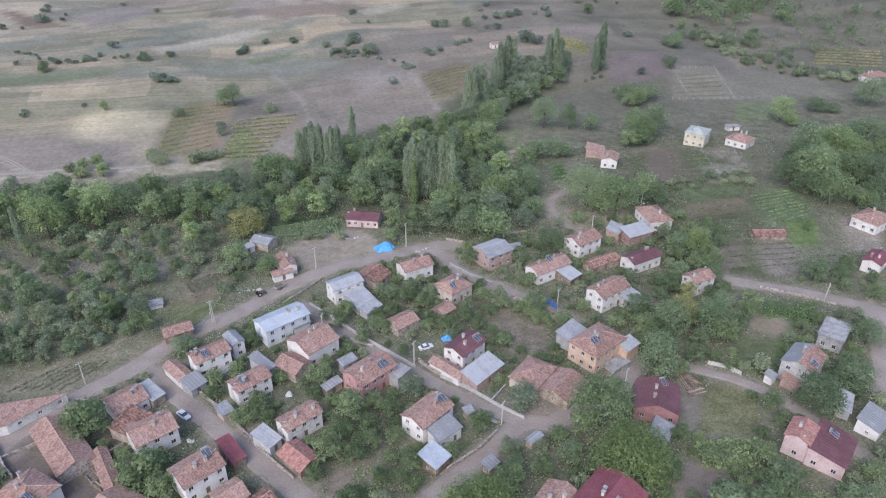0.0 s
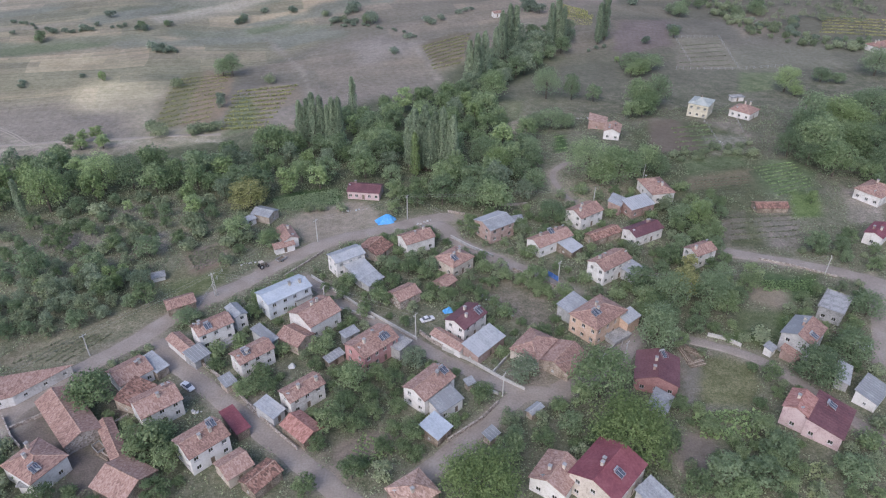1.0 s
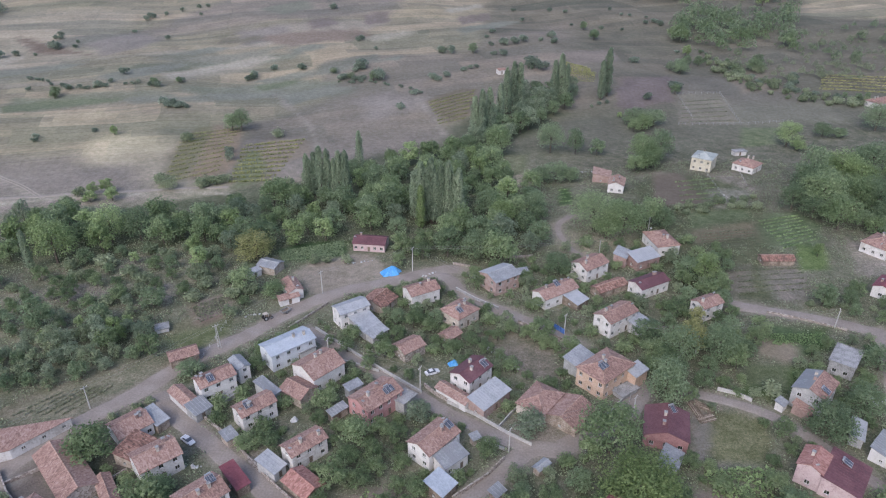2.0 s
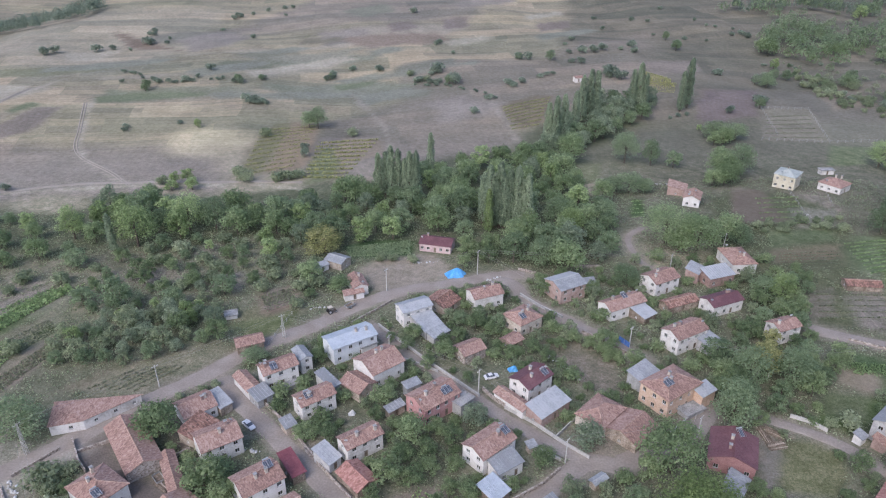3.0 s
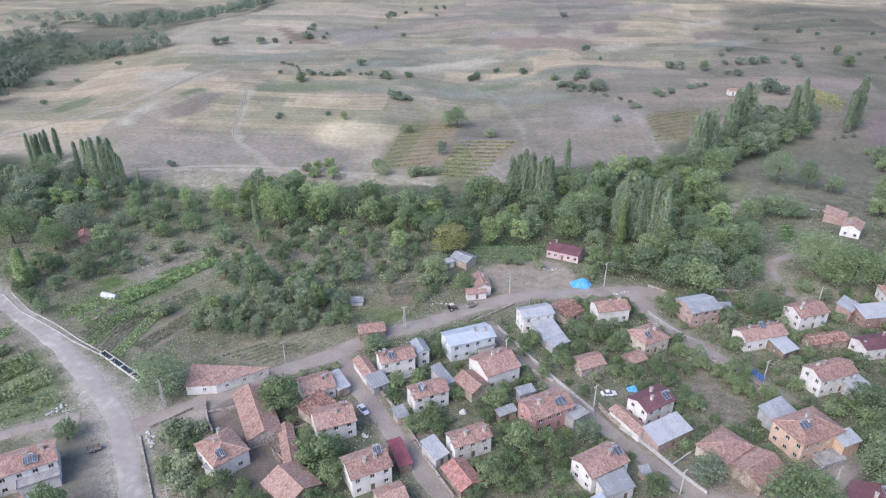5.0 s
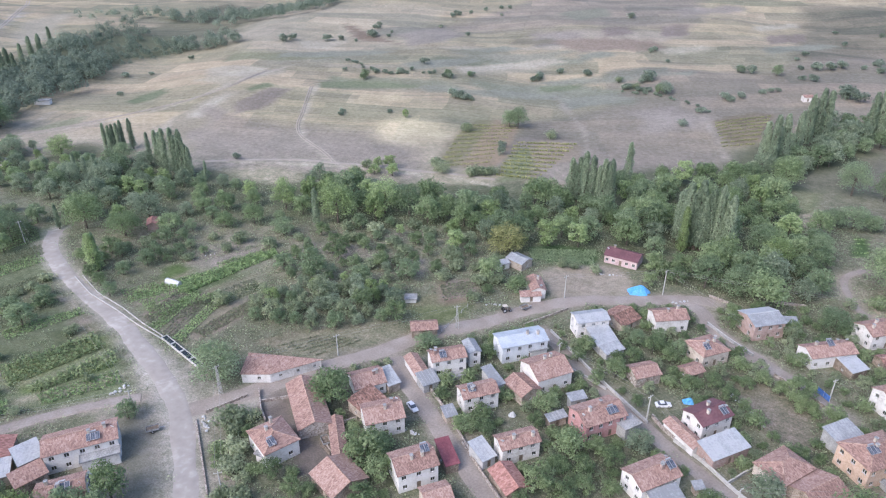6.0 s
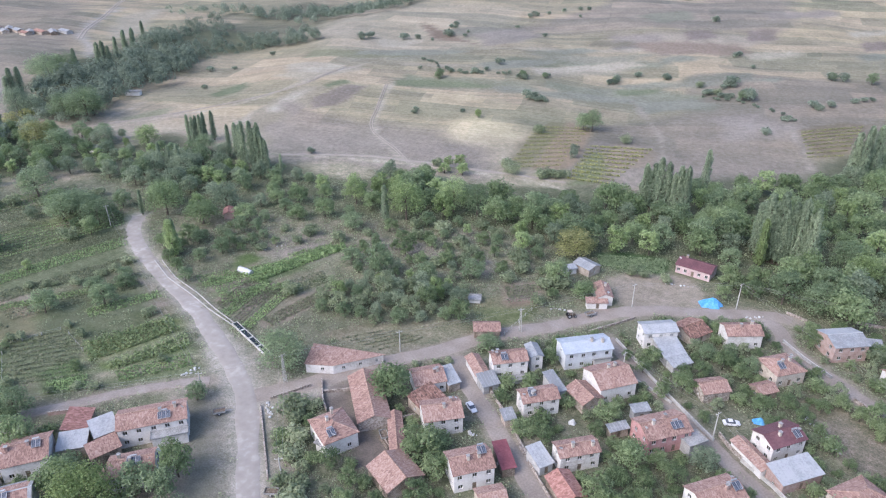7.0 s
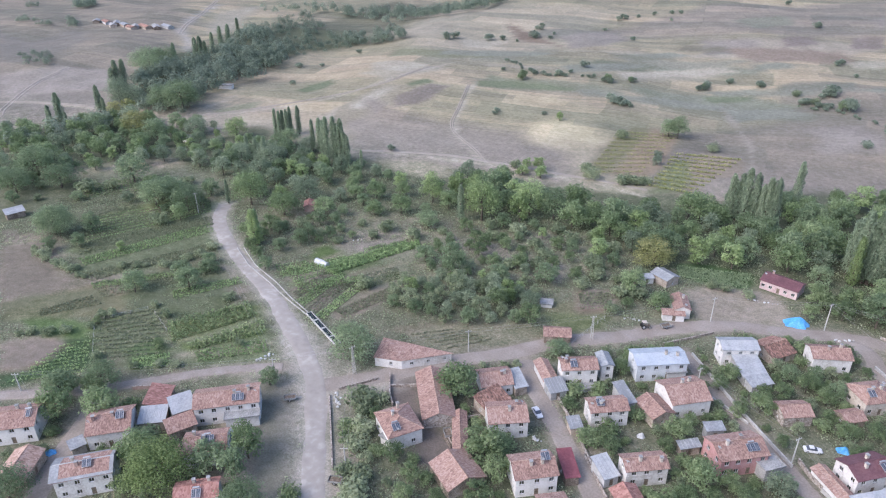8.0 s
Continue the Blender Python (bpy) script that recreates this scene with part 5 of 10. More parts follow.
house(-74.4, 134.2, 54.9, 4.0, 6.9, 2.8, 'shed', 'mud', 'metal', 1, wins=(0, 0, 1, 0), pitch=0.30, big=False, door=False)
house(-75.5, 123.8, 72.3, 8.6, 6.2, 2.5, 'shed', 'mud', 'oldtile', 1, wins=(1, 0, 1, 0), pitch=0.38, big=False, door=True)
house(-68.5, 119.4, 41.3, 10.2, 8.5, 5.0, 'gable', 'white', 'tile', 2, chimneys=((2.6, 0.9), (0.5, -1.0), ), wins=(3, 3, 2, 2), pitch=0.40)
house(-54.0, 107.2, 45.7, 10.2, 8.1, 5.5, 'gable', 'white', 'tile', 2, chimneys=((-0.7, -1.1), (1.9, -1.0), ), wins=(3, 3, 2, 2), pitch=0.40)
house(-48.7, 114.5, 44.0, 3.7, 8.0, 2.7, 'shed', 'mud', 'maroon', 1, wins=(0, 0, 1, 0), pitch=0.36, big=False, door=False)
house(-45.8, 102.0, 43.7, 6.7, 6.7, 3.0, 'gable', 'mud', 'tile', 1, wins=(1, 0, 1, 0), pitch=0.40, big=False, door=True)
house(-39.2, 98.9, 52.3, 8.0, 5.6, 3.0, 'gable', 'mud', 'oldtile', 1, wins=(1, 0, 1, 0), pitch=0.38, big=False, door=True)
house(-63.0, 147.3, 39.7, 10.3, 6.3, 5.5, 'gable', 'white', 'tile', 2, chimneys=((-3.1, 0.6), (-3.6, -0.6), ), wins=(3, 3, 1, 1), pitch=0.40)
house(-58.2, 154.0, 131.0, 6.7, 4.0, 5.0, 'gable', 'white', 'metal', 2, wins=(2, 2, 1, 1), pitch=0.30)
house(-70.2, 142.6, 137.4, 9.7, 4.4, 2.8, 'gable', 'white', 'tile', 1, wins=(1, 0, 0, 0), pitch=0.40, big=False, door=True)
house(-64.7, 138.2, 51.8, 5.3, 5.1, 2.6, 'shed', 'grey', 'metal', 1, wins=(1, 0, 1, 0), pitch=0.30, big=False, door=True)
house(-49.7, 136.9, 42.7, 10.2, 6.2, 5.0, 'gable', 'white', 'tile', 2, chimneys=((-2.0, -1.1), (-1.5, -0.9), ), wins=(3, 3, 1, 1), pitch=0.40)
house(-54.2, 128.6, 45.5, 3.5, 3.9, 2.2, 'shed', 'mud', 'metal', 1, wins=(0, 0, 0, 0), pitch=0.30, big=False, door=False)
house(-46.6, 163.2, 40.6, 14.6, 8.0, 5.6, 'gable', 'whiteblue', 'bluemetal', 2, chimneys=((1.8, -0.6), (4.8, -1.2), ), wins=(4, 4, 1, 1), pitch=0.28)
house(-30.7, 182.2, 35.6, 10.6, 6.6, 5.6, 'gable', 'white', 'metal', 2, wins=(3, 3, 2, 2), pitch=0.30)
house(-25.6, 177.1, 39.0, 7.3, 9.5, 2.6, 'shed', 'grey', 'metal', 1, wins=(2, 2, 2, 2), pitch=0.30)
house(-21.8, 172.8, 50.3, 7.0, 3.8, 2.2, 'shed', 'grey', 'metal', 1, wins=(2, 2, 1, 1), pitch=0.30)
house(-22.8, 191.1, 59.3, 8.8, 9.4, 2.5, 'gable', 'mud', 'oldtile', 1, wins=(1, 0, 1, 0), pitch=0.38, big=False, door=True)
house(-9.2, 194.6, 30.2, 10.9, 7.4, 4.6, 'gable', 'white', 'tile', 2, chimneys=((3.0, 0.5), (-0.7, -0.7), ), wins=(3, 3, 2, 2), pitch=0.40)
house(3.3, 182.6, 44.2, 9.6, 8.8, 4.2, 'hip', 'cream', 'tile', 1, chimneys=((-1.1, -0.9), (1.4, -0.7), ), wins=(3, 3, 2, 2), pitch=0.40)
house(0.4, 172.3, 46.4, 6.0, 5.1, 2.2, 'gable', 'mud', 'tile', 1, wins=(1, 0, 1, 0), pitch=0.40, big=False, door=True)
house(-11.7, 165.1, 39.6, 8.0, 6.6, 3.2, 'gable', 'stone', 'tile', 1, wins=(1, 0, 1, 0), pitch=0.40, big=False, door=True)
house(17.1, 203.4, 35.4, 10.8, 9.6, 5.3, 'gable', 'brick', 'metal', 2, wins=(3, 3, 2, 2), pitch=0.30)
house(35.0, 195.0, 34.0, 14.8, 7.2, 4.0, 'gable', 'white', 'tile', 1, chimneys=((3.3, 1.0), (-3.3, 1.0), ), wins=(4, 4, 2, 2), pitch=0.40)
house(41.1, 192.3, 43.5, 6.3, 7.1, 2.3, 'shed', 'mud', 'metal', 1, wins=(1, 0, 1, 0), pitch=0.30, big=False, door=True)
house(49.2, 211.6, 36.2, 11.3, 8.2, 5.0, 'gable', 'white', 'tile', 2, chimneys=((-3.5, -1.2), (-1.1, 0.5), ), wins=(3, 3, 2, 2), pitch=0.40)
house(53.8, 200.1, 30.6, 12.7, 5.5, 2.6, 'gable', 'mud', 'oldtile', 1, wins=(1, 0, 1, 0), pitch=0.38, big=False, door=True)
house(67.1, 200.7, 30.6, 12.9, 7.1, 4.0, 'gable', 'white', 'maroondark', 1, chimneys=((2.6, 0.8), (3.1, 0.5), ), wins=(4, 4, 2, 2), pitch=0.36)
house(62.3, 219.8, 63.0, 7.3, 5.1, 4.0, 'shed', 'brick', 'metal', 1, wins=(2, 2, 1, 1), pitch=0.30)
house(69.8, 218.7, 26.8, 10.9, 6.3, 3.6, 'shed', 'brick', 'metal', 1, wins=(3, 3, 1, 1), pitch=0.30)
house(79.6, 231.9, 101.6, 13.3, 9.4, 4.0, 'hip', 'white', 'tile', 1, chimneys=((-3.0, -0.6), (-2.4, 0.7), ), wins=(4, 4, 2, 2), pitch=0.40)
house(51.3, 179.0, 36.8, 12.7, 7.5, 5.6, 'gable', 'white', 'tile', 2, chimneys=((-1.3, 1.0), (-3.5, 1.1), ), wins=(4, 4, 2, 2), pitch=0.40)
house(58.4, 177.5, 46.1, 6.7, 4.6, 3.0, 'shed', 'grey', 'metal', 1, wins=(1, 0, 0, 0), pitch=0.30, big=False, door=True)
house(81.8, 186.4, 28.7, 8.9, 6.4, 5.0, 'gable', 'white', 'tile', 2, chimneys=((-2.9, -0.6), ), wins=(2, 2, 2, 2), pitch=0.40)
house(42.8, 152.2, 41.2, 13.7, 9.9, 6.0, 'hip', 'orange', 'tile', 2, chimneys=((0.1, 1.1), (-1.5, -0.7), ), wins=(4, 4, 3, 3), pitch=0.40)
house(51.5, 152.3, 41.0, 6.1, 4.1, 4.2, 'shed', 'orange', 'metal', 1, wins=(0, 0, 0, 0), pitch=0.30, big=False, door=True)
house(36.7, 158.7, 47.0, 8.6, 5.2, 3.6, 'shed', 'grey', 'metal', 1, wins=(0, 0, 0, 0), pitch=0.30)
house(23.9, 141.7, 53.6, 11.2, 8.6, 3.3, 'hip', 'cream', 'tile', 1, wins=(1, 0, 1, 0), pitch=0.40, big=False, door=True)
house(31.2, 137.3, 50.2, 10.6, 9.6, 2.7, 'gable', 'mud', 'tile', 1, wins=(1, 0, 1, 0), pitch=0.38, big=False, door=True)
house(6.1, 151.3, 49.7, 10.4, 7.4, 5.2, 'gable', 'white', 'maroondark', 2, chimneys=((-1.3, -1.1), (0.9, 1.2), ), wins=(3, 3, 2, 2), pitch=0.36)
house(10.7, 142.7, 47.9, 11.7, 5.9, 3.2, 'shed', 'brick', 'metal', 1, wins=(1, 0, 1, 0), pitch=0.30, big=False, door=True)
house(1.5, 144.5, 138.3, 11.0, 4.2, 2.6, 'gable', 'white', 'tile', 1, wins=(1, 0, 0, 0), pitch=0.40, big=False, door=True)
house(-19.1, 140.7, 46.3, 12.3, 8.6, 5.2, 'gable', 'rose', 'tile', 2, chimneys=((-2.9, -0.6), (0.9, 0.5), ), wins=(4, 4, 2, 2), pitch=0.40)
house(-11.6, 141.6, 53.4, 5.6, 4.3, 3.5, 'flat', 'grey', 'concrete', 1, wins=(0, 0, 0, 0), pitch=0.36, big=False, door=False)
house(-25.7, 146.7, 41.1, 5.0, 2.9, 3.0, 'shed', 'grey', 'metal', 1, wins=(1, 0, 0, 0), pitch=0.30, big=False, door=True)
house(-28.7, 137.7, 46.7, 5.6, 2.6, 2.5, 'shed', 'mud', 'metal', 1, wins=(1, 0, 0, 0), pitch=0.30, big=False, door=True)
house(-36.2, 153.9, 47.2, 11.1, 10.5, 4.8, 'gable', 'white', 'tile', 1, chimneys=((1.9, 1.1), (-0.3, 0.6), ), wins=(3, 3, 3, 3), pitch=0.40)
house(-40.2, 145.6, 145.9, 8.3, 7.1, 3.0, 'gable', 'mud', 'tile', 1, wins=(1, 0, 1, 0), pitch=0.40, big=False, door=True)
house(-48.5, 145.4, 53.3, 3.4, 7.7, 3.0, 'shed', 'grey', 'metal', 1, wins=(0, 0, 1, 0), pitch=0.30, big=False, door=False)
house(-34.5, 123.6, 42.7, 10.3, 5.8, 5.0, 'gable', 'white', 'tile', 2, chimneys=((3.5, -1.1), (-1.2, -0.6), ), wins=(3, 3, 1, 1), pitch=0.40)
house(-41.4, 118.5, 56.4, 4.3, 6.3, 2.8, 'shed', 'grey', 'metal', 1, wins=(1, 0, 1, 0), pitch=0.30, big=False, door=True)
house(-32.9, 113.2, 138.7, 8.8, 6.4, 2.6, 'gable', 'mud', 'redtile', 1, wins=(1, 0, 1, 0), pitch=0.40, big=False, door=True)
house(-3.6, 125.5, 48.7, 11.5, 7.7, 5.0, 'gable', 'white', 'tile', 2, chimneys=((1.9, -0.9), (2.3, -0.6), ), wins=(3, 3, 2, 2), pitch=0.40)
house(0.5, 120.7, 41.7, 7.7, 4.9, 3.4, 'shed', 'white', 'metal', 1, wins=(2, 2, 1, 1), pitch=0.30)
house(-1.8, 112.8, 50.9, 5.7, 5.8, 2.7, 'shed', 'mud', 'bluemetal', 1, wins=(1, 0, 1, 0), pitch=0.28, big=False, door=True)
house(6.5, 128.6, 32.4, 2.7, 2.4, 2.0, 'shed', 'mud', 'metal', 1, wins=(0, 0, 0, 0), pitch=0.30, big=False, door=False)
house(21.8, 119.5, 42.7, 4.5, 2.5, 2.0, 'gable', 'mud', 'metal', 1, wins=(1, 0, 0, 0), pitch=0.30, big=False, door=True)
house(10.9, 111.5, 45.9, 3.7, 2.9, 2.0, 'shed', 'mud', 'metal', 1, wins=(0, 0, 0, 0), pitch=0.30, big=False, door=False)
house(-6.5, 94.4, 37.5, 8.9, 7.9, 4.0, 'hip', 'mud', 'paletile', 1, chimneys=((-0.8, -1.1), ), wins=(2, 2, 2, 2), pitch=0.40)
house(24.1, 99.1, 55.3, 9.4, 8.8, 4.0, 'gable', 'white', 'tile', 1, chimneys=((-1.3, 1.1), (0.8, -1.2), ), wins=(3, 3, 2, 2), pitch=0.40)
house(34.7, 98.4, 48.6, 13.1, 11.7, 6.0, 'gable', 'cream', 'maroon', 2, chimneys=((-0.4, 1.0), (-1.7, 0.7), ), wins=(4, 4, 3, 3), pitch=0.36)
house(43.7, 93.9, 41.2, 5.8, 6.1, 3.0, 'shed', 'grey', 'metal', 1, wins=(1, 0, 1, 0), pitch=0.30, big=False, door=True)
house(54.1, 131.7, -106.3, 11.3, 11.1, 3.8, 'gable', 'maroonwall', 'maroondark', 1, chimneys=((-0.8, -0.6), (2.5, -0.9), ), wins=(3, 3, 3, 3), pitch=0.36)
house(52.6, 121.6, 59.5, 6.8, 4.9, 2.2, 'shed', 'grey', 'metal', 1, wins=(1, 0, 0, 0), pitch=0.30, big=False, door=True)
house(90.0, 115.1, 51.0, 11.9, 8.7, 4.0, 'shed', 'pink', 'maroondark', 1, wins=(3, 3, 2, 2), pitch=0.36)
house(83.9, 118.1, 50.1, 8.0, 6.0, 5.6, 'gable', 'pink', 'redtile', 1, chimneys=((-0.0, 0.6), ), wins=(2, 2, 1, 1), pitch=0.40)
house(96.1, 144.2, 45.9, 10.7, 8.6, 6.0, 'gable', 'grey', 'tile', 2, chimneys=((-0.1, 0.5), (2.2, 1.0), ), wins=(3, 3, 2, 2), pitch=0.40, back='metal')
house(93.6, 141.3, 42.0, 8.6, 5.0, 2.2, 'shed', 'brick', 'tile', 1, wins=(1, 0, 0, 0), big=False, door=True)
house(112.1, 159.1, 51.4, 10.5, 7.0, 4.2, 'flat', 'concrete', 'concrete', 1, wins=(3, 3, 2, 2), pitch=0.36)
house(87.1, 141.7, 40.9, 3.2, 2.8, 2.2, 'shed', 'white', 'metal', 1, wins=(0, 0, 0, 0), pitch=0.30, big=False, door=False)
house(101.4, 131.2, 58.0, 8.3, 3.7, 2.6, 'shed', 'grey', 'metal', 1, wins=(1, 0, 0, 0), pitch=0.30, big=False, door=True)
house(105.2, 124.8, 42.8, 8.9, 5.8, 2.8, 'shed', 'white', 'metal', 1, wins=(1, 0, 1, 0), pitch=0.30, big=False, door=True)
house(160.9, 229.5, 35.3, 12.7, 10.1, 4.0, 'hip', 'white', 'tile', 1, chimneys=((1.5, 0.8), (1.8, 1.1), ), wins=(4, 4, 3, 3), pitch=0.40)
house(145.9, 199.5, 44.4, 10.2, 6.2, 4.0, 'gable', 'white', 'maroon', 1, chimneys=((-1.7, 1.2), (-1.1, -0.9), ), wins=(3, 3, 1, 1), pitch=0.36)
house(268.5, 425.4, 25.1, 17.1, 10.6, 3.5, 'hip', 'white', 'tile', 1, chimneys=((-5.9, 0.7), (-2.7, 1.1), ), wins=(5, 5, 3, 3), pitch=0.40)
house(123.8, 318.5, 56.8, 11.1, 10.1, 6.5, 'hip', 'yellow', 'greenmetal', 2, chimneys=((1.1, 0.7), (1.1, 0.7), ), wins=(3, 3, 3, 3), pitch=0.36)
house(143.7, 315.1, 43.3, 10.2, 10.9, 3.5, 'hip', 'white', 'tile', 1, chimneys=((2.4, 1.2), (3.3, -0.9), ), wins=(3, 3, 3, 3), pitch=0.40)
house(75.4, 290.0, 72.6, 10.1, 7.5, 4.0, 'gable', 'white', 'paletile', 1, chimneys=((-2.3, 1.2), (-0.2, -1.0), ), wins=(3, 3, 2, 2), pitch=0.40)
house(71.5, 303.3, 75.6, 9.4, 8.7, 3.0, 'shed', 'brick', 'paletile', 1, wins=(1, 0, 1, 0), pitch=0.40, big=False, door=True)
house(-29.6, 231.9, -7.7, 12.7, 8.0, 3.2, 'gable', 'pink', 'maroondark', 1, chimneys=((-3.8, 0.8), ), wins=(5, 3, 2, 2), pitch=0.36)
house(-63.5, 213.8, 157.3, 7.9, 6.4, 3.0, 'gable', 'mud', 'metal', 1, wins=(1, 0, 1, 0), pitch=0.30, big=False, door=True)
house(-68.5, 209.4, 46.3, 5.7, 2.8, 2.2, 'shed', 'white', 'metal', 1, wins=(1, 0, 0, 0), pitch=0.30, big=False, door=True)
house(-52.6, 198.2, 118.8, 9.4, 5.6, 3.4, 'gable', 'white', 'tile', 1, chimneys=((1.4, -0.9), ), wins=(2, 2, 1, 1), pitch=0.40)
house(-52.6, 192.4, 28.8, 7.2, 3.0, 2.3, 'shed', 'white', 'tile', 1, wins=(1, 0, 0, 0), pitch=0.30, big=False, door=True)
house(-76.8, 161.4, 30.6, 8.4, 5.7, 2.6, 'gable', 'mud', 'tile', 1, wins=(1, 0, 1, 0), pitch=0.40, big=False, door=True)
house(-88.6, 176.4, 24.8, 4.3, 3.7, 1.3, 'flat', 'white', 'concrete', 1, wins=(0, 0, 0, 0), pitch=0.36, big=False, door=False)
house(118.5, 220.7, 1.1, 12.1, 5.5, 2.0, 'gable', 'mud', 'oldtile', 1, wins=(1, 0, 1, 0), pitch=0.38, big=False, door=True)
house(25.4, 209.8, 18.3, 5.1, 3.4, 2.0, 'shed', 'mud', 'metal', 1, wins=(1, 0, 0, 0), pitch=0.30, big=False, door=True)
house(-165.6, 46.1, 47.9, 11.0, 9.4, 5.0, 'gable', 'white', 'tile', 2, chimneys=((3.4, 0.7), (0.4, 1.0), ), wins=(3, 3, 2, 2), pitch=0.40)
house(-145.8, 59.5, 50.3, 10.5, 9.9, 4.6, 'gable', 'white', 'tile', 1, chimneys=((-3.5, -0.9), (0.9, -0.7), ), wins=(3, 3, 3, 3), pitch=0.40)
house(-146.1, 72.8, 130.4, 8.8, 5.9, 3.0, 'shed', 'mud', 'redtile', 1, wins=(1, 0, 1, 0), pitch=0.40, big=False, door=True)
house(-140.8, 67.6, 44.2, 6.9, 5.5, 2.8, 'shed', 'mud', 'metal', 1, wins=(1, 0, 1, 0), pitch=0.30, big=False, door=True)
house(-129.1, 81.8, 47.3, 16.5, 8.3, 5.6, 'gable', 'white', 'tile', 2, chimneys=((2.1, -1.2), (5.5, -0.5), ), wins=(5, 5, 2, 2), pitch=0.40)
house(-137.4, 73.8, 66.8, 6.0, 6.1, 4.0, 'shed', 'mud', 'metal', 1, wins=(1, 0, 1, 0), pitch=0.30, big=False, door=True)
house(-132.3, 69.7, 69.4, 7.3, 4.9, 3.2, 'shed', 'mud', 'tile', 1, wins=(1, 0, 0, 0), pitch=0.40, big=False, door=True)
house(-120.6, 68.9, 47.0, 10.2, 8.0, 4.6, 'gable', 'white', 'tile', 2, chimneys=((-2.6, 1.2), (-0.1, -0.8), ), wins=(3, 3, 2, 2), pitch=0.40)
house(-125.1, 62.0, 65.1, 5.0, 3.9, 3.0, 'shed', 'mud', 'tile', 1, wins=(1, 0, 0, 0), pitch=0.40, big=False, door=True)
house(-135.1, 47.3, 51.8, 12.7, 8.1, 5.6, 'gable', 'white', 'tilemetal', 2, chimneys=((-1.3, -0.9), (-2.3, 0.5), ), wins=(4, 4, 2, 2), pitch=0.36)
house(-147.3, 51.1, 77.4, 3.8, 3.3, 2.4, 'shed', 'mud', 'metal', 1, wins=(0, 0, 0, 0), pitch=0.30, big=False, door=False)
house(-150.8, 39.6, 127.9, 9.7, 7.3, 3.0, 'gable', 'mud', 'paletile', 1, wins=(1, 0, 1, 0), pitch=0.40, big=False, door=True)
house(-110.2, 58.8, 47.5, 9.7, 6.2, 4.0, 'gable', 'white', 'redtile', 1, chimneys=((-0.6, 1.1), (2.5, 1.2), ), wins=(3, 3, 1, 1), pitch=0.40)
house(-208.8, 185.6, 132.3, 6.9, 4.5, 2.5, 'gable', 'brick', 'redtile', 1, wins=(1, 0, 0, 0), pitch=0.40, big=False, door=True)
house(-302.5, 107.0, 79.1, 7.6, 4.9, 2.5, 'shed', 'mud', 'metal', 1, wins=(1, 0, 0, 0), pitch=0.30, big=False, door=True)
house(-122.9, 81.1, 47.9, 8.8, 3.5, 3.2, 'flat', 'white', 'concrete', 1, wins=(0, 0, 0, 0), pitch=0.36, big=False, door=False)
house(47.8, 147.7, 36.4, 6.9, 4.0, 1.3, 'flat', 'grey', 'concrete', 1, wins=(0, 0, 0, 0), pitch=0.36, big=False, door=False)
house(-59.1, 145.6, 47.2, 5.4, 4.0, 1.0, 'flat', 'grey', 'concrete', 1, wins=(0, 0, 0, 0), pitch=0.36, big=False, door=False)
house(-41.8, 164.0, 41.4, 5.9, 3.4, 2.6, 'flat', 'white', 'concrete', 1, wins=(0, 0, 0, 0), pitch=0.36, big=False, door=False)
house(-89.1, 96.8, -3.8, 2.8, 1.4, 2.4, 'flat', 'white', 'concrete', 1, wins=(0, 0, 0, 0), pitch=0.36, big=False, door=False)

# rooftop water heaters
solar_heater(-63.2, 145.0, 6.40, 40, panels=2)
solar_heater(-50.7, 134.9, 6.21, 43, panels=2)
solar_heater(-52.1, 109.4, 7.35, 46, panels=2)
solar_heater(-86.5, 98.3, 5.68, 61, panels=2)
solar_heater(3.3, 179.8, 5.43, 44, panels=2)
solar_heater(35.3, 195.4, 5.72, 34, panels=2)
solar_heater(41.4, 149.4, 7.81, 41, panels=3)
solar_heater(9.6, 152.2, 6.04, 50, panels=2)
solar_heater(-15.7, 141.0, 6.31, 46, panels=3)
solar_heater(-0.0, 127.9, 6.39, 49, panels=2)
solar_heater(56.2, 134.6, 5.67, 20, panels=1)
solar_heater(36.5, 95.9, 7.32, 49, panels=2)
solar_heater(97.1, 140.7, 6.77, 46, panels=2)
solar_heater(91.3, 117.4, 5.12, 51, panels=2)
solar_heater(-143.3, 60.8, 6.44, 50, panels=2)
solar_heater(-125.3, 82.3, 6.57, 47, panels=3)
solar_heater(-119.3, 68.6, 6.01, 47, panels=3)
solar_heater(-133.7, 47.3, 6.97, 52, panels=2)
solar_heater(-108.6, 57.5, 4.70, 47, panels=2)
solar_heater(-162.0, 47.7, 6.55, 48, panels=1)


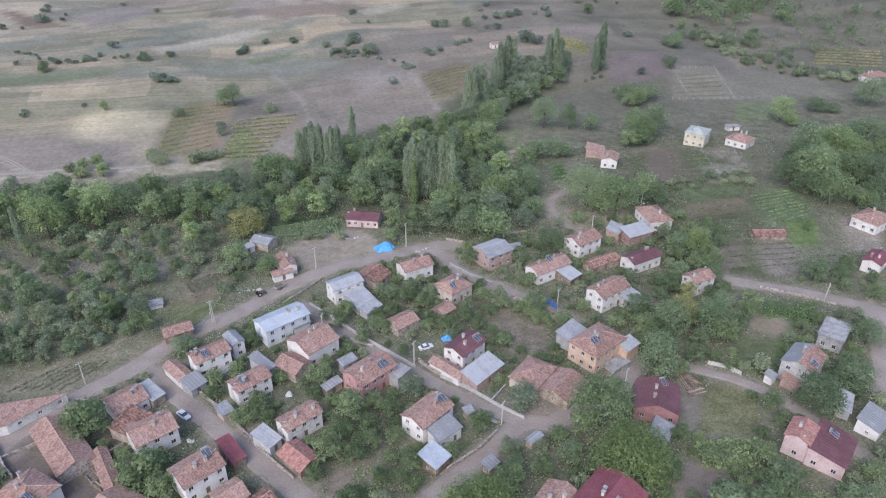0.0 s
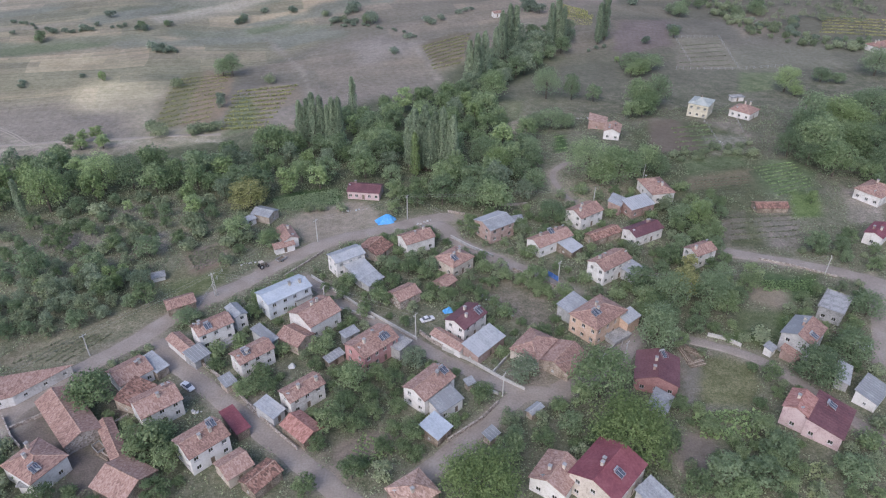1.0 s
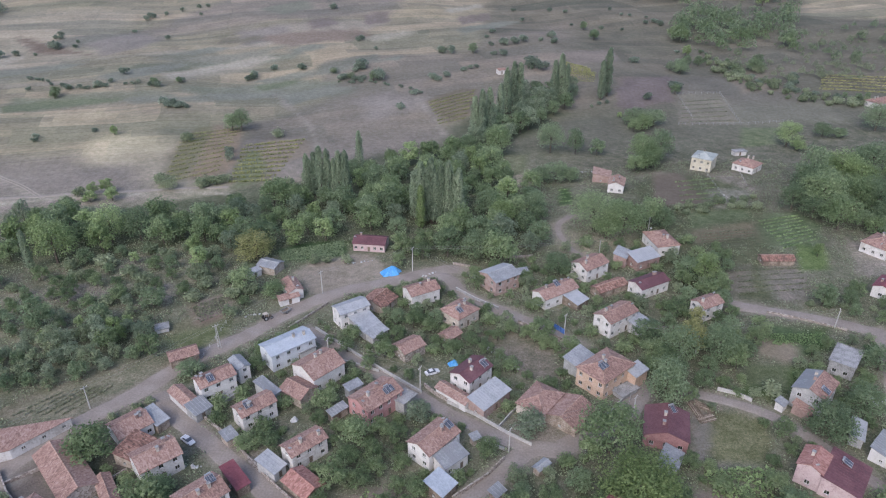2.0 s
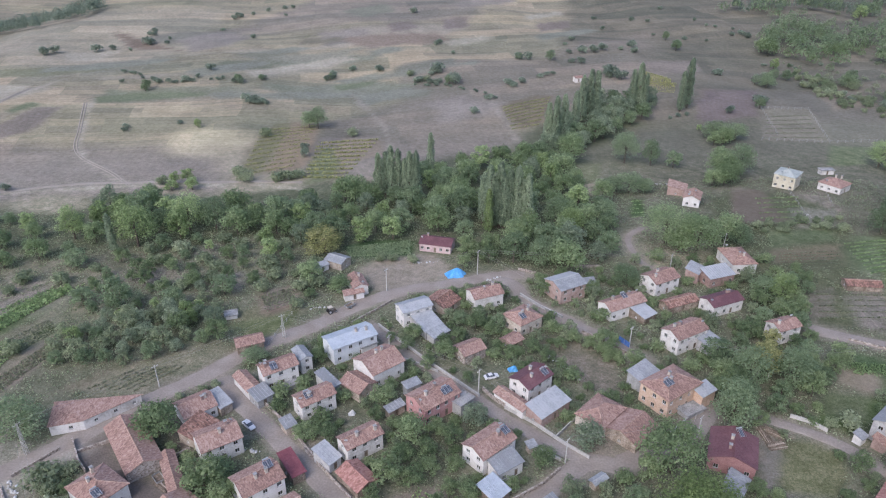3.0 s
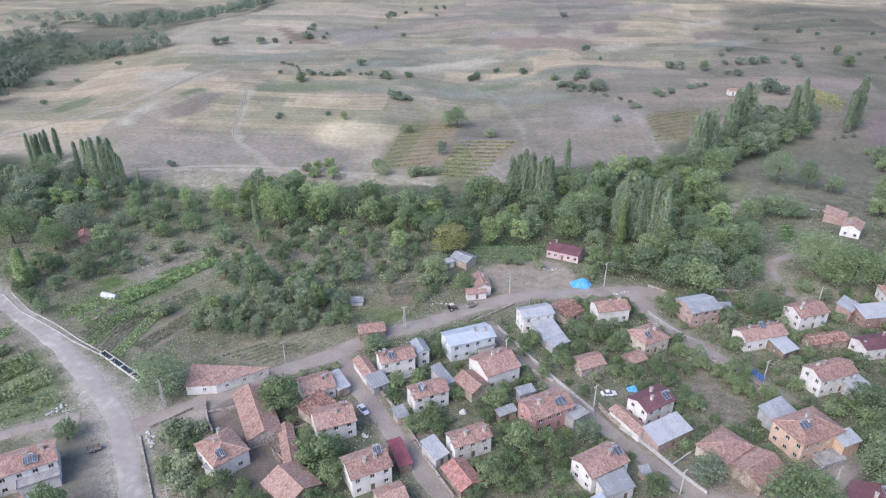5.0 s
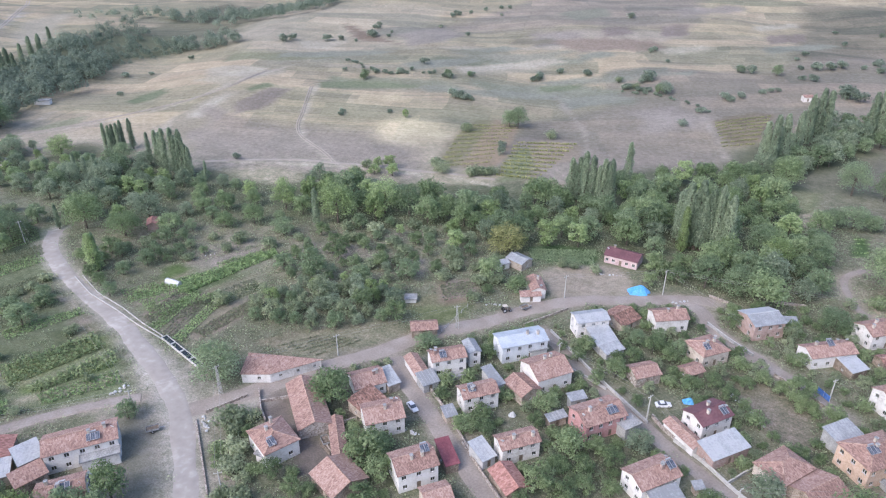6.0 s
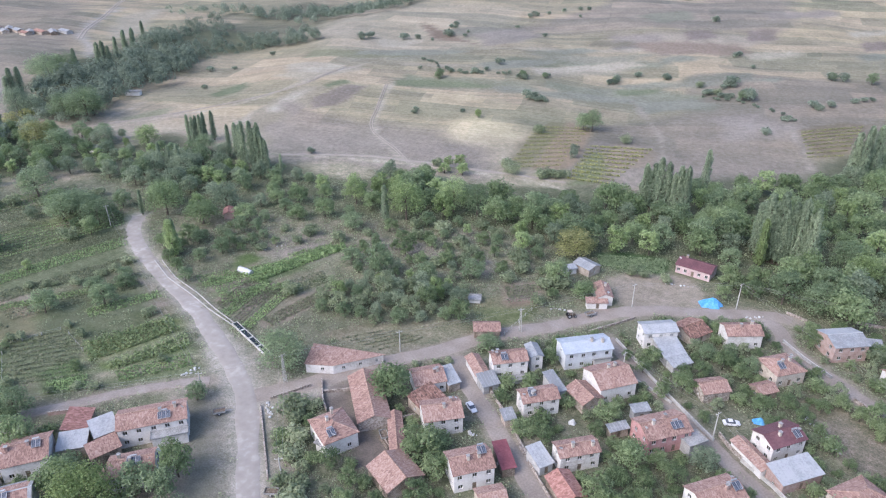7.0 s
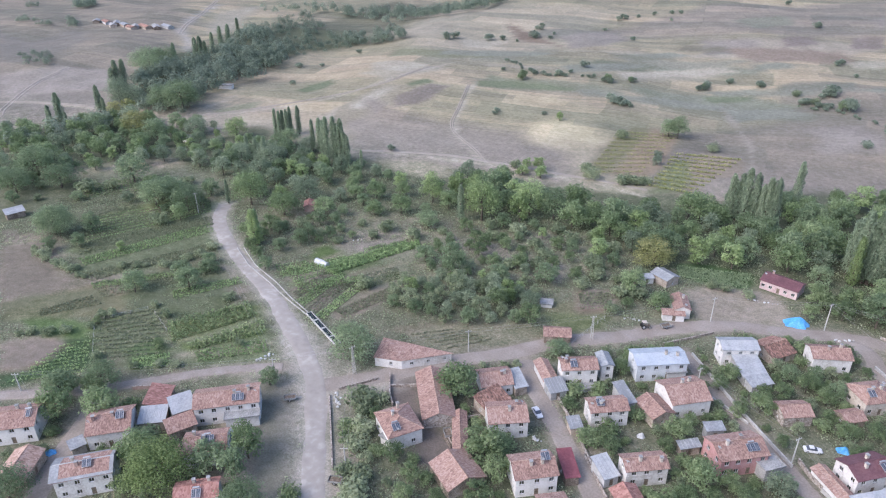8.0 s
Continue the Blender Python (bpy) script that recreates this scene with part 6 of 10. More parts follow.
# ---------------------------------------------------------------- plants
def leaf_cloud(name, centres, radii, n, size, material, rng, squash=0.85, solid=0.42):
    """Many small leaf sprays over a cluster of boughs, as one mesh."""
    c, r = np.array(centres), np.array(radii)
    area = r ** 2
    pick = rng.choice(len(c), n, p=area / area.sum())
    d = rng.normal(size=(n, 3))
    d /= np.linalg.norm(d, axis=1)[:, None]
    d[:, 2] = np.where(rng.random(n) < 0.7, np.abs(d[:, 2]), d[:, 2])
    dist = 1 - solid * rng.random(n) ** 1.5 + 0.17 * rng.normal(size=n)
    pos = c[pick] + d * (r[pick] * dist)[:, None] * np.array((1, 1, squash))
    nrm = d + 0.6 * rng.normal(size=(n, 3)) + np.array((0, 0, 0.5))
    nrm /= np.linalg.norm(nrm, axis=1)[:, None]
    ref = rng.normal(size=(n, 3))
    t = np.cross(nrm, ref)
    t /= np.linalg.norm(t, axis=1)[:, None]
    b = np.cross(nrm, t)
    s = (size * (0.6 + 0.8 * rng.random(n)))[:, None]
    v = np.stack([pos - t * s * 0.55 - b * s * 0.25, pos + t * s * 0.6 - b * s * 0.15, pos + b * s * 0.6 + nrm * s * 0.1], 1).reshape(-1, 3)
    f = np.arange(3 * n).reshape(n, 3)
    me = bpy.data.meshes.new(name)
    me.from_pydata(v.tolist(), [], f.tolist())
    me.materials.append(material)
    return me


def column_leaves(name, h, R, base, n, size, material, rng):
    """Upright leaf sprays of a slim columnar crown, in rising strands."""
    f = rng.random(n) ** 0.92
    a = rng.random(n) * 2 * math.pi
    ph = rng.random(4) * 6.28
    prof = R * np.minimum(1.0, (f + 0.05) / 0.12) ** 0.5 * np.maximum(0.01, 1 - f) ** 0.28
    lobe = 1 + 0.2 * np.sin(3 * a + ph[0] + f * 6) + 0.15 * np.sin(6 * a + ph[1] - f * 9) + 0.14 * np.sin(f * 23 + ph[2] + 2 * a)
    r = prof * lobe * (1.08 - 0.62 * rng.random(n) ** 1.3)
    z = h * (base + (1 - base) * f) + 0.25 * rng.normal(size=n)
    lean = np.stack([0.007 * h * np.sin(f * 3 + ph[3]), 0.007 * h * np.cos(f * 2.5 + ph[2]), 0 * f], 1)
    out = np.stack([np.cos(a), np.sin(a), 0 * a], 1)
    pos = out * r[:, None] + lean + np.stack([0 * z, 0 * z, z], 1)
    nrm = out + 0.45 * rng.normal(size=(n, 3)) + np.array((0, 0, 0.35))
    nrm /= np.linalg.norm(nrm, axis=1)[:, None]
    up = np.array((0, 0, 1.0)) + 0.35 * rng.normal(size=(n, 3)) + out * 0.25
    b = np.cross(nrm, up)
    b /= np.linalg.norm(b, axis=1)[:, None]
    t = np.cross(b, nrm)
    s = (size * (0.6 + 0.8 * rng.random(n)))[:, None]
    v = np.stack([pos - t * s * 0.6 - b * s * 0.32, pos - t * s * 0.5 + b * s * 0.34, pos + t * s * 0.95], 1).reshape(-1, 3)
    me = bpy.data.meshes.new(name)
    me.from_pydata(v.tolist(), [], np.arange(3 * n).reshape(n, 3).tolist())
    me.materials.append(material)
    return me


def trunk_mesh(h, r, boughs, rng):
    bm = bmesh.new()
    tube(bm, (0, 0, -0.3), (0.1 * r, 0, h * 0.5), r, r * 0.7, 5)
    tube(bm, (0.1 * r, 0, h * 0.5), (0, 0.1 * r, h), r * 0.7, r * 0.3, 4)
    for b in boughs:
        z = h * (0.45 + 0.5 * rng.random())
        tube(bm, (0.05, 0, z), Vector(b) * 0.85 + Vector((0, 0, z)) * 0.15, r * 0.4, r * 0.1, 3)
    me = bpy.data.meshes.new("trunk")
    bm.to_mesh(me)
    bm.free()
    me.materials.append(M["bark"])
    return me


KINDS = {
    # kind: leaf material, height, crown radius, leaf sprays, spray size, boughs, crown base share, words
    "walnut": ("leaf_mid", 9, 4.6, 1800, 0.52, 15, 0.22, "broad green walnut tree with a full rounded crown"),
    "bigwalnut": ("leaf_walnut", 13, 8.2, 8500, 0.44, 34, 0.14, "large spreading walnut tree with bright green leaves"),
    "elm": ("leaf_dark", 8, 3.5, 1450, 0.45, 12, 0.15, "dark green broadleaf tree with an uneven crown"),
    "willow": ("leaf_grey", 9, 3.9, 1600, 0.48, 14, 0.12, "grey-green willow tree with loose foliage"),
    "fruit": ("leaf_garden", 5, 2.5, 1350, 0.31, 9, 0.2, "small orchard fruit tree with green leaves"),
    "light": ("leaf_light", 7, 2.6, 1250, 0.4, 11, 0.15, "yellow-green young broadleaf tree"),
    "gold": ("leaf_gold", 7, 2.2, 1100, 0.39, 11, 0.12, "tree with leaves turning autumn yellow"),
    "shrub": ("leaf_bush", 3, 2.1, 520, 0.38, 7, 0.0, "dusty green shrub on dry ground"),
    "poplar": ("leaf_poplar", 20, 1.95, 2700, 0.48, 32, 0.08, "tall slender poplar tree"),
    "lightpoplar": ("leaf_light", 17, 1.6, 1900, 0.48, 26, 0.08, "tall slender pale green poplar tree"),
    "plum": ("leaf_bush", 4.5, 2.2, 850, 0.33, 8, 0.1, "small grey-green plum tree in a garden"),
    "hazel": ("leaf_garden", 3, 2.0, 620, 0.31, 7, 0.0, "low leafy hazel bush in a garden"),
    "mulberry": ("leaf_garden", 6, 2.8, 1150, 0.38, 10, 0.15, "dark green mulberry tree in a yard"),
    "bush": ("leaf_far", 3.5, 2.4, 420, 0.46, 6, 0.0, "dark rounded bush on the dry hillside"),
    "pine": ("leaf_grey", 10, 2.6, 900, 0.45, 12, 0.06, "blue-grey conifer with a pointed crown"),
}
NAMES = {"walnut": "walnut_tree", "bigwalnut": "walnut_tree", "elm": "broadleaf_tree", "willow": "willow_tree", "fruit": "fruit_tree", "light": "young_tree",
         "gold": "autumn_tree", "shrub": "shrub", "poplar": "poplar_tree", "lightpoplar": "poplar_tree", "pine": "conifer", "bush": "bush", "plum": "plum_tree", "hazel": "hazel_bush", "mulberry": "mulberry_tree"}
TREE_MODELS = {}
TREE_SPOTS = []
TREE_COUNT = {}


def tree_parts(kind, v, grow=1.0):
    key = (kind, v, grow)
    if key in TREE_MODELS:
        return TREE_MODELS[key]
    lm, h, R, n, size, nb, base, words = KINDS[kind]
    n, size, nb = int(n * grow ** 1.5), size / grow, int(nb * grow)
    rng = np.random.default_rng(sum(map(ord, kind)) * 10 + v)
    cs, rs = [], []
    for i in range(nb):
        f = (i + 0.5) / nb
        a = i * 2.4 + rng.random() * 0.9
        if kind in ("poplar", "lightpoplar"):
            rr = R * math.sin(math.pi * min(1.0, f * 0.86 + 0.12)) ** 0.7
            cs.append((0.5 * rr * math.cos(a), 0.5 * rr * math.sin(a), h * (base + (1 - base) * f * 0.9)))
            rs.append(rr * 0.5 + 0.2)
        elif kind == "pine":
            rr = R * (1 - f) + 0.3
            cs.append((0.35 * rr * math.cos(a), 0.35 * rr * math.sin(a), h * (base + 0.92 * f)))
            rs.append(rr * 0.75)
        elif kind in ("shrub", "bush", "hazel"):
            cs.append((R * 0.55 * math.cos(a) * rng.random() ** 0.4, R * 0.55 * math.sin(a) * rng.random() ** 0.4, h * (0.25 + 0.35 * rng.random())))
            rs.append(R * (0.42 + 0.2 * rng.random()))
        else:
            zf = base + 0.15 + (0.82 - base) * f
            ring = R * 0.68 * math.sqrt(max(0.05, 1 - ((zf - 0.5) / 0.52) ** 2)) * (0.75 + 0.4 * rng.random())
            cs.append((ring * math.cos(a), ring * math.sin(a), h * zf * 0.92))
            rs.append(R * (0.33 + 0.2 * rng.random()))
    squash = 2.6 if kind in ("poplar", "lightpoplar") else 0.82
    if 'poplar' in kind:
        leaves = column_leaves('crown', h, R, base, n, size, M[lm], rng)
    else:
        leaves = leaf_cloud("crown", cs, rs, n, size, M[lm], rng, squash)
    tr = trunk_mesh(h * (0.92 if "poplar" in kind or kind == "pine" else 0.62), 0.03 * h if kind not in ("shrub", "bush", "hazel") else 0.06, [cs[i] for i in range(1, nb, 3)], rng)
    TREE_MODELS[key] = (tr, leaves)
    return TREE_MODELS[key]


def tree(kind, x, y, height, radius=0.0, variants=4):
    for fx, fy, a, L, W in FOOTPRINTS:
        dx, dy = x - fx, y - fy
        if abs(dx * math.cos(a) + dy * math.sin(a)) < L / 2 + 0.9 and abs(-dx * math.sin(a) + dy * math.cos(a)) < W / 2 + 0.9:
            return
    k = TREE_COUNT[kind] = TREE_COUNT.get(kind, 0) + 1
    rng = random.Random(k * 977 + len(kind))
    if kind == "bigwalnut":
        variants = 2
    s = height / KINDS[kind][1]
    grow = 1.0 if radius < 1.35 * KINDS[kind][2] else 1.6 if radius < 2.1 * KINDS[kind][2] else 2.2
    tr, leaves = tree_parts(kind, rng.randrange(variants if grow == 1.0 else 3), grow)
    ob = tagged(new(NAMES[kind]), KINDS[kind][7], "shrub" if kind in ("shrub", "bush", "hazel") else "tree", "village trees")
    wide = radius / KINDS[kind][2] if radius else s * rng.uniform(0.88, 1.14)
    lean = 0.8 if 'poplar' in kind else 3
    ob.matrix_world = pose(x, y, ground_z(x, y) - 0.1, rng.uniform(-lean, lean), rng.uniform(-lean, lean), rng.uniform(0, 360)) @ Matrix.Diagonal((wide, wide, s, 1))
    for nm, me in (("trunk", tr), ("crown", leaves)):
        o = new(nm, me)
        o.parent = ob
    TREE_SPOTS.append((x, y))


def keep_clear(x, y, r):
    FOOTPRINTS.append((x, y, 0.8, 2 * r, 2 * r))


def clear_of_all(x, y, gap, margin):
    for fx, fy, a, L, W in FOOTPRINTS:
        dx, dy = x - fx, y - fy
        if abs(dx) + abs(dy) > 30:
            continue
        u, v = dx * math.cos(a) + dy * math.sin(a), -dx * math.sin(a) + dy * math.cos(a)
        if abs(u) < L / 2 + margin and abs(v) < W / 2 + margin:
            return False
    for tx, ty in TREE_SPOTS:
        if (tx - x) ** 2 + (ty - y) ** 2 < gap * gap:
            return False
    return True


def grove(mix, spacing, h0, h1, outline):
    """Trees at uneven distances inside an outline, clear of roads, plots and buildings."""
    rng = random.Random(len(TREE_SPOTS) * 13 + 7)
    xs, ys = [p[0] for p in outline], [p[1] for p in outline]
    names, weights = list(mix), list(mix.values())
    tries = int((max(xs) - min(xs)) * (max(ys) - min(ys)) / spacing ** 2 * 4.5)
    X, Y = np.array([(rng.uniform(min(xs), max(xs)), rng.uniform(min(ys), max(ys))) for _ in range(max(1, min(tries, 9000)))]).T
    ok = outside(outline, X, Y) < 0
    for _, soft, pts in PATCHES:
        if soft <= 2 and max(p[0] for p in pts) > min(xs) and min(p[0] for p in pts) < max(xs) and max(p[1] for p in pts) > min(ys) and min(p[1] for p in pts) < max(ys):
            ok &= outside(pts, X, Y) > 0
    for name, width, pts in ROADS:
        ok &= to_line(pts, X, Y) > width / 2 + 1.6
    for x, y in zip(X[ok].tolist(), Y[ok].tolist()):
        if clear_of_all(x, y, spacing * rng.uniform(0.75, 1.15), 1.6):
            kind = rng.choices(names, weights)[0]
            if TREE_COUNT.get(kind, 0) < 298:
                tree(kind, x, y, rng.uniform(h0, h1))


def hedge(kind, spacing, h0, h1, line):
    """Bushes at uneven distances along a field edge."""
    rng = random.Random(int(abs(line[0][0]) * 7 + abs(line[0][1])))
    for p in smooth_line(line, spacing):
        if rng.random() < 0.82 and TREE_COUNT.get(kind, 0) < 298:
            tree(kind, p.x + rng.uniform(-1, 1) * spacing * 0.3, p.y + rng.uniform(-1, 1) * spacing * 0.3, rng.uniform(h0, h1))


def merged_leaves(name, label, category, spots, material, per, spread, size, tall, seed):
    """Uncountable low growth, as one object."""
    rng = np.random.default_rng(seed)
    S = np.repeat(np.array(spots, float), per, 0)
    n = len(S)
    pos = S + rng.normal(size=(n, 3)) * np.array((spread, spread, 0)) + np.array((0, 0, 1)) * (rng.random((n, 1)) ** 1.3 * tall)
    nrm = rng.normal(size=(n, 3)) * 0.6 + np.array((0, 0, 0.8))
    nrm /= np.linalg.norm(nrm, axis=1)[:, None]
    t = np.cross(nrm, rng.normal(size=(n, 3)))
    t /= np.linalg.norm(t, axis=1)[:, None]
    b = np.cross(nrm, t)
    s = (size * (0.6 + 0.8 * rng.random(n)))[:, None]
    v = np.stack([pos - t * s * 0.55 - b * s * 0.25, pos + t * s * 0.6 - b * s * 0.15, pos + b * s * 0.6 + nrm * s * 0.12], 1).reshape(-1, 3)
    me = bpy.data.meshes.new(name)
    me.from_pydata(v.tolist(), [], np.arange(3 * n).reshape(n, 3).tolist())
    me.materials.append(material)
    return tagged(new(name, me), label, category, kind="stuff")


def far_wood(spacing, h0, h1, outline, material, seed):
    """Distant woodland whose trees cannot be counted, as one object of many small sprays."""
    rng = random.Random(seed)
    xs, ys = [p[0] for p in outline], [p[1] for p in outline]
    area = (max(xs) - min(xs)) * (max(ys) - min(ys))
    n = min(1200, int(area / spacing ** 2))
    X = np.array([rng.uniform(min(xs), max(xs)) for _ in range(n)])
    Y = np.array([rng.uniform(min(ys), max(ys)) for _ in range(n)])
    keep = outside(outline, X, Y) < 0
    V, count = [], 0
    g = np.random.default_rng(seed)
    for x, y in zip(X[keep], Y[keep]):
        h = rng.uniform(h0, h1)
        z = ground_z(x, y)
        m = 250
        d = g.normal(size=(m, 3))
        d /= np.linalg.norm(d, axis=1)[:, None]
        d[:, 2] = np.abs(d[:, 2]) * 1.4 - 0.25
        lump = 1 + 0.25 * np.sin(d[:, :1] * 5 + x) + 0.2 * np.sin(d[:, 1:2] * 6 + y)
        pos = np.array((x, y, z + h * 0.45)) + d * lump * np.array((h * 0.42, h * 0.42, h * 0.42))
        nr = d + 0.35 * g.normal(size=(m, 3)) + np.array((0, 0, 0.6))
        nr /= np.linalg.norm(nr, axis=1)[:, None]
        t = np.cross(nr, g.normal(size=(m, 3)))
        t /= np.linalg.norm(t, axis=1)[:, None]
        b = np.cross(nr, t)
        s = 0.74 * h / 9
        V.append(np.stack([pos - t * s * 0.6 - b * s * 0.3, pos + t * s * 0.6 - b * s * 0.2, pos + b * s * 0.7], 1).reshape(-1, 3))
    if not V:
        return
    V = np.concatenate(V)
    me = bpy.data.meshes.new("woodland")
    me.from_pydata(V.tolist(), [], np.arange(len(V)).reshape(-1, 3).tolist())
    me.materials.append(material)
    tagged(new("woodland", me), "distant dark green woodland along the valley", "woodland", kind="stuff")


def crop_field(corners, rows, material, tall, label, gap=0.5, name="crop_rows"):
    """Planted rows between the sides a-b and d-c of a four-cornered plot."""
    a, b, c, d = [Vector((*p, 0)) for p in corners]
    rng = random.Random(int(abs(a.x * 3 + a.y)))
    spots = []
    for i in range(rows):
        f = (i + 0.5) / rows
        p, q = a.lerp(d, f), b.lerp(c, f)
        n = max(3, int((q - p).length / gap))
        for k in range(n):
            if rng.random() < 0.9:
                s = p.lerp(q, (k + rng.random()) / n)
                spots.append((s.x, s.y, ground_z(s.x, s.y) + 0.05))
    merged_leaves(name, label, "crops", spots, material, 6 if gap > 0.6 else 4, 0.2 if gap > 0.6 else 0.15, 0.5 if tall < 1 else 0.72, tall, rows)


# ---------------------------------------------------------------- trees
keep_clear(-4.8, 155.5, 4.0)
keep_clear(-64.7, 128.4, 3.5)
keep_clear(-122.3, 76.0, 4.0)
keep_clear(-141.4, 75.7, 4.0)
keep_clear(-120.6, 94.4, 3.0)
keep_clear(-20.7, 212.4, 4.5)
keep_clear(-57.7, 182.9, 4.0)
keep_clear(-52.6, 186.8, 3.5)
keep_clear(-169.2, 153.5, 5.0)
keep_clear(-39.7, 135.8, 2.5)
keep_clear(-43.9, 206.5, 6.0)
keep_clear(-52.4, 190.2, 4.0)
keep_clear(122.8, 314.9, 5.0)
keep_clear(141.9, 308.4, 5.0)
keep_clear(75.8, 280.2, 8.0)
keep_clear(70.9, 266.5, 8.0)
keep_clear(-29.9, 227.4, 7.0)
tree('poplar', -64.0, 288.6, 18.9)
tree('poplar', -59.6, 285.0, 20.8)
tree('poplar', -56.0, 281.4, 24.6)
tree('poplar', -52.7, 279.9, 23.6)
tree('poplar', -48.2, 279.8, 22.7)
tree('poplar', -44.4, 277.6, 23.6)
tree('poplar', -44.1, 318.3, 19.8)
tree('poplar', -14.3, 257.8, 20.9)
tree('poplar', -11.1, 253.8, 26.4)
tree('poplar', -7.2, 253.7, 27.5)
tree('poplar', -3.5, 254.8, 24.2)
tree('poplar', -0.3, 253.6, 26.4)
tree('poplar', 3.8, 251.9, 24.2)
tree('poplar', 13.6, 359.2, 24.2)
tree('poplar', 17.2, 357.0, 28.6)
tree('poplar', 22.0, 363.5, 27.5)
tree('poplar', 28.2, 379.4, 24.2)
tree('poplar', 33.2, 396.1, 27.5)
tree('poplar', 37.5, 400.8, 29.7)
tree('poplar', 41.4, 403.8, 28.6)
tree('poplar', 63.5, 416.5, 26.4)
tree('poplar', 67.9, 418.6, 29.7)
tree('poplar', 71.1, 416.7, 24.2)
tree('poplar', 94.0, 425.0, 24.2)
tree('poplar', 98.8, 431.9, 29.7)
tree('poplar', -270.3, 246.6, 16.5)
tree('poplar', -263.9, 245.4, 18.7)
tree('poplar', -254.0, 241.1, 22.0)
tree('poplar', -247.8, 239.9, 23.1)
tree('poplar', -241.6, 238.8, 23.1)
tree('poplar', -237.6, 239.6, 15.4)
tree('poplar', -305.2, 251.4, 15.4)
tree('poplar', -300.2, 252.4, 15.4)
tree('poplar', -298.1, 256.1, 16.5)
tree('poplar', -295.7, 260.0, 16.5)
tree('poplar', -241.7, 168.9, 11.0)
tree('poplar', -200.6, 151.1, 14.3)
tree('poplar', -150.1, 214.6, 15.4)
tree('lightpoplar', -11.4, 248.3, 18.7)
tree('bigwalnut', 7.7, 95.0, 11.5)
tree('walnut', -85.3, 122.2, 9.9)
tree('walnut', -163.8, 53.9, 8.8)
tree('walnut', -153.7, 61.2, 8.8)
tree('fruit', -135.8, 66.6, 6.6)
tree('fruit', -90.2, 106.6, 4.4)
tree('mulberry', -66.5, 106.8, 9)
tree('fruit', -26.9, 177.3, 6.6)
tree('elm', 52.5, 212.5, 6.6)
tree('gold', 75.8, 177.7, 8.8)
tree('fruit', -18.7, 162.8, 6.1)
tree('fruit', -31.3, 152.4, 6.6)
tree('fruit', -31.9, 140.6, 6.6)
tree('fruit', -39.0, 138.4, 6.1)
tree('willow', -7.8, 136.3, 6.6)
tree('fruit', 9.2, 123.2, 6.1)
tree('gold', 11.8, 113.0, 5.0)
tree('pine', 209.2, 309.2, 12.1)
tree('walnut', 110.8, 379.4, 8.8)
tree('light', -180.4, 356.2, 5.5)
tree('bush', -189.5, 435.2, 4.4)
tree('elm', -186.9, 435.7, 5.5)
tree('elm', -240.9, 413.4, 5.5)
tree('elm', -175.6, 446.0, 4.4)
tree('elm', -50.7, 460.1, 6.6)
tree('elm', -135.1, 470.5, 4.4)
tree('elm', 17.5, 531.8, 7.7)
tree('elm', -5.8, 533.6, 5.5)
tree('elm', 115.9, 572.8, 8.8)
tree('elm', 175.7, 518.8, 7.7)
tree('bush', -113.2, 336.7, 4.4)
tree('bush', -219.2, 349.6, 3.3)
tree('bush', -192.5, 359.8, 2.8)
tree('shrub', -115.7, 295.8, 5.5)
tree('shrub', -108.8, 299.1, 5.5)
tree('shrub', -136.1, 301.9, 5.5)
tree('bush', -234.1, 269.0, 4.4)
tree('bush', -218.1, 345.2, 3.3)
tree('elm', -241.5, 416.8, 6.6)
tree('elm', -188.4, 437.3, 5.5)
tree('bush', -382.2, 333.9, 4.4)
tree('bush', -104.8, 491.2, 4.4)
tree('light', -155.8, 289.1, 7.7)
tree('light', -160.8, 286.0, 6.6)
tree('shrub', -167.2, 285.9, 5.5)
tree('light', -94.2, 225.5, 8.8)
tree('light', -157.9, 236.5, 12.1)
tree('light', -15.2, 214.1, 5.5)
tree('light', -237.2, 115.7, 4.4)
tree('fruit', 90.6, 197.4, 6.6)
tree('light', 135.7, 225.2, 5.5)
tree('fruit', -17.5, 225.1, 8.8)
tree('fruit', -9.2, 229.6, 8.8)
tree('walnut', -277.4, 154.8, 8.8)
tree('walnut', -243.2, 145.8, 7.7)
tree('elm', -262.4, 118.6, 8.8)
tree('bush', -215.8, 458.8, 5.5)
tree('bush', -217.4, 440.7, 3.3)
tree('bush', -404.5, 384.9, 3.3)
tree('bush', -420.3, 375.6, 5.5)
tree('bush', -410.0, 433.1, 4.4)
tree('bush', -309.5, 563.9, 4.4)
tree('bush', -297.0, 527.7, 7.7)
tree('bush', -328.6, 506.8, 6.6)
tree('bush', -318.6, 513.2, 5.5)
tree('bush', -304.5, 512.8, 3.3)
tree('bush', -263.7, 635.3, 6.6)
tree('bush', -265.7, 627.3, 5.5)
tree('bush', -255.1, 647.3, 4.4)
tree('bush', -246.1, 662.8, 4.4)
tree('bush', -234.3, 674.4, 4.4)
tree('bush', -225.8, 675.8, 4.4)
tree('bush', -221.7, 640.8, 3.3)
tree('bush', -225.1, 564.8, 4.4)
tree('bush', -107.2, 668.6, 6.6)
tree('bush', -152.9, 765.3, 5.5)
tree('bush', -69.8, 565.1, 4.4)
tree('bush', -56.1, 536.6, 3.3)
tree('bush', -48.5, 464.3, 7.7)
tree('bush', -61.9, 486.0, 7.7)
tree('bush', -72.0, 467.5, 5.5)
tree('bush', -58.9, 463.9, 4.4)
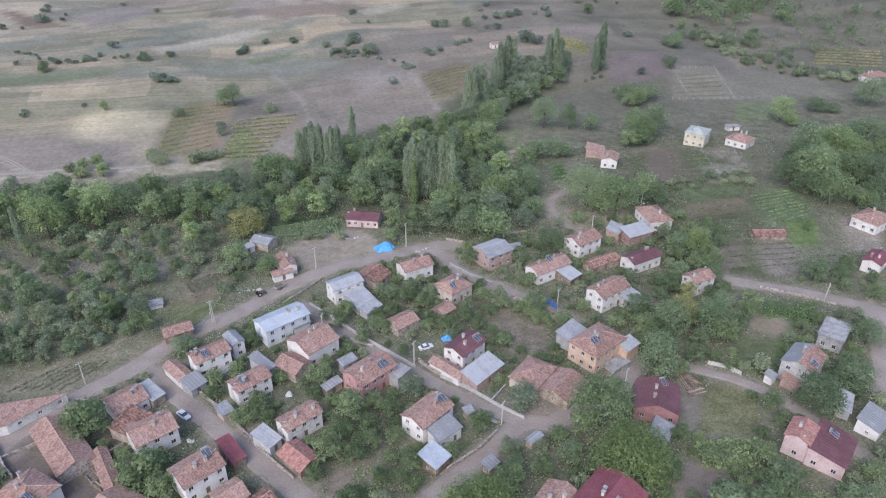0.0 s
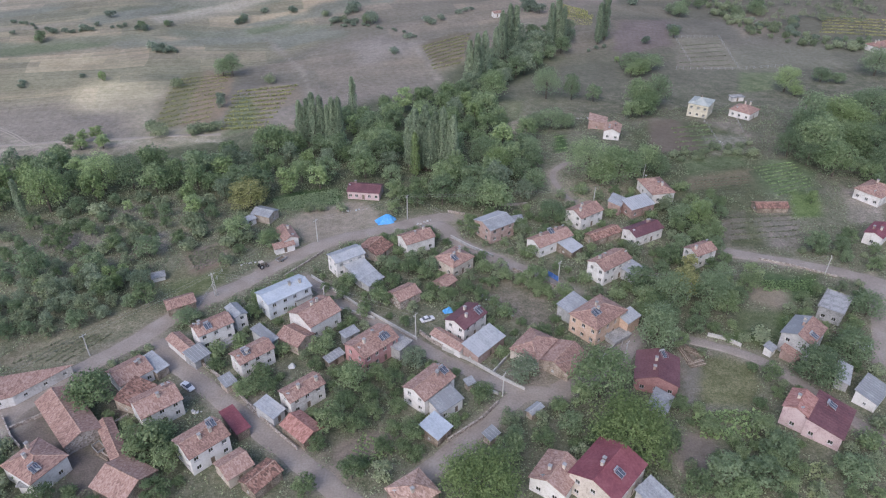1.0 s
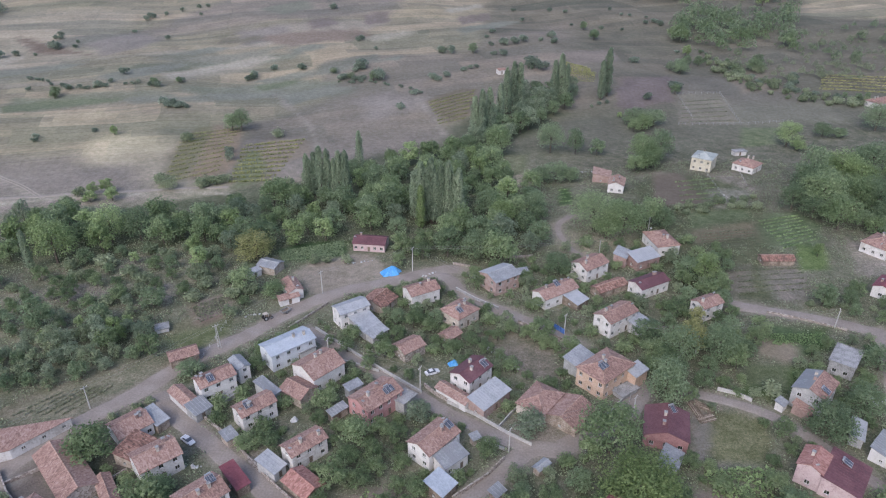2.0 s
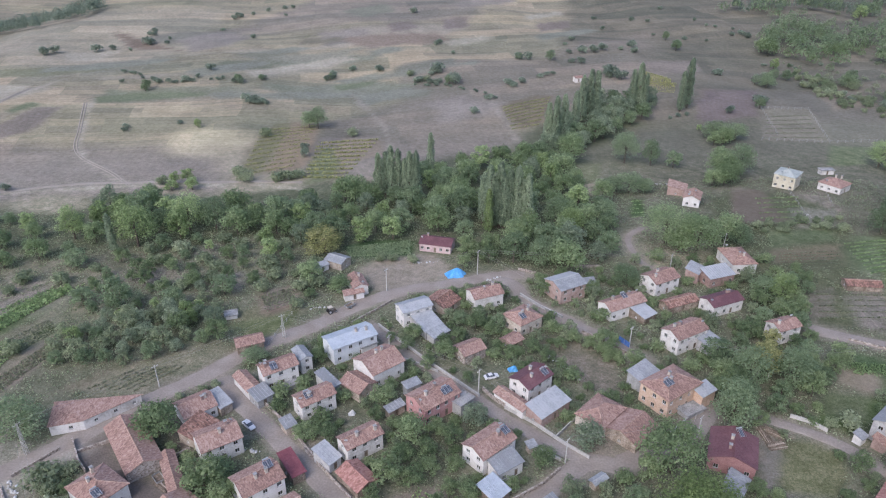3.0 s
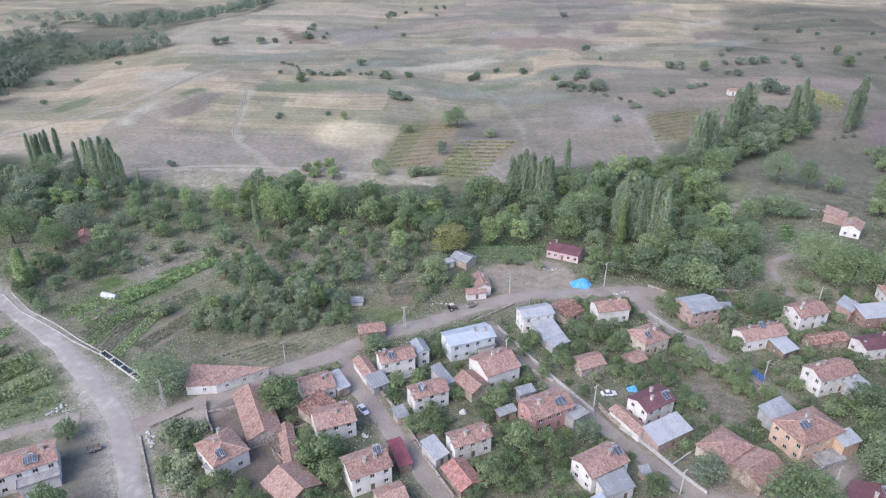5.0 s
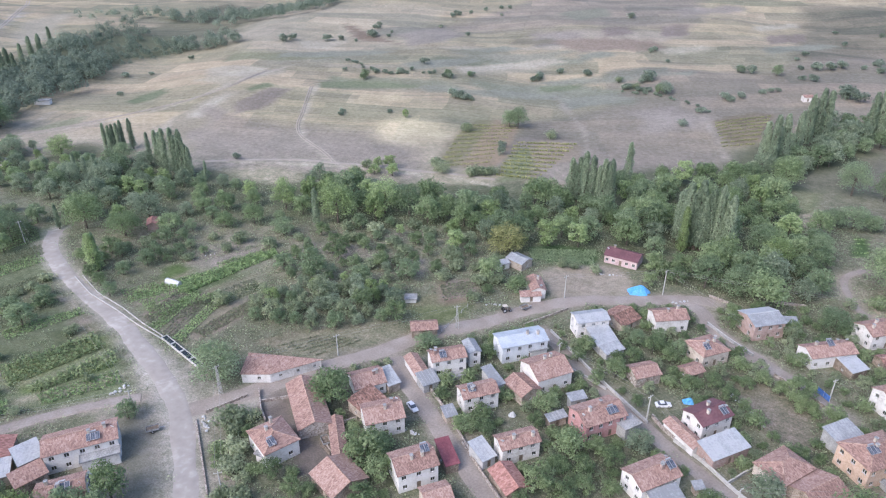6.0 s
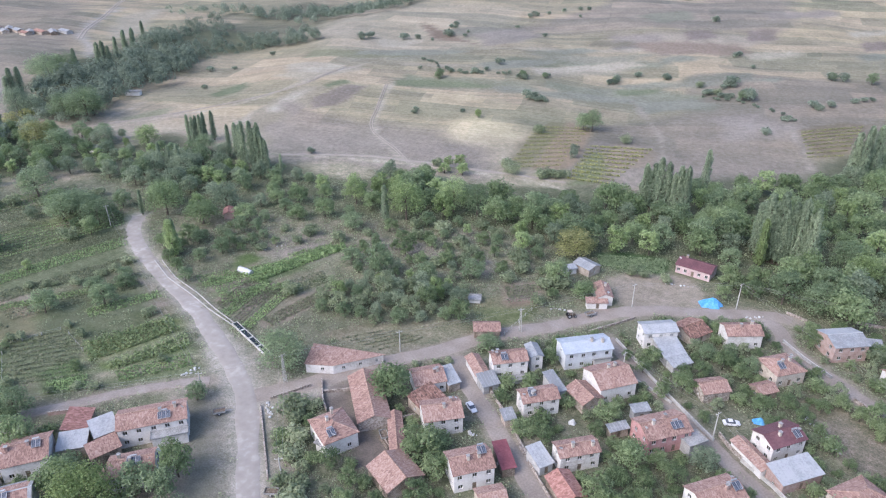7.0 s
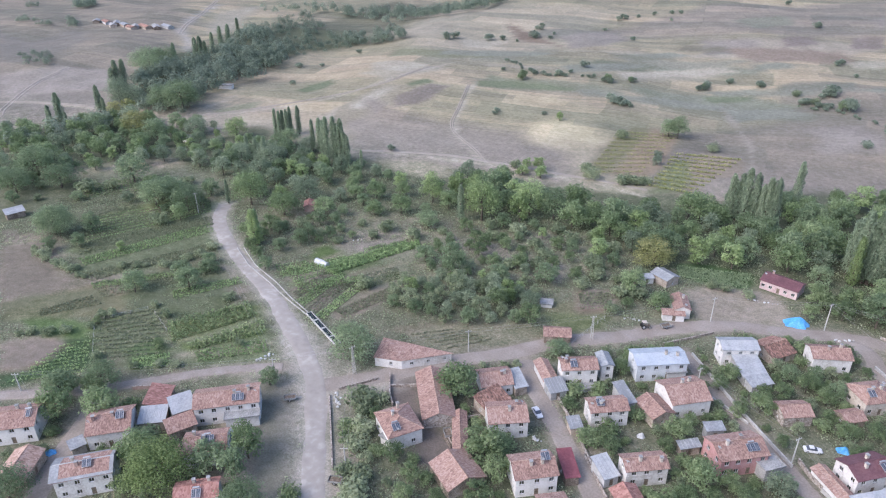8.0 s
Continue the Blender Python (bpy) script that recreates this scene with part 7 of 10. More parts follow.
tree('bush', -124.4, 490.0, 3.3)
tree('bush', -134.8, 476.4, 5.5)
tree('bush', -137.4, 467.3, 3.3)
tree('bush', -175.7, 449.8, 4.4)
tree('bush', -186.0, 434.7, 5.5)
tree('bush', -200.3, 440.5, 3.3)
tree('bush', -221.4, 431.9, 5.5)
tree('bush', -239.4, 428.3, 4.4)
tree('bush', -263.9, 426.8, 3.3)
tree('bush', -286.2, 542.1, 3.3)
tree('bush', -261.5, 588.9, 3.3)
tree('bush', -352.1, 490.4, 6.6)
tree('bush', -353.6, 480.3, 7.7)
tree('bush', -167.8, 401.9, 4.4)
tree('bush', -162.4, 402.3, 4.4)
tree('bush', -157.5, 403.7, 3.3)
tree('bush', -308.9, 553.7, 4.4)
tree('bush', -305.0, 553.6, 4.4)
tree('bush', -282.2, 529.5, 3.3)
tree('bush', -72.4, 560.0, 4.4)
tree('bush', -103.8, 488.6, 5.5)
tree('bush', -124.1, 490.8, 4.4)
tree('bush', -133.2, 470.8, 5.5)
tree('bush', -136.7, 466.4, 4.4)
tree('bush', -61.8, 483.2, 5.5)
tree('bush', -65.3, 479.5, 4.4)
tree('bush', -73.2, 465.2, 4.4)
tree('bush', -63.5, 463.4, 4.4)
tree('bush', -171.3, 407.3, 5.5)
tree('bush', -166.0, 406.4, 5.5)
tree('bush', -160.8, 405.5, 4.4)
tree('bush', -5.8, 533.6, 6.6)
tree('bush', 0.6, 533.5, 6.6)
tree('bush', -29.5, 401.4, 4.4)
tree('bush', -10.7, 460.9, 5.5)
tree('bush', -22.3, 427.6, 4.4)
tree('bush', 35.0, 584.3, 4.4)
tree('bush', 29.8, 570.5, 3.3)
tree('bush', 50.6, 550.1, 6.6)
tree('bush', 41.8, 548.4, 6.6)
tree('bush', 57.6, 555.4, 6.6)
tree('bush', 81.8, 572.4, 6.6)
tree('bush', 81.5, 553.1, 5.5)
tree('bush', 40.1, 521.6, 5.5)
tree('bush', 57.0, 483.9, 9.9)
tree('bush', 64.0, 477.1, 7.7)
tree('bush', 134.5, 514.0, 5.5)
tree('bush', 148.0, 451.0, 6.6)
tree('bush', 123.7, 427.1, 5.5)
tree('elm', 166.2, 500.3, 9.9)
tree('elm', 183.5, 516.8, 7.7)
tree('walnut', 108.6, 376.9, 9)
tree('walnut', 103.4, 375.0, 8)
tree('walnut', 95.2, 315.9, 10)
tree('walnut', 89.0, 312.8, 9)
tree('elm', 24.4, 285.7, 8)
tree('elm', 34.4, 272.0, 9)
tree('elm', 27.8, 265.9, 8)
tree('walnut', 68.3, 254.1, 10)
tree('light', 99.6, 395.3, 4)
tree('poplar', -258.3, 242.5, 19.0)
tree('poplar', -244.5, 238.9, 20.0)
tree('poplar', -239.0, 238.6, 17.0)
tree('poplar', -301.0, 250.7, 15.0)
tree('poplar', -297.6, 253.0, 16.0)
tree('poplar', -282.0, 212.3, 14.0)
tree('poplar', -276.3, 213.1, 13.0)
tree('poplar', -271.5, 214.6, 14.0)
tree('poplar', -227.5, 238.4, 10.0)
tree('poplar', -62.0, 287.2, 17.2)
tree('poplar', -49.9, 279.2, 19.8)
tree('poplar', -46.3, 278.4, 18.9)
tree('poplar', -8.8, 253.7, 22.0)
tree('poplar', -5.4, 253.7, 22.0)
tree('poplar', 1.5, 253.6, 21.0)
tree('elm', -506.7, 308.3, 15)
tree('elm', -393.5, 255.5, 15)
tree('willow', -388.0, 212.2, 13)
tree('gold', -399.6, 218.2, 15)
tree('elm', 115.0, 614.4, 8)
tree('willow', 117.8, 579.7, 8)
tree('walnut', 181.9, 579.4, 12)
tree('walnut', 185.4, 571.9, 13)
tree('light', 180.5, 537.9, 9)
tree('willow', 165.1, 506.4, 8)
tree('willow', 157.6, 500.0, 7)
tree('elm', 224.1, 509.9, 10)
tree('light', 301.6, 702.7, 14)
tree('bush', 64.9, 648.9, 4.0)
tree('bush', 93.2, 680.0, 5.0)
tree('bush', 106.6, 670.4, 4.0)
tree('bush', 148.8, 675.6, 4.0)
tree('bush', 154.7, 651.2, 3.0)
tree('bush', 161.2, 647.7, 3.0)
tree('bush', 147.1, 610.3, 3.0)
tree('bush', 129.9, 615.7, 4.0)
tree('bush', 71.6, 558.5, 4.0)
tree('bush', 80.0, 575.3, 4.0)
tree('bush', 82.2, 557.5, 4.0)
tree('bush', 40.4, 554.1, 4.0)
tree('bush', 32.1, 549.1, 4.0)
tree('bush', 55.8, 483.4, 6.0)
tree('bush', 56.0, 499.0, 6.0)
tree('bush', 169.8, 624.2, 4.0)
tree('bush', 182.0, 619.4, 6.0)
tree('bush', 178.9, 627.8, 5.0)
tree('bush', 175.1, 642.1, 3.0)
tree('bush', 106.7, 628.5, 3.0)
tree('bush', 176.1, 545.9, 3.0)
tree('bush', 217.7, 549.4, 3.0)
tree('bush', 32.8, 524.5, 4.0)
tree('bush', 60.5, 688.4, 4.0)
tree('bush', 125.9, 727.4, 4.0)
tree('bush', 136.5, 514.5, 3.0)
tree('bush', 124.6, 432.8, 3.0)
tree('bush', 91.5, 415.9, 3.0)
tree('bush', 85.9, 411.4, 2.5)
tree('bush', 96.5, 418.4, 3.0)
tree('walnut', 24.5, 338.1, 16.7, 7.4)
tree('elm', 52.6, 343.1, 16.4, 7.5)
tree('elm', 65.4, 341.4, 13.9, 4.8)
tree('elm', 76.1, 339.1, 9.3, 4.2)
tree('elm', 105.7, 385.0, 10.4, 6.8)
tree('elm', 116.8, 384.3, 10.0, 7.0)
tree('walnut', 95.2, 326.0, 15.5, 7.4)
tree('elm', 106.4, 333.4, 15.6, 6.8)
tree('walnut', 98.2, 321.2, 11.0, 7.0)
tree('elm', 50.0, 301.6, 9.3, 6.5)
tree('elm', 41.8, 298.9, 8.3, 4.8)
tree('elm', 56.4, 300.9, 7.1, 4.1)
tree('walnut', 36.7, 287.8, 10.3, 4.9)
tree('elm', 36.1, 262.8, 10.6, 5.0)
tree('walnut', 27.9, 258.1, 10.1, 4.7)
tree('light', 21.4, 247.9, 13.2, 5.0)
tree('elm', 15.1, 257.4, 12.9, 4.9)
tree('walnut', 57.1, 246.2, 15.5, 9.9)
tree('walnut', 67.9, 242.2, 13.7, 8.5)
tree('walnut', 60.9, 240.2, 8.6, 6.0)
tree('walnut', 81.4, 252.1, 11.1, 6.0)
tree('elm', 85.0, 248.4, 9.0, 5.0)
tree('elm', 83.1, 280.8, 8.9, 6.2)
tree('elm', 9.4, 223.0, 10.4, 5.8)
tree('elm', 38.2, 212.5, 7.7, 5.4)
tree('light', 87.7, 207.3, 11.7, 4.4)
tree('elm', 82.1, 208.3, 8.8, 4.6)
tree('light', 179.0, 352.5, 14.3, 6.8)
tree('elm', 161.5, 290.3, 20.5, 7.2)
tree('walnut', 155.6, 266.1, 17.0, 9.5)
tree('light', 180.0, 299.9, 14.7, 9.1)
tree('light', 185.0, 294.1, 12.1, 8.5)
tree('elm', 200.7, 311.1, 14.8, 9.6)
tree('elm', 154.2, 279.3, 14.9, 6.4)
tree('walnut', 153.8, 247.2, 13.7, 7.5)
tree('elm', 178.3, 264.1, 15.8, 8.4)
tree('elm', 174.1, 246.6, 14.6, 6.7)
tree('walnut', 169.7, 266.0, 14.0, 6.9)
tree('elm', 143.7, 266.1, 11.8, 5.6)
tree('elm', 148.3, 257.6, 9.6, 5.8)
tree('elm', 163.2, 492.7, 8.7, 6.1)
tree('elm', 144.4, 439.7, 7.3, 3.5)
tree('elm', 220.5, 503.7, 9.2, 6.4)
tree('elm', 241.0, 379.8, 16.2, 9.5)
tree('elm', 206.0, 369.2, 8.1, 5.7)
tree('elm', 214.3, 367.1, 6.0, 4.2)
tree('light', 181.3, 344.4, 6.4, 4.0)
tree('bigwalnut', 42.6, 109.3, 11.5, 8.9)
tree('walnut', 38.7, 125.2, 14.3, 7.4)
tree('elm', 56.4, 142.4, 15.7, 5.6)
tree('elm', 65.4, 161.3, 12.9, 5.2)
tree('gold', 70.0, 166.0, 11.9, 4.0)
tree('elm', 76.9, 161.2, 13.0, 5.3)
tree('elm', 59.6, 172.0, 7.5, 4.5)
tree('fruit', 32.7, 132.0, 5.3, 3.0)
tree('willow', 20.4, 132.0, 7.0, 4.3)
tree('elm', 74.7, 106.6, 7.6, 4.1)
tree('elm', 60.8, 99.4, 7.1, 4.3)
tree('elm', 68.6, 99.0, 7.3, 4.4)
tree('elm', 89.4, 100.3, 6.3, 4.2)
tree('walnut', 80.0, 116.2, 9.4, 5.4)
tree('elm', 107.3, 139.2, 8.8, 5.3)
tree('elm', 95.0, 131.7, 9.3, 6.5)
tree('elm', 121.4, 157.9, 7.9, 4.8)
tree('light', -171.0, 223.1, 14.2, 5.0)
tree('light', -143.1, 219.7, 17.9, 7.7)
tree('light', -130.6, 237.2, 16.0, 6.5)
tree('elm', -119.8, 238.2, 14.6, 5.9)
tree('light', -150.1, 281.0, 6.5, 3.3)
tree('light', -159.3, 279.5, 5.0, 3.1)
tree('walnut', -232.1, 173.6, 14.8, 8.2)
tree('walnut', -212.5, 174.8, 10.1, 7.1)
tree('walnut', -199.1, 185.0, 8.0, 5.0)
tree('walnut', -181.8, 197.2, 6.6, 4.1)
tree('elm', -156.3, 200.8, 7.2, 4.5)
tree('willow', -216.2, 191.3, 11.6, 6.4)
tree('elm', -230.8, 241.9, 4.1, 2.5)
tree('elm', -265.7, 156.8, 10.6, 7.4)
tree('elm', -264.5, 148.5, 11.8, 7.3)
tree('elm', -249.4, 153.7, 11.1, 7.7)
tree('lightpoplar', -199.9, 149.5, 14.9, 2.7)
tree('elm', -138.9, 176.7, 6.7, 4.1)
tree('elm', -125.5, 174.8, 12.8, 4.6)
tree('elm', -110.1, 179.9, 7.1, 3.9)
tree('elm', -96.2, 189.4, 7.3, 4.4)
tree('light', -89.4, 215.7, 8.7, 3.4)
tree('gold', -70.8, 223.4, 11.0, 7.5)
tree('walnut', -69.9, 200.5, 8.3, 4.6)
tree('walnut', -58.1, 195.9, 6.1, 3.8)
tree('elm', -118.7, 117.3, 12.0, 6.9)
tree('elm', -192.8, 114.4, 7.9, 4.1)
tree('elm', -196.3, 125.5, 5.2, 3.2)
tree('gold', -369.0, 204.2, 14.8, 8.0)
tree('gold', -410.0, 214.3, 11.8, 4.9)
tree('elm', -388.0, 247.4, 20.7, 12.0)
tree('elm', -505.1, 296.4, 17.6, 12.2)
tree('willow', -435.5, 233.5, 17.6, 8.3)
tree('elm', -392.2, 191.8, 12.0, 7.4)
tree('elm', -349.5, 204.2, 12.9, 6.9)
tree('willow', -344.1, 226.1, 10.0, 7.0)
tree('willow', -276.6, 204.4, 12.6, 5.9)
tree('willow', -263.3, 211.2, 11.8, 7.3)
tree('elm', -343.0, 136.3, 14.7, 10.3)
tree('elm', -328.9, 119.4, 11.6, 8.1)
tree('elm', -319.1, 135.1, 11.4, 8.0)
tree('elm', -273.8, 109.5, 11.2, 7.8)
tree('elm', -297.4, 158.7, 13.2, 7.3)
tree('walnut', -242.8, 182.1, 9.3, 6.5)
tree('elm', -272.8, 154.6, 8.8, 5.5)
tree('elm', -262.2, 158.9, 8.3, 5.8)
tree('elm', -205.2, 101.8, 8.0, 4.2)
tree('elm', -202.7, 117.8, 5.8, 3.6)
tree('elm', -202.1, 129.3, 4.4, 2.7)
tree('elm', -271.3, 108.3, 11.1, 7.7)
tree('elm', -298.2, 131.9, 4.5, 2.8)
tree('elm', -100.2, 62.5, 8.3, 5.1)
tree('bigwalnut', -121.3, 56.3, 10.5, 7.3)
tree('walnut', -131.6, 57.8, 8.9, 4.6)
tree('walnut', -112.3, 74.0, 10.0, 4.0)
tree('elm', -165.1, 67.7, 9.0, 4.8)
tree('elm', -170.7, 58.8, 8.3, 4.4)
tree('poplar', -502.1, 339.9, 19.2, 2.5)
tree('poplar', -498.5, 342.2, 20.1, 2.6)
tree('poplar', -495.2, 344.3, 16.5, 2.2)
tree('poplar', -527.7, 374.4, 15.0, 2.0)
tree('poplar', -521.8, 379.9, 19.3, 2.5)
tree('poplar', -520.9, 387.2, 19.4, 2.5)
tree('poplar', -567.8, 433.7, 15.4, 2.0)
tree('poplar', -503.1, 320.3, 17.4, 2.3)
tree('poplar', -459.0, 246.5, 22.8, 3.0)
tree('poplar', -458.6, 251.3, 22.4, 2.9)
tree('poplar', -458.7, 243.3, 18.3, 2.4)
tree('poplar', -433.8, 217.9, 17.0, 2.2)
tree('poplar', -425.0, 216.3, 11.1, 1.4)
tree('poplar', -423.4, 181.9, 13.5, 1.8)
tree('poplar', -423.2, 187.8, 19.8, 2.6)
tree('poplar', -416.0, 187.6, 9.7, 1.3)
tree('elm', -484.0, 287.7, 16.9, 10.5)
tree('elm', -495.8, 310.1, 16.3, 8.8)
tree('elm', -402.6, 242.9, 16.1, 9.9)
tree('willow', -428.6, 239.3, 12.7, 7.9)
tree('light', -319.5, 234.7, 12.6, 6.8)
tree('elm', -285.9, 244.5, 9.4, 5.8)
tree('willow', -269.1, 241.3, 8.5, 5.3)
tree('elm', -115.5, 370.1, 12.5, 5.4)
tree('elm', -120.6, 370.3, 9.5, 4.6)
grove({'elm': 3, 'shrub': 2}, 9, 3.5, 7, [(-337, 116), (-339, 132), (-302, 150), (-290, 146), (-309, 128), (-296, 126), (-320, 108)])
grove({'elm': 3, 'willow': 2, 'walnut': 2, 'light': 1}, 8.6, 6, 10, [(-439, 160), (-414, 167), (-419, 193), (-415, 212), (-373, 227), (-325, 231), (-275, 218), (-278, 195), (-325, 179), (-342, 144), (-343, 118)])
tree('shrub', -129.9, 293.9, 7.0, 5.0)
tree('shrub', -113.4, 298.9, 5.3, 4.2)
tree('shrub', -106.0, 302.5, 4.8, 3.8)
tree('shrub', -139.3, 350.5, 6.1, 4.2)
tree('shrub', -93.5, 360.4, 5.4, 4.1)
tree('bush', -111.0, 328.1, 7.2, 3.0)
tree('shrub', -80.4, 479.8, 4.9, 3.9)
tree('bush', -46.5, 459.0, 11.2, 5.0)
tree('shrub', -67.0, 467.7, 4.9, 3.9)
tree('elm', -144.3, 33.9, 8.8, 5.4)
tree('elm', -116.1, 66.3, 8.4, 4.4)
tree('elm', -109.8, 67.3, 8.9, 3.3)
tree('elm', -136.7, 61.7, 4.4, 3.9)
tree('elm', -129.6, 95.5, 5.8, 2.9)
tree('elm', -73.4, 155.2, 3.9, 3.7)
tree('walnut', -32.8, 152.3, 6.4, 3.5)
tree('elm', -27.7, 147.4, 4.2, 3.9)
tree('elm', -44.9, 137.2, 4.6, 3.5)
tree('fruit', -49.3, 126.2, 3.6, 3.2)
tree('fruit', -44.5, 127.2, 4.1, 2.9)
tree('walnut', -65.7, 111.0, 4.2, 4.4)
grove({'elm': 1, 'plum': 4, 'willow': 3, 'light': 1, 'fruit': 1}, 4.6, 4.2, 7.2, [(-139, 158), (-129, 146), (-109, 147), (-96, 156), (-85, 165), (-92, 179), (-105, 191), (-109, 177), (-123, 182), (-131, 180), (-128, 162)])
grove({'elm': 2, 'walnut': 1, 'fruit': 1}, 6.5, 5, 9, [(150, 250), (165, 300), (205, 330), (222, 320), (185, 240), (165, 225)])
grove({'walnut': 5, 'willow': 2, 'elm': 3, 'light': 1}, 8.1, 7.6, 12.7, [(-180, 255), (-157, 264), (-121, 251), (-93, 266), (-76, 275), (-66, 299), (-44, 313), (-24, 333), (-7, 333), (14, 343), (26, 309), (29, 287), (37, 249), (37, 233), (24, 220), (9, 217), (-5, 221), (-20, 241), (-40, 237), (-56, 230), (-65, 226), (-76, 226), (-95, 235), (-124, 231), (-141, 223), (-156, 212)])
grove({'walnut': 4, 'willow': 3, 'elm': 3, 'light': 3}, 10.2, 5, 9.5, [(-303, 146), (-282, 147), (-258, 180), (-241, 206), (-214, 224), (-174, 242), (-135, 256), (-124, 256), (-108, 250), (-120, 234), (-145, 222), (-174, 201), (-201, 195), (-232, 176), (-249, 168), (-282, 139)])
grove({'shrub': 3, 'elm': 2, 'light': 1, 'fruit': 2}, 7.0, 3.2, 6.6, [(-154, 208), (-142, 224), (-95, 232), (-76, 227), (-69, 208), (-72, 197), (-88, 204), (-115, 208), (-134, 206), (-148, 197)])
grove({'shrub': 3, 'elm': 2, 'fruit': 2}, 7.6, 2.8, 6.2, [(-209, 165), (-191, 193), (-158, 189), (-145, 202), (-133, 208), (-139, 194), (-152, 182), (-167, 173), (-180, 162), (-190, 148)])
grove({'shrub': 3, 'elm': 1, 'light': 1, 'fruit': 2}, 6.8, 3, 6.2, [(-132, 206), (-108, 227), (-93, 225), (-83, 204), (-96, 208), (-111, 206), (-116, 197)])
grove({'walnut': 2, 'elm': 3, 'willow': 2, 'light': 1}, 10.5, 5, 10, [(-402, 145), (-400, 168), (-387, 211), (-346, 240), (-308, 234), (-261, 207), (-246, 197), (-253, 177), (-277, 189), (-303, 191), (-318, 185), (-315, 170), (-329, 144), (-336, 117)])
grove({'shrub': 3, 'elm': 2}, 8.8, 3.2, 6.6, [(-294, 155), (-278, 176), (-257, 173), (-225, 144), (-246, 133), (-277, 150), (-294, 146)])
grove({'elm': 2, 'walnut': 1}, 9.4, 5.4, 8.8, [(-291, 110), (-271, 118), (-251, 107), (-256, 97)])
grove({'willow': 2, 'elm': 3}, 7.3, 8.6, 13.2, [(12, 347), (14, 378), (33, 410), (52, 433), (78, 442), (75, 412), (51, 378), (32, 355)])
grove({'fruit': 2, 'plum': 2, 'shrub': 2, 'elm': 1}, 5.8, 3.2, 7, [(-141, 185), (-133, 191), (-118, 177), (-107, 189), (-98, 192), (-89, 167), (-89, 159), (-99, 155), (-110, 146), (-118, 143)])
grove({'shrub': 3, 'fruit': 2}, 5.2, 2.7, 5.5, [(-93, 203), (-70, 209), (-64, 194), (-68, 181), (-75, 187), (-88, 194)])
grove({'fruit': 2, 'shrub': 3}, 5.7, 2.7, 6.1, [(-155, 186), (-126, 213), (-100, 214), (-95, 201), (-117, 187), (-139, 179)])
grove({'shrub': 3, 'plum': 2, 'fruit': 2}, 6.6, 2.8, 5.8, [(-157, 140), (-146, 150), (-137, 164), (-137, 177), (-117, 184), (-101, 191), (-91, 178), (-89, 163), (-101, 153), (-113, 146), (-120, 143), (-138, 144)])
grove({'fruit': 2, 'elm': 1}, 5.7, 3.8, 7.2, [(-217, 152), (-206, 163), (-196, 177), (-175, 182), (-182, 164), (-189, 148), (-177, 135), (-190, 136)])
grove({'fruit': 3, 'walnut': 1}, 5.4, 4.3, 7.7, [(-27, 130), (-20, 133), (-12, 130), (-13, 121), (-16, 114), (-24, 112), (-28, 116), (-30, 123)])
grove({'fruit': 3}, 4.8, 3.2, 6.1, [(-19, 114), (-11, 120), (-6, 113), (-8, 105), (-11, 103), (-15, 108)])
grove({'fruit': 3, 'shrub': 1}, 4.8, 3.2, 5.5, [(-29, 113), (-23, 110), (-22, 102), (-27, 102), (-30, 107)])
grove({'fruit': 3}, 4.6, 3.8, 6.6, [(-1, 202), (9, 208), (11, 197), (3, 195)])
grove({'fruit': 3, 'elm': 1}, 5.2, 4.3, 7.2, [(-22, 179), (-10, 186), (-1, 179), (-7, 170), (-16, 170)])
grove({'fruit': 3}, 5.2, 3.8, 6.6, [(-4, 167), (11, 172), (14, 160), (-1, 162)])
grove({'elm': 2, 'fruit': 2}, 5.2, 5.4, 8.8, [(57, 163), (68, 172), (81, 175), (96, 179), (91, 164), (80, 154), (71, 146), (60, 144), (55, 149)])
grove({'elm': 2, 'fruit': 3}, 5.7, 4.3, 8.2, [(63, 186), (75, 186), (78, 196), (77, 211), (95, 220), (105, 224), (99, 207), (92, 196), (91, 184), (79, 176), (69, 176)])
grove({'elm': 2, 'fruit': 2}, 6.2, 4.3, 8.8, [(122, 196), (137, 200), (149, 198), (137, 176), (128, 183), (119, 186)])
grove({'shrub': 3, 'elm': 1}, 6.5, 2.7, 6, [(193, 550), (209, 514), (211, 477), (235, 445), (282, 437), (271, 417), (224, 426), (195, 453), (190, 507)])
grove({'fruit': 3, 'elm': 1}, 5.7, 4.3, 7.7, [(20, 173), (31, 179), (41, 176), (38, 167), (29, 159), (20, 167)])
grove({'fruit': 3}, 5.0, 3.2, 6.6, [(73, 115), (80, 115), (75, 101), (59, 101), (64, 105)])
grove({'fruit': 2, 'shrub': 2}, 5.2, 2.7, 5.5, [(86, 148), (93, 143), (87, 130), (79, 130)])
grove({'fruit': 2, 'elm': 1}, 5.7, 3.8, 6.6, [(11, 119), (22, 107), (32, 109), (34, 116), (23, 115), (19, 112), (15, 109), (12, 112)])
grove({'fruit': 2, 'shrub': 1}, 5.7, 3.2, 6.1, [(105, 152), (121, 147), (103, 115), (98, 116), (105, 134), (97, 138)])
grove({'shrub': 3}, 5.2, 2.2, 4.4, [(90, 268), (100, 268), (135, 280), (131, 267), (97, 259)])
grove({'fruit': 2, 'shrub': 2}, 4.8, 3.2, 6.1, [(-107, 103), (-104, 114), (-99, 108), (-97, 99), (-80, 79), (-84, 76), (-99, 93)])
grove({'fruit': 3}, 5.0, 3.2, 6.1, [(-85, 94), (-74, 95), (-66, 90), (-76, 82)])
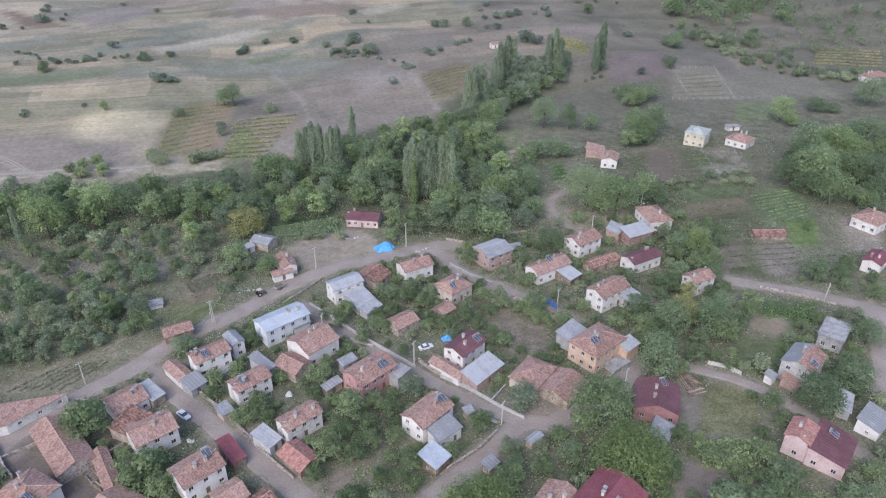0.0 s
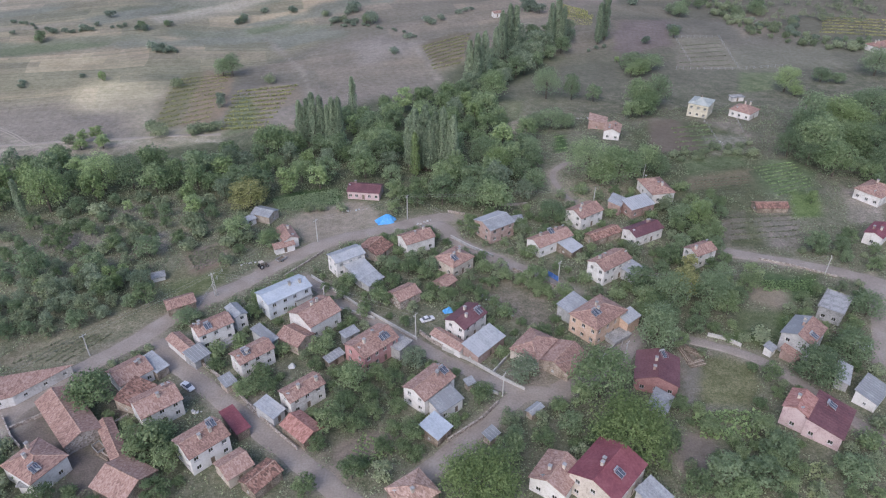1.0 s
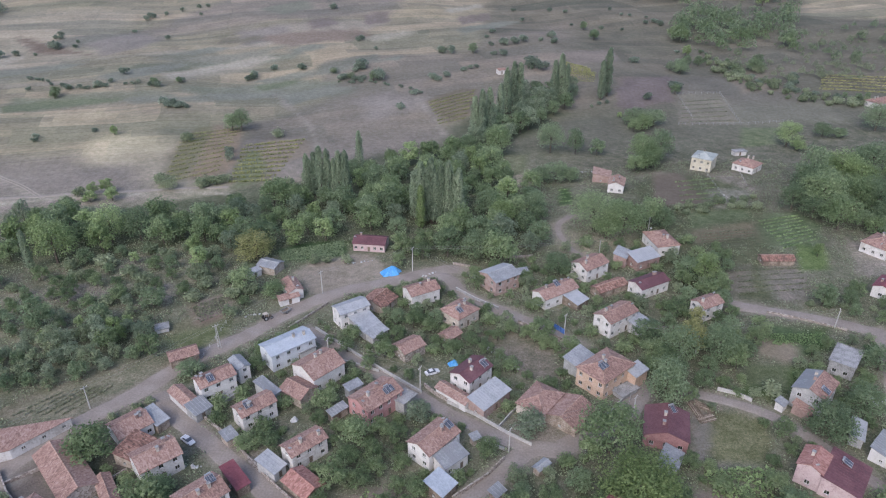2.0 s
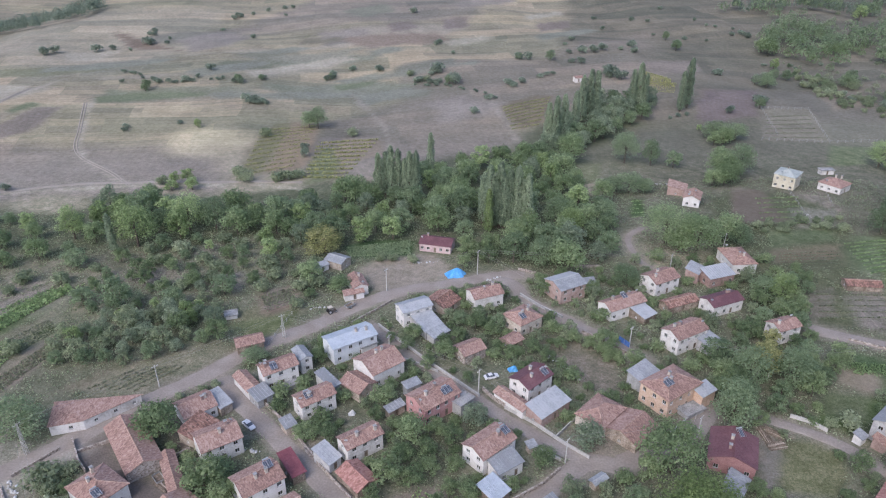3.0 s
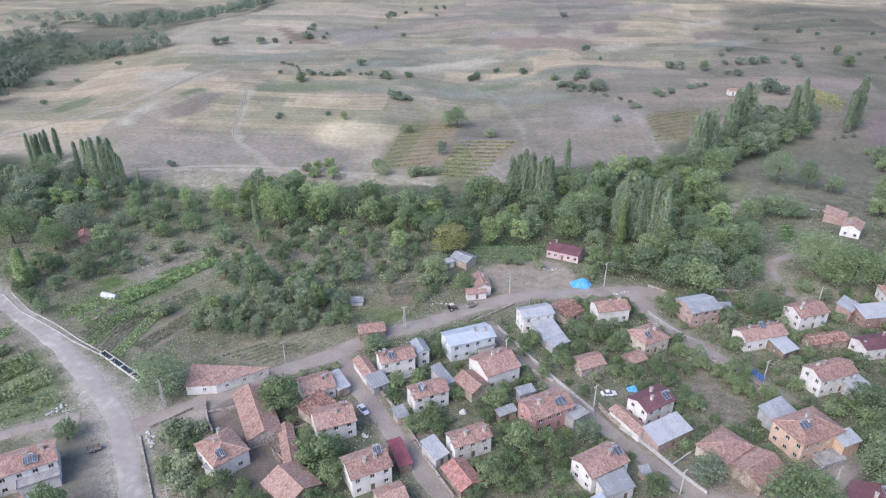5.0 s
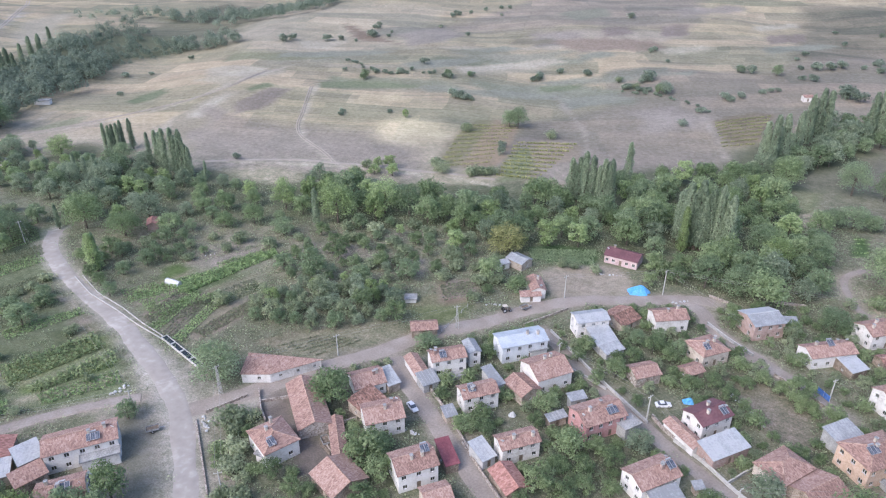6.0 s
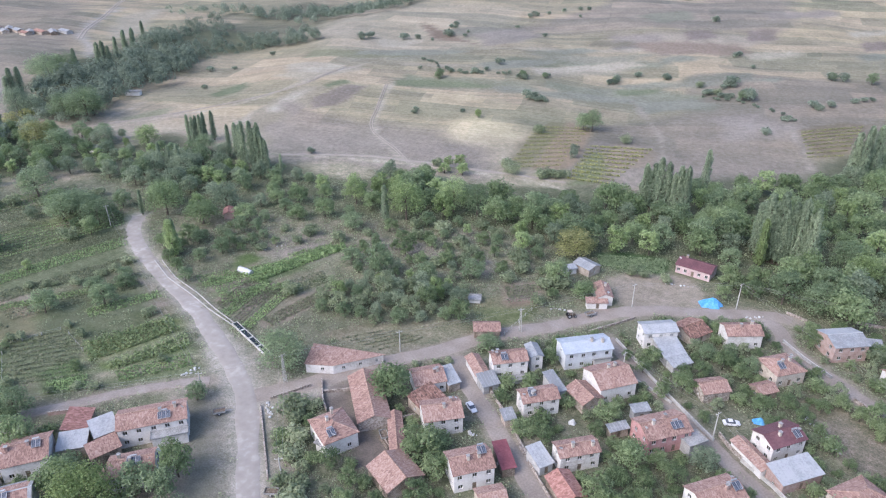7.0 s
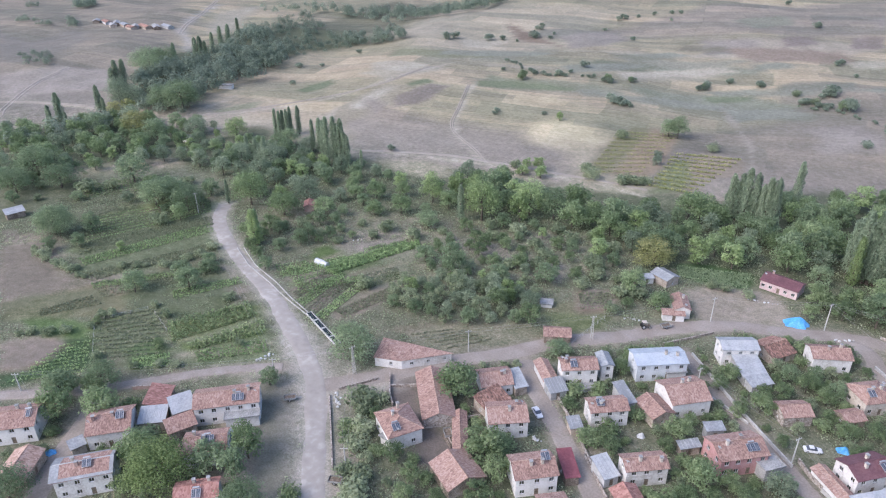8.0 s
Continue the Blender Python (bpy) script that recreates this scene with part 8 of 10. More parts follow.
grove({'fruit': 3}, 5.2, 3.8, 6.6, [(-69, 103), (-66, 117), (-57, 101), (-61, 94)])
grove({'fruit': 2, 'shrub': 2}, 4.8, 2.2, 5.0, [(-145, 82), (-132, 96), (-126, 93), (-118, 84), (-132, 91)])
grove({'fruit': 3, 'walnut': 1}, 5.7, 4.3, 7.7, [(-118, 75), (-115, 81), (-106, 73), (-109, 68)])
grove({'shrub': 5, 'fruit': 1}, 14, 1.6, 3.6, [(-240, 97), (-208, 136), (-146, 108), (-136, 102), (-159, 84), (-174, 71), (-188, 60), (-206, 79)])
grove({'plum': 3, 'hazel': 4, 'mulberry': 1, 'fruit': 2}, 5.6, 2.4, 5.3, [(-71, 137), (-60, 165), (-42, 178), (-27, 197), (-5, 206), (13, 214), (44, 218), (52, 195), (92, 202), (89, 182), (55, 148), (38, 123), (16, 117), (-3, 106), (-27, 102), (-48, 115)])
grove({'plum': 2, 'hazel': 4, 'fruit': 2}, 6.2, 2.4, 5.5, [(30, 123), (36, 115), (56, 119), (69, 148), (108, 169), (137, 175), (98, 106), (51, 102), (27, 102)])
grove({'plum': 2, 'hazel': 3, 'fruit': 1}, 5.7, 2.2, 5.0, [(-173, 45), (-154, 70), (-127, 90), (-107, 108), (-69, 121), (-55, 99), (-146, 33)])
grove({'plum': 2, 'hazel': 3, 'mulberry': 1}, 6.8, 2.7, 5.5, [(24, 218), (47, 236), (92, 241), (107, 227), (91, 195), (71, 195), (43, 210)])
grove({'willow': 3, 'elm': 2, 'light': 1}, 7, 7, 11, [(-306, 216), (-302, 233), (-271, 234), (-244, 227), (-219, 230), (-212, 222), (-234, 207), (-255, 195), (-269, 189)])
grove({'willow': 4, 'elm': 1}, 7, 5, 8, [(-281, 223), (-260, 231), (-230, 234), (-209, 239), (-204, 233), (-226, 222), (-254, 211)])
grove({'fruit': 3, 'walnut': 1, 'mulberry': 2}, 5.2, 4, 7, [(57, 104), (69, 106), (81, 115), (81, 107), (72, 91), (51, 91)])
grove({'fruit': 2, 'plum': 2, 'hazel': 1}, 5, 2.5, 5, [(80, 106), (100, 108), (91, 92), (74, 92)])
grove({'fruit': 2, 'mulberry': 2, 'plum': 2}, 5.2, 4, 7, [(13, 119), (24, 123), (37, 125), (34, 110), (22, 107), (13, 105)])
grove({'fruit': 2, 'plum': 2, 'mulberry': 1}, 5, 3, 6, [(-28, 106), (-13, 107), (-11, 97), (-21, 91), (-31, 93)])
grove({'mulberry': 2, 'fruit': 3}, 4.8, 3.5, 6, [(-105, 99), (-103, 108), (-102, 112), (-93, 97), (-79, 77), (-82, 74)])
grove({'elm': 1, 'mulberry': 2, 'fruit': 2}, 5.5, 4, 7, [(55, 154), (71, 159), (70, 147), (59, 142), (51, 144)])
grove({'hazel': 4, 'plum': 3, 'mulberry': 1}, 3.9, 1.8, 4, [(-71, 137), (-60, 165), (-42, 178), (-27, 197), (-5, 206), (13, 214), (44, 218), (52, 195), (92, 202), (89, 182), (55, 148), (38, 123), (16, 117), (-3, 106), (-27, 102), (-48, 115)])
grove({'hazel': 4, 'plum': 2}, 4.2, 1.8, 3.8, [(30, 123), (36, 115), (56, 119), (69, 148), (108, 169), (137, 175), (98, 106), (51, 102), (27, 102)])
grove({'hazel': 3, 'plum': 2}, 4.4, 1.8, 3.8, [(-173, 45), (-154, 70), (-127, 90), (-107, 108), (-69, 121), (-55, 99), (-146, 33)])
hedge('bush', 5, 2, 4.5, [(196, 546), (205, 503), (211, 467), (225, 446), (250, 436), (277, 432)])
hedge('bush', 6, 3, 5, [(-9, 458), (6, 476), (18, 490)])
hedge('bush', 5, 2, 4, [(-274, 449), (-241, 431), (-223, 431), (-201, 439)])
hedge('bush', 6, 3, 6, [(222, 455), (234, 468), (240, 490)])
hedge('bush', 5, 1.5, 3, [(-73, 462), (-49, 454), (-30, 442), (-19, 429)])
hedge('shrub', 4, 2, 4, [(-264, 96), (-244, 95), (-228, 96)])
hedge('shrub', 4, 1.5, 3, [(-192, 79), (-200, 85), (-199, 90), (-192, 100)])
hedge('shrub', 5, 2, 4, [(-225, 109), (-217, 114), (-210, 125), (-209, 137)])
hedge('shrub', 4, 2, 3.5, [(-167, 77), (-162, 82), (-154, 86)])
hedge('fruit', 5, 3, 5, [(-175, 58), (-168, 64), (-161, 68)])
hedge('shrub', 4, 2, 4, [(-215, 63), (-208, 69), (-199, 74)])
hedge('shrub', 5, 2, 4, [(98, 260), (113, 266), (131, 269)])
hedge('shrub', 4, 2, 4, [(-49, 219), (-38, 220)])
hedge('fruit', 5, 4, 7, [(-30, 225), (-19, 219), (-18, 228), (-5, 219)])
hedge('shrub', 4, 1.5, 3.5, [(-76, 144), (-86, 137)])
hedge('fruit', 5, 3, 5.5, [(14, 179), (20, 176), (28, 169), (36, 166)])
hedge('fruit', 5, 3, 6, [(-35, 170), (-27, 164), (-22, 159)])
hedge('shrub', 4, 2, 4, [(119, 192), (133, 191), (142, 187)])
far_wood(15, 5, 9, [(-691, 557), (-632, 534), (-588, 572), (-538, 563), (-446, 535), (-472, 567), (-568, 596), (-637, 605)], M['leaf_far'], 21)
far_wood(7.5, 8, 14, [(-437, 244), (-396, 265), (-405, 293), (-412, 320), (-433, 363), (-445, 392), (-474, 400), (-486, 382), (-500, 366), (-489, 331), (-486, 301), (-474, 272)], M['leaf_far'], 3)
far_wood(5, 3, 6, [(-626, 258), (-625, 269), (-598, 273), (-582, 265), (-593, 254), (-604, 249)], M['leaf_far'], 40)
far_wood(5, 5, 9, [(-916, 456), (-897, 472), (-846, 445), (-847, 423)], M['leaf_far'], 41)
far_wood(5, 3, 6, [(-799, 352), (-777, 361), (-758, 350), (-777, 342)], M['leaf_far'], 42)
far_wood(5, 3, 6, [(-839, 352), (-818, 356), (-796, 346), (-810, 340)], M['leaf_far'], 43)
far_wood(5, 4, 7, [(-779, 378), (-775, 386), (-734, 364), (-741, 358)], M['leaf_far'], 44)
far_wood(5, 3, 6, [(-971, 422), (-965, 437), (-932, 419), (-942, 409)], M['leaf_far'], 45)
far_wood(6.5, 4, 9, [(-436, 223), (-402, 232), (-378, 242), (-391, 265), (-418, 258), (-440, 246), (-461, 240)], M['leaf_far'], 23)
far_wood(8, 2, 4.5, [(-398, 142), (-348, 186), (-322, 174), (-319, 138), (-333, 114)], M['leaf_mid'], 24)
far_wood(9, 8, 13, [(-498, 359), (-529, 400), (-571, 456), (-526, 436), (-492, 390), (-479, 359)], M['leaf_far'], 4)
far_wood(9.5, 4, 9, [(-500, 366), (-445, 392), (-442, 438), (-388, 464), (-404, 483), (-488, 486), (-550, 519), (-607, 558), (-598, 511), (-557, 429), (-530, 392)], M['leaf_far'], 5)
far_wood(10, 7, 12, [(-639, 588), (-560, 600), (-499, 625), (-447, 705), (-383, 624), (-420, 560), (-531, 568), (-598, 566)], M['leaf_far'], 6)
far_wood(9, 6, 11, [(-446, 443), (-419, 456), (-388, 465), (-406, 487), (-449, 490), (-460, 469)], M['leaf_far'], 22)
far_wood(8, 7, 12, [(-413, 150), (-408, 175), (-408, 205), (-403, 217), (-384, 205), (-387, 168), (-387, 138)], M['leaf_far'], 7)
far_wood(15, 8, 16, [(191, 619), (236, 685), (270, 670), (315, 686), (314, 642), (284, 569), (225, 543), (198, 559), (181, 573)], M['leaf_dark'], 8)
far_wood(17, 6, 13, [(185, 604), (229, 663), (331, 681), (273, 546), (223, 535), (188, 551)], M['leaf_mid'], 9)
far_wood(14, 2, 5, [(189, 619), (240, 702), (361, 749), (266, 529), (220, 527), (185, 539)], M['leaf_bush'], 10)
far_wood(10, 3, 7, [(194, 519), (236, 521), (329, 526), (297, 467), (261, 477), (222, 457), (205, 491)], M['leaf_bush'], 11)
far_wood(9, 4, 8, [(-593, 246), (-581, 266), (-567, 261), (-582, 241)], M['leaf_far'], 12)
far_wood(22, 9, 17, [(180, 713), (223, 774), (309, 831), (404, 851), (358, 741), (262, 691), (214, 696)], M['leaf_dark'], 13)
far_wood(22, 6, 12, [(180, 713), (223, 774), (309, 831), (404, 851), (358, 741), (262, 691), (214, 696)], M['leaf_far'], 14)
far_wood(18, 5, 10, [(293, 608), (411, 629), (342, 511), (265, 523)], M['leaf_dark'], 15)
far_wood(15, 2, 4.5, [(293, 608), (411, 629), (322, 475), (249, 485)], M['leaf_bush'], 16)
crop_field([(-144.8, 361.7), (-117.8, 377.1), (-112.3, 313.4), (-134.7, 298.1)], 11, M['leaf_vine'], 0.9, 'rows of yellowing vines on the slope', 0.62)
crop_field([(-109.4, 348.2), (-77.2, 359.0), (-84.4, 301.9), (-103.7, 299.8)], 10, M['leaf_vine'], 1.0, 'rows of yellowing vines on the slope', 0.62)
crop_field([(-13.1, 412.9), (16.8, 442.3), (9.2, 386.6), (-5.9, 377.7)], 8, M['leaf_vine'], 0.9, 'rows of yellowing vines on the slope', 0.62)
crop_field([(81.9, 481.3), (99.9, 473.5), (94.8, 454.6), (74.5, 455.0)], 7, M['leaf_vine'], 0.9, 'rows of yellowing vines on the slope', 0.62)
crop_field([(-64.4, 228.0), (-40.9, 237.3), (-39.2, 225.4), (-60.5, 220.9)], 26, M['leaf_dark'], 0.3, 'low dense green crops in a garden plot', 0.5)
crop_field([(-168.0, 151.6), (-152.0, 188.9), (-148.1, 185.7), (-159.4, 150.1)], 8, M['leaf_crop'], 1.1, 'rows of green vegetable crops in a garden plot', 0.55)
crop_field([(-166.2, 137.7), (-150.5, 155.1), (-147.8, 152.1), (-159.0, 133.6)], 6, M['leaf_crop'], 0.9, 'rows of green vegetable crops in a garden plot', 0.55)
crop_field([(-142.2, 132.8), (-137.3, 155.0), (-131.8, 155.8), (-136.5, 132.0)], 8, M['leaf_weed'], 0.5, 'thin rows of dried-out crops', 0.55)
crop_field([(-163.9, 92.9), (-156.5, 115.8), (-149.9, 111.2), (-160.3, 93.4)], 6, M['leaf_corn'], 1.6, 'rows of pale green maize in a garden plot', 0.55)
crop_field([(-179.4, 96.6), (-168.2, 119.8), (-159.7, 115.9), (-169.3, 91.8)], 9, M['leaf_corn'], 1.5, 'rows of pale green maize in a garden plot', 0.55)
crop_field([(-159.4, 92.7), (-147.5, 109.2), (-141.9, 105.5), (-154.5, 90.1)], 7, M['leaf_crop'], 0.7, 'rows of green vegetable crops in a garden plot', 0.55)
crop_field([(-243.8, 102.9), (-230.8, 150.6), (-222.6, 146.7), (-237.0, 101.4)], 7, M['leaf_crop'], 0.6, 'rows of green vegetable crops in a garden plot', 0.55)
crop_field([(-232.1, 98.7), (-214.7, 141.3), (-208.5, 138.7), (-224.3, 96.4)], 6, M['leaf_weed'], 0.5, 'thin rows of dried-out crops', 0.55)
crop_field([(-274.8, 125.6), (-256.3, 169.4), (-239.4, 158.4), (-254.8, 111.0)], 8, M['leaf_crop'], 0.6, 'rows of green vegetable crops in a garden plot', 0.55)
crop_field([(-188.5, 52.4), (-175.7, 68.0), (-190.5, 77.8), (-194.5, 71.2)], 9, M['leaf_crop'], 0.7, 'rows of green vegetable crops in a garden plot', 0.55)
crop_field([(-171.6, 79.3), (-164.7, 87.7), (-159.2, 84.0), (-167.3, 76.7)], 7, M['leaf_crop'], 0.8, 'rows of green vegetable crops in a garden plot', 0.55)
crop_field([(125.4, 256.1), (143.9, 261.5), (142.7, 238.3), (126.0, 230.0)], 9, M['leaf_crop'], 0.6, 'rows of green vegetable crops in a garden plot', 0.55)
crop_field([(-54.7, 130.7), (-50.8, 138.0), (-45.1, 132.7), (-48.7, 123.8)], 7, M['leaf_crop'], 0.7, 'rows of green vegetable crops in a garden plot', 0.55)
crop_field([(-18.7, 113.9), (-10.5, 108.2), (-17.6, 102.7), (-22.6, 103.5)], 8, M['leaf_crop'], 0.7, 'rows of green vegetable crops in a garden plot', 0.55)
crop_field([(49.7, 291.3), (55.8, 292.6), (52.7, 269.7), (47.2, 267.9)], 5, M['leaf_crop'], 0.5, 'rows of green vegetable crops in a garden plot', 0.55)
crop_field([(-84.5, 189.7), (-75.4, 196.7), (-72.5, 189.7), (-79.7, 183.1)], 8, M['leaf_weed'], 0.4, 'thin rows of dried-out crops', 0.55)
crop_field([(95.4, 175.5), (114.7, 175.6), (111.9, 169.6), (96.6, 169.6)], 6, M['leaf_crop'], 0.8, 'rows of green vegetable crops in a garden plot', 0.55)
crop_field([(-280.5, 125.0), (-272.0, 145.9), (-264.4, 142.4), (-271.3, 121.2)], 5, M['leaf_weed'], 0.5, 'thin rows of dried-out crops', 0.55)
crop_field([(-223.5, 96.0), (-197.0, 130.5), (-191.2, 128.5), (-210.3, 92.6)], 6, M['leaf_weed'], 0.6, 'thin rows of dried-out crops', 0.55)
crop_field([(-196.1, 108.9), (-185.3, 128.7), (-180.5, 127.3), (-189.7, 106.7)], 5, M['leaf_crop'], 0.5, 'rows of green vegetable crops in a garden plot', 0.55)
crop_field([(-220.0, 76.9), (-215.5, 91.6), (-206.9, 90.7), (-215.9, 74.9)], 6, M['leaf_weed'], 0.5, 'thin rows of dried-out crops', 0.55)
crop_field([(-199.7, 86.7), (-192.6, 98.1), (-173.8, 90.0), (-182.0, 77.5)], 7, M['leaf_weed'], 0.5, 'thin rows of dried-out crops', 0.55)
crop_field([(-181.3, 141.9), (-175.3, 151.6), (-165.8, 148.0), (-171.8, 137.6)], 6, M['leaf_crop'], 0.7, 'rows of green vegetable crops in a garden plot', 0.55)
crop_field([(-160.2, 137.4), (-151.8, 150.7), (-146.2, 147.6), (-151.7, 134.4)], 7, M['leaf_weed'], 0.5, 'thin rows of dried-out crops', 0.55)
crop_field([(-164.7, 170.5), (-155.5, 186.3), (-152.5, 184.2), (-158.2, 169.6)], 5, M['leaf_crop'], 0.8, 'rows of green vegetable crops in a garden plot', 0.55)
crop_field([(-114.9, 136.8), (-105.6, 147.4), (-91.0, 150.5), (-99.0, 138.3)], 6, M['leaf_weed'], 0.4, 'thin rows of dried-out crops', 0.55)
crop_field([(102.0, 216.1), (126.3, 218.2), (122.4, 200.6), (97.1, 196.9)], 5, M['leaf_weed'], 0.4, 'thin rows of dried-out crops', 0.55)
crop_field([(98.5, 244.1), (121.2, 249.2), (117.2, 236.4), (95.9, 233.6)], 5, M['leaf_weed'], 0.4, 'thin rows of dried-out crops', 0.55)
crop_field([(145.5, 429.0), (172.1, 437.2), (166.6, 392.5), (133.8, 387.4)], 6, M['leaf_weed'], 0.4, 'thin rows of dried-out crops', 0.55)
crop_field([(104.5, 300.9), (124.6, 305.7), (117.5, 270.2), (99.8, 267.4)], 6, M['leaf_crop'], 0.6, 'rows of green vegetable crops in a garden plot', 0.55)
crop_field([(60.0, 120.0), (76.8, 120.9), (71.7, 109.5), (59.6, 112.0)], 7, M['leaf_crop'], 1.5, 'rows of green vegetable crops in a garden plot', 0.55)
crop_field([(81.1, 103.8), (85.4, 105.4), (80.2, 95.6), (77.1, 95.3)], 6, M['leaf_corn'], 1.5, 'rows of pale green maize in a garden plot', 0.55)
crop_field([(262.4, 490.7), (306.0, 486.5), (284.5, 446.3), (242.3, 451.0)], 6, M['leaf_vine'], 1.0, 'rows of yellowing vines on the slope', 0.62)
crop_field([(-202.5, 86.3), (-188.9, 100.8), (-165.3, 86.3), (-178.6, 73.8)], 12, M['leaf_weed'], 0.5, 'thin rows of dried-out crops', 0.55)
crop_field([(-269.9, 115.7), (-252.0, 166.9), (-241.1, 159.4), (-257.9, 110.0)], 7, M['leaf_weed'], 0.6, 'thin rows of dried-out crops', 0.55)
crop_field([(-256.9, 109.4), (-236.2, 155.7), (-228.0, 150.7), (-246.5, 104.3)], 8, M['leaf_weed'], 0.6, 'thin rows of dried-out crops', 0.55)
crop_field([(-223.5, 96.0), (-197.9, 129.8), (-194.2, 128.3), (-219.0, 94.5)], 5, M['leaf_crop'], 0.6, 'rows of green vegetable crops in a garden plot', 0.55)
crop_field([(-177.1, 142.3), (-166.1, 162.7), (-157.4, 156.7), (-166.2, 137.7)], 8, M['leaf_crop'], 0.6, 'rows of green vegetable crops in a garden plot', 0.55)
crop_field([(-153.6, 147.0), (-145.7, 167.8), (-138.4, 162.9), (-145.4, 142.6)], 8, M['leaf_weed'], 0.5, 'thin rows of dried-out crops', 0.55)
crop_field([(-313.4, 140.2), (-296.6, 176.3), (-277.6, 166.6), (-297.0, 134.0)], 7, M['leaf_crop'], 0.6, 'rows of green vegetable crops in a garden plot', 0.55)
crop_field([(-308.5, 127.2), (-276.6, 171.9), (-266.3, 166.2), (-293.9, 121.0)], 6, M['leaf_weed'], 0.5, 'thin rows of dried-out crops', 0.55)
crop_field([(-83.4, 188.8), (-75.2, 196.6), (-70.3, 187.3), (-78.1, 180.0)], 6, M['leaf_weed'], 0.4, 'thin rows of dried-out crops', 0.55)
crop_field([(-166.7, 152.4), (-162.5, 176.8), (-144.9, 191.1), (-159.2, 149.6)], 5, M['leaf_crop'], 0.7, 'rows of green vegetable crops in a garden plot', 0.55)
crop_field([(-156.9, 130.5), (-159.4, 153.6), (-155.1, 152.6), (-151.5, 128.8)], 4, M['leaf_crop'], 0.6, 'rows of green vegetable crops in a garden plot', 0.55)
crop_field([(-145.1, 127.0), (-148.9, 151.4), (-144.4, 151.0), (-141.1, 127.5)], 4, M['leaf_crop'], 0.6, 'rows of green vegetable crops in a garden plot', 0.55)
crop_field([(-162.3, 133.1), (-164.0, 154.9), (-159.7, 153.9), (-157.2, 130.7)], 4, M['leaf_weed'], 0.4, 'thin rows of dried-out crops', 0.55)
crop_field([(-150.8, 128.4), (-154.5, 152.4), (-149.3, 151.6), (-145.8, 127.4)], 4, M['leaf_weed'], 0.4, 'thin rows of dried-out crops', 0.55)
crop_field([(80.2, 501.2), (96.5, 482.0), (97.4, 464.8), (79.8, 468.2)], 6, M['leaf_vine'], 1.1, 'rows of yellowing vines on the slope', 0.62)


# ---------------------------------------------------------------- ground growth, walls, poles, vehicles, small things
def make_weeds():
    rng = np.random.default_rng(11)
    n = 54000
    X, Y = rng.uniform(-297, 165, n), rng.uniform(44, 330, n)
    ok = np.ones(n, bool)
    for fx, fy, a, L, W in FOOTPRINTS:
        dx, dy = X - fx, Y - fy
        u, v = dx * math.cos(a) + dy * math.sin(a), -dx * math.sin(a) + dy * math.cos(a)
        ok &= ~((np.abs(u) < L / 2 + 0.4) & (np.abs(v) < W / 2 + 0.4))
    for name, width, pts in ROADS:
        ok &= to_line(pts, X, Y) > width / 2 + 0.8
    for col, soft, pts in PATCHES:
        if soft <= 3:
            ok &= outside(pts, X, Y) > -0.3
    ok &= (-0.26 * X + 0.966 * Y) < 288
    patchy = np.array([noise.noise(Vector((x * 0.06, y * 0.06, 9))) for x, y in zip(X, Y)])
    ok &= patchy > rng.uniform(-0.75, 0.25, n)
    tall = rng.random(n) < 0.42
    for sel, ma, per, spread, size, h, lab in ((ok & ~tall, "leaf_weed", 9, 0.9, 0.34, 0.4, "weeds and rough grass between the houses"),
                                               (ok & tall, "leaf_bush", 11, 0.85, 0.4, 1.0, "low leafy undergrowth in the gardens")):
        spots = [(x, y, ground_z(x, y)) for x, y in zip(X[sel], Y[sel])]
        merged_leaves("undergrowth", lab, "undergrowth", spots, M[ma], per, spread, size, h, 21 + per)


make_weeds()


def garden_wall(h, th, material, line):
    """A low wall of butted lengths with a thin coping."""
    ob = tagged(new("garden_wall"), {"pole": "pale concrete garden wall along a lane", "concrete": "grey concrete yard wall", "stone": "dry rubble stone garden wall",
                                     "brick": "bare brick yard wall"}[material], "wall", "garden walls")
    p0 = line[0]
    ob.matrix_world = pose(p0[0], p0[1], ground_z(*p0))
    z0 = ground_z(*p0)
    for a, b in zip(line[:-1], line[1:]):
        d = Vector((b[0] - a[0], b[1] - a[1], 0))
        za = min(ground_z(*a), ground_z(*b)) - z0
        m = pose(a[0] - p0[0], a[1] - p0[1], za, 0, 0, math.degrees(math.atan2(d.y, d.x)))
        bm = bmesh.new()
        n = max(1, int(d.length / 1.5))
        for i in range(n):
            j = 0.05 * math.sin(i * 7.3)
            box(bm, d.length * i / n, -th / 2, -0.4, d.length * (i + 1) / n, th / 2, h + j, m)
        part("wall_length", bm, M[material], ob)
        bm = bmesh.new()
        box(bm, 0, -th / 2 - 0.03, h + 0.05, d.length - 0.02, th / 2 + 0.03, h + 0.11, m)
        part("coping", bm, M["pole" if material in ("pole", "concrete") else "stone"], ob)
    return ob


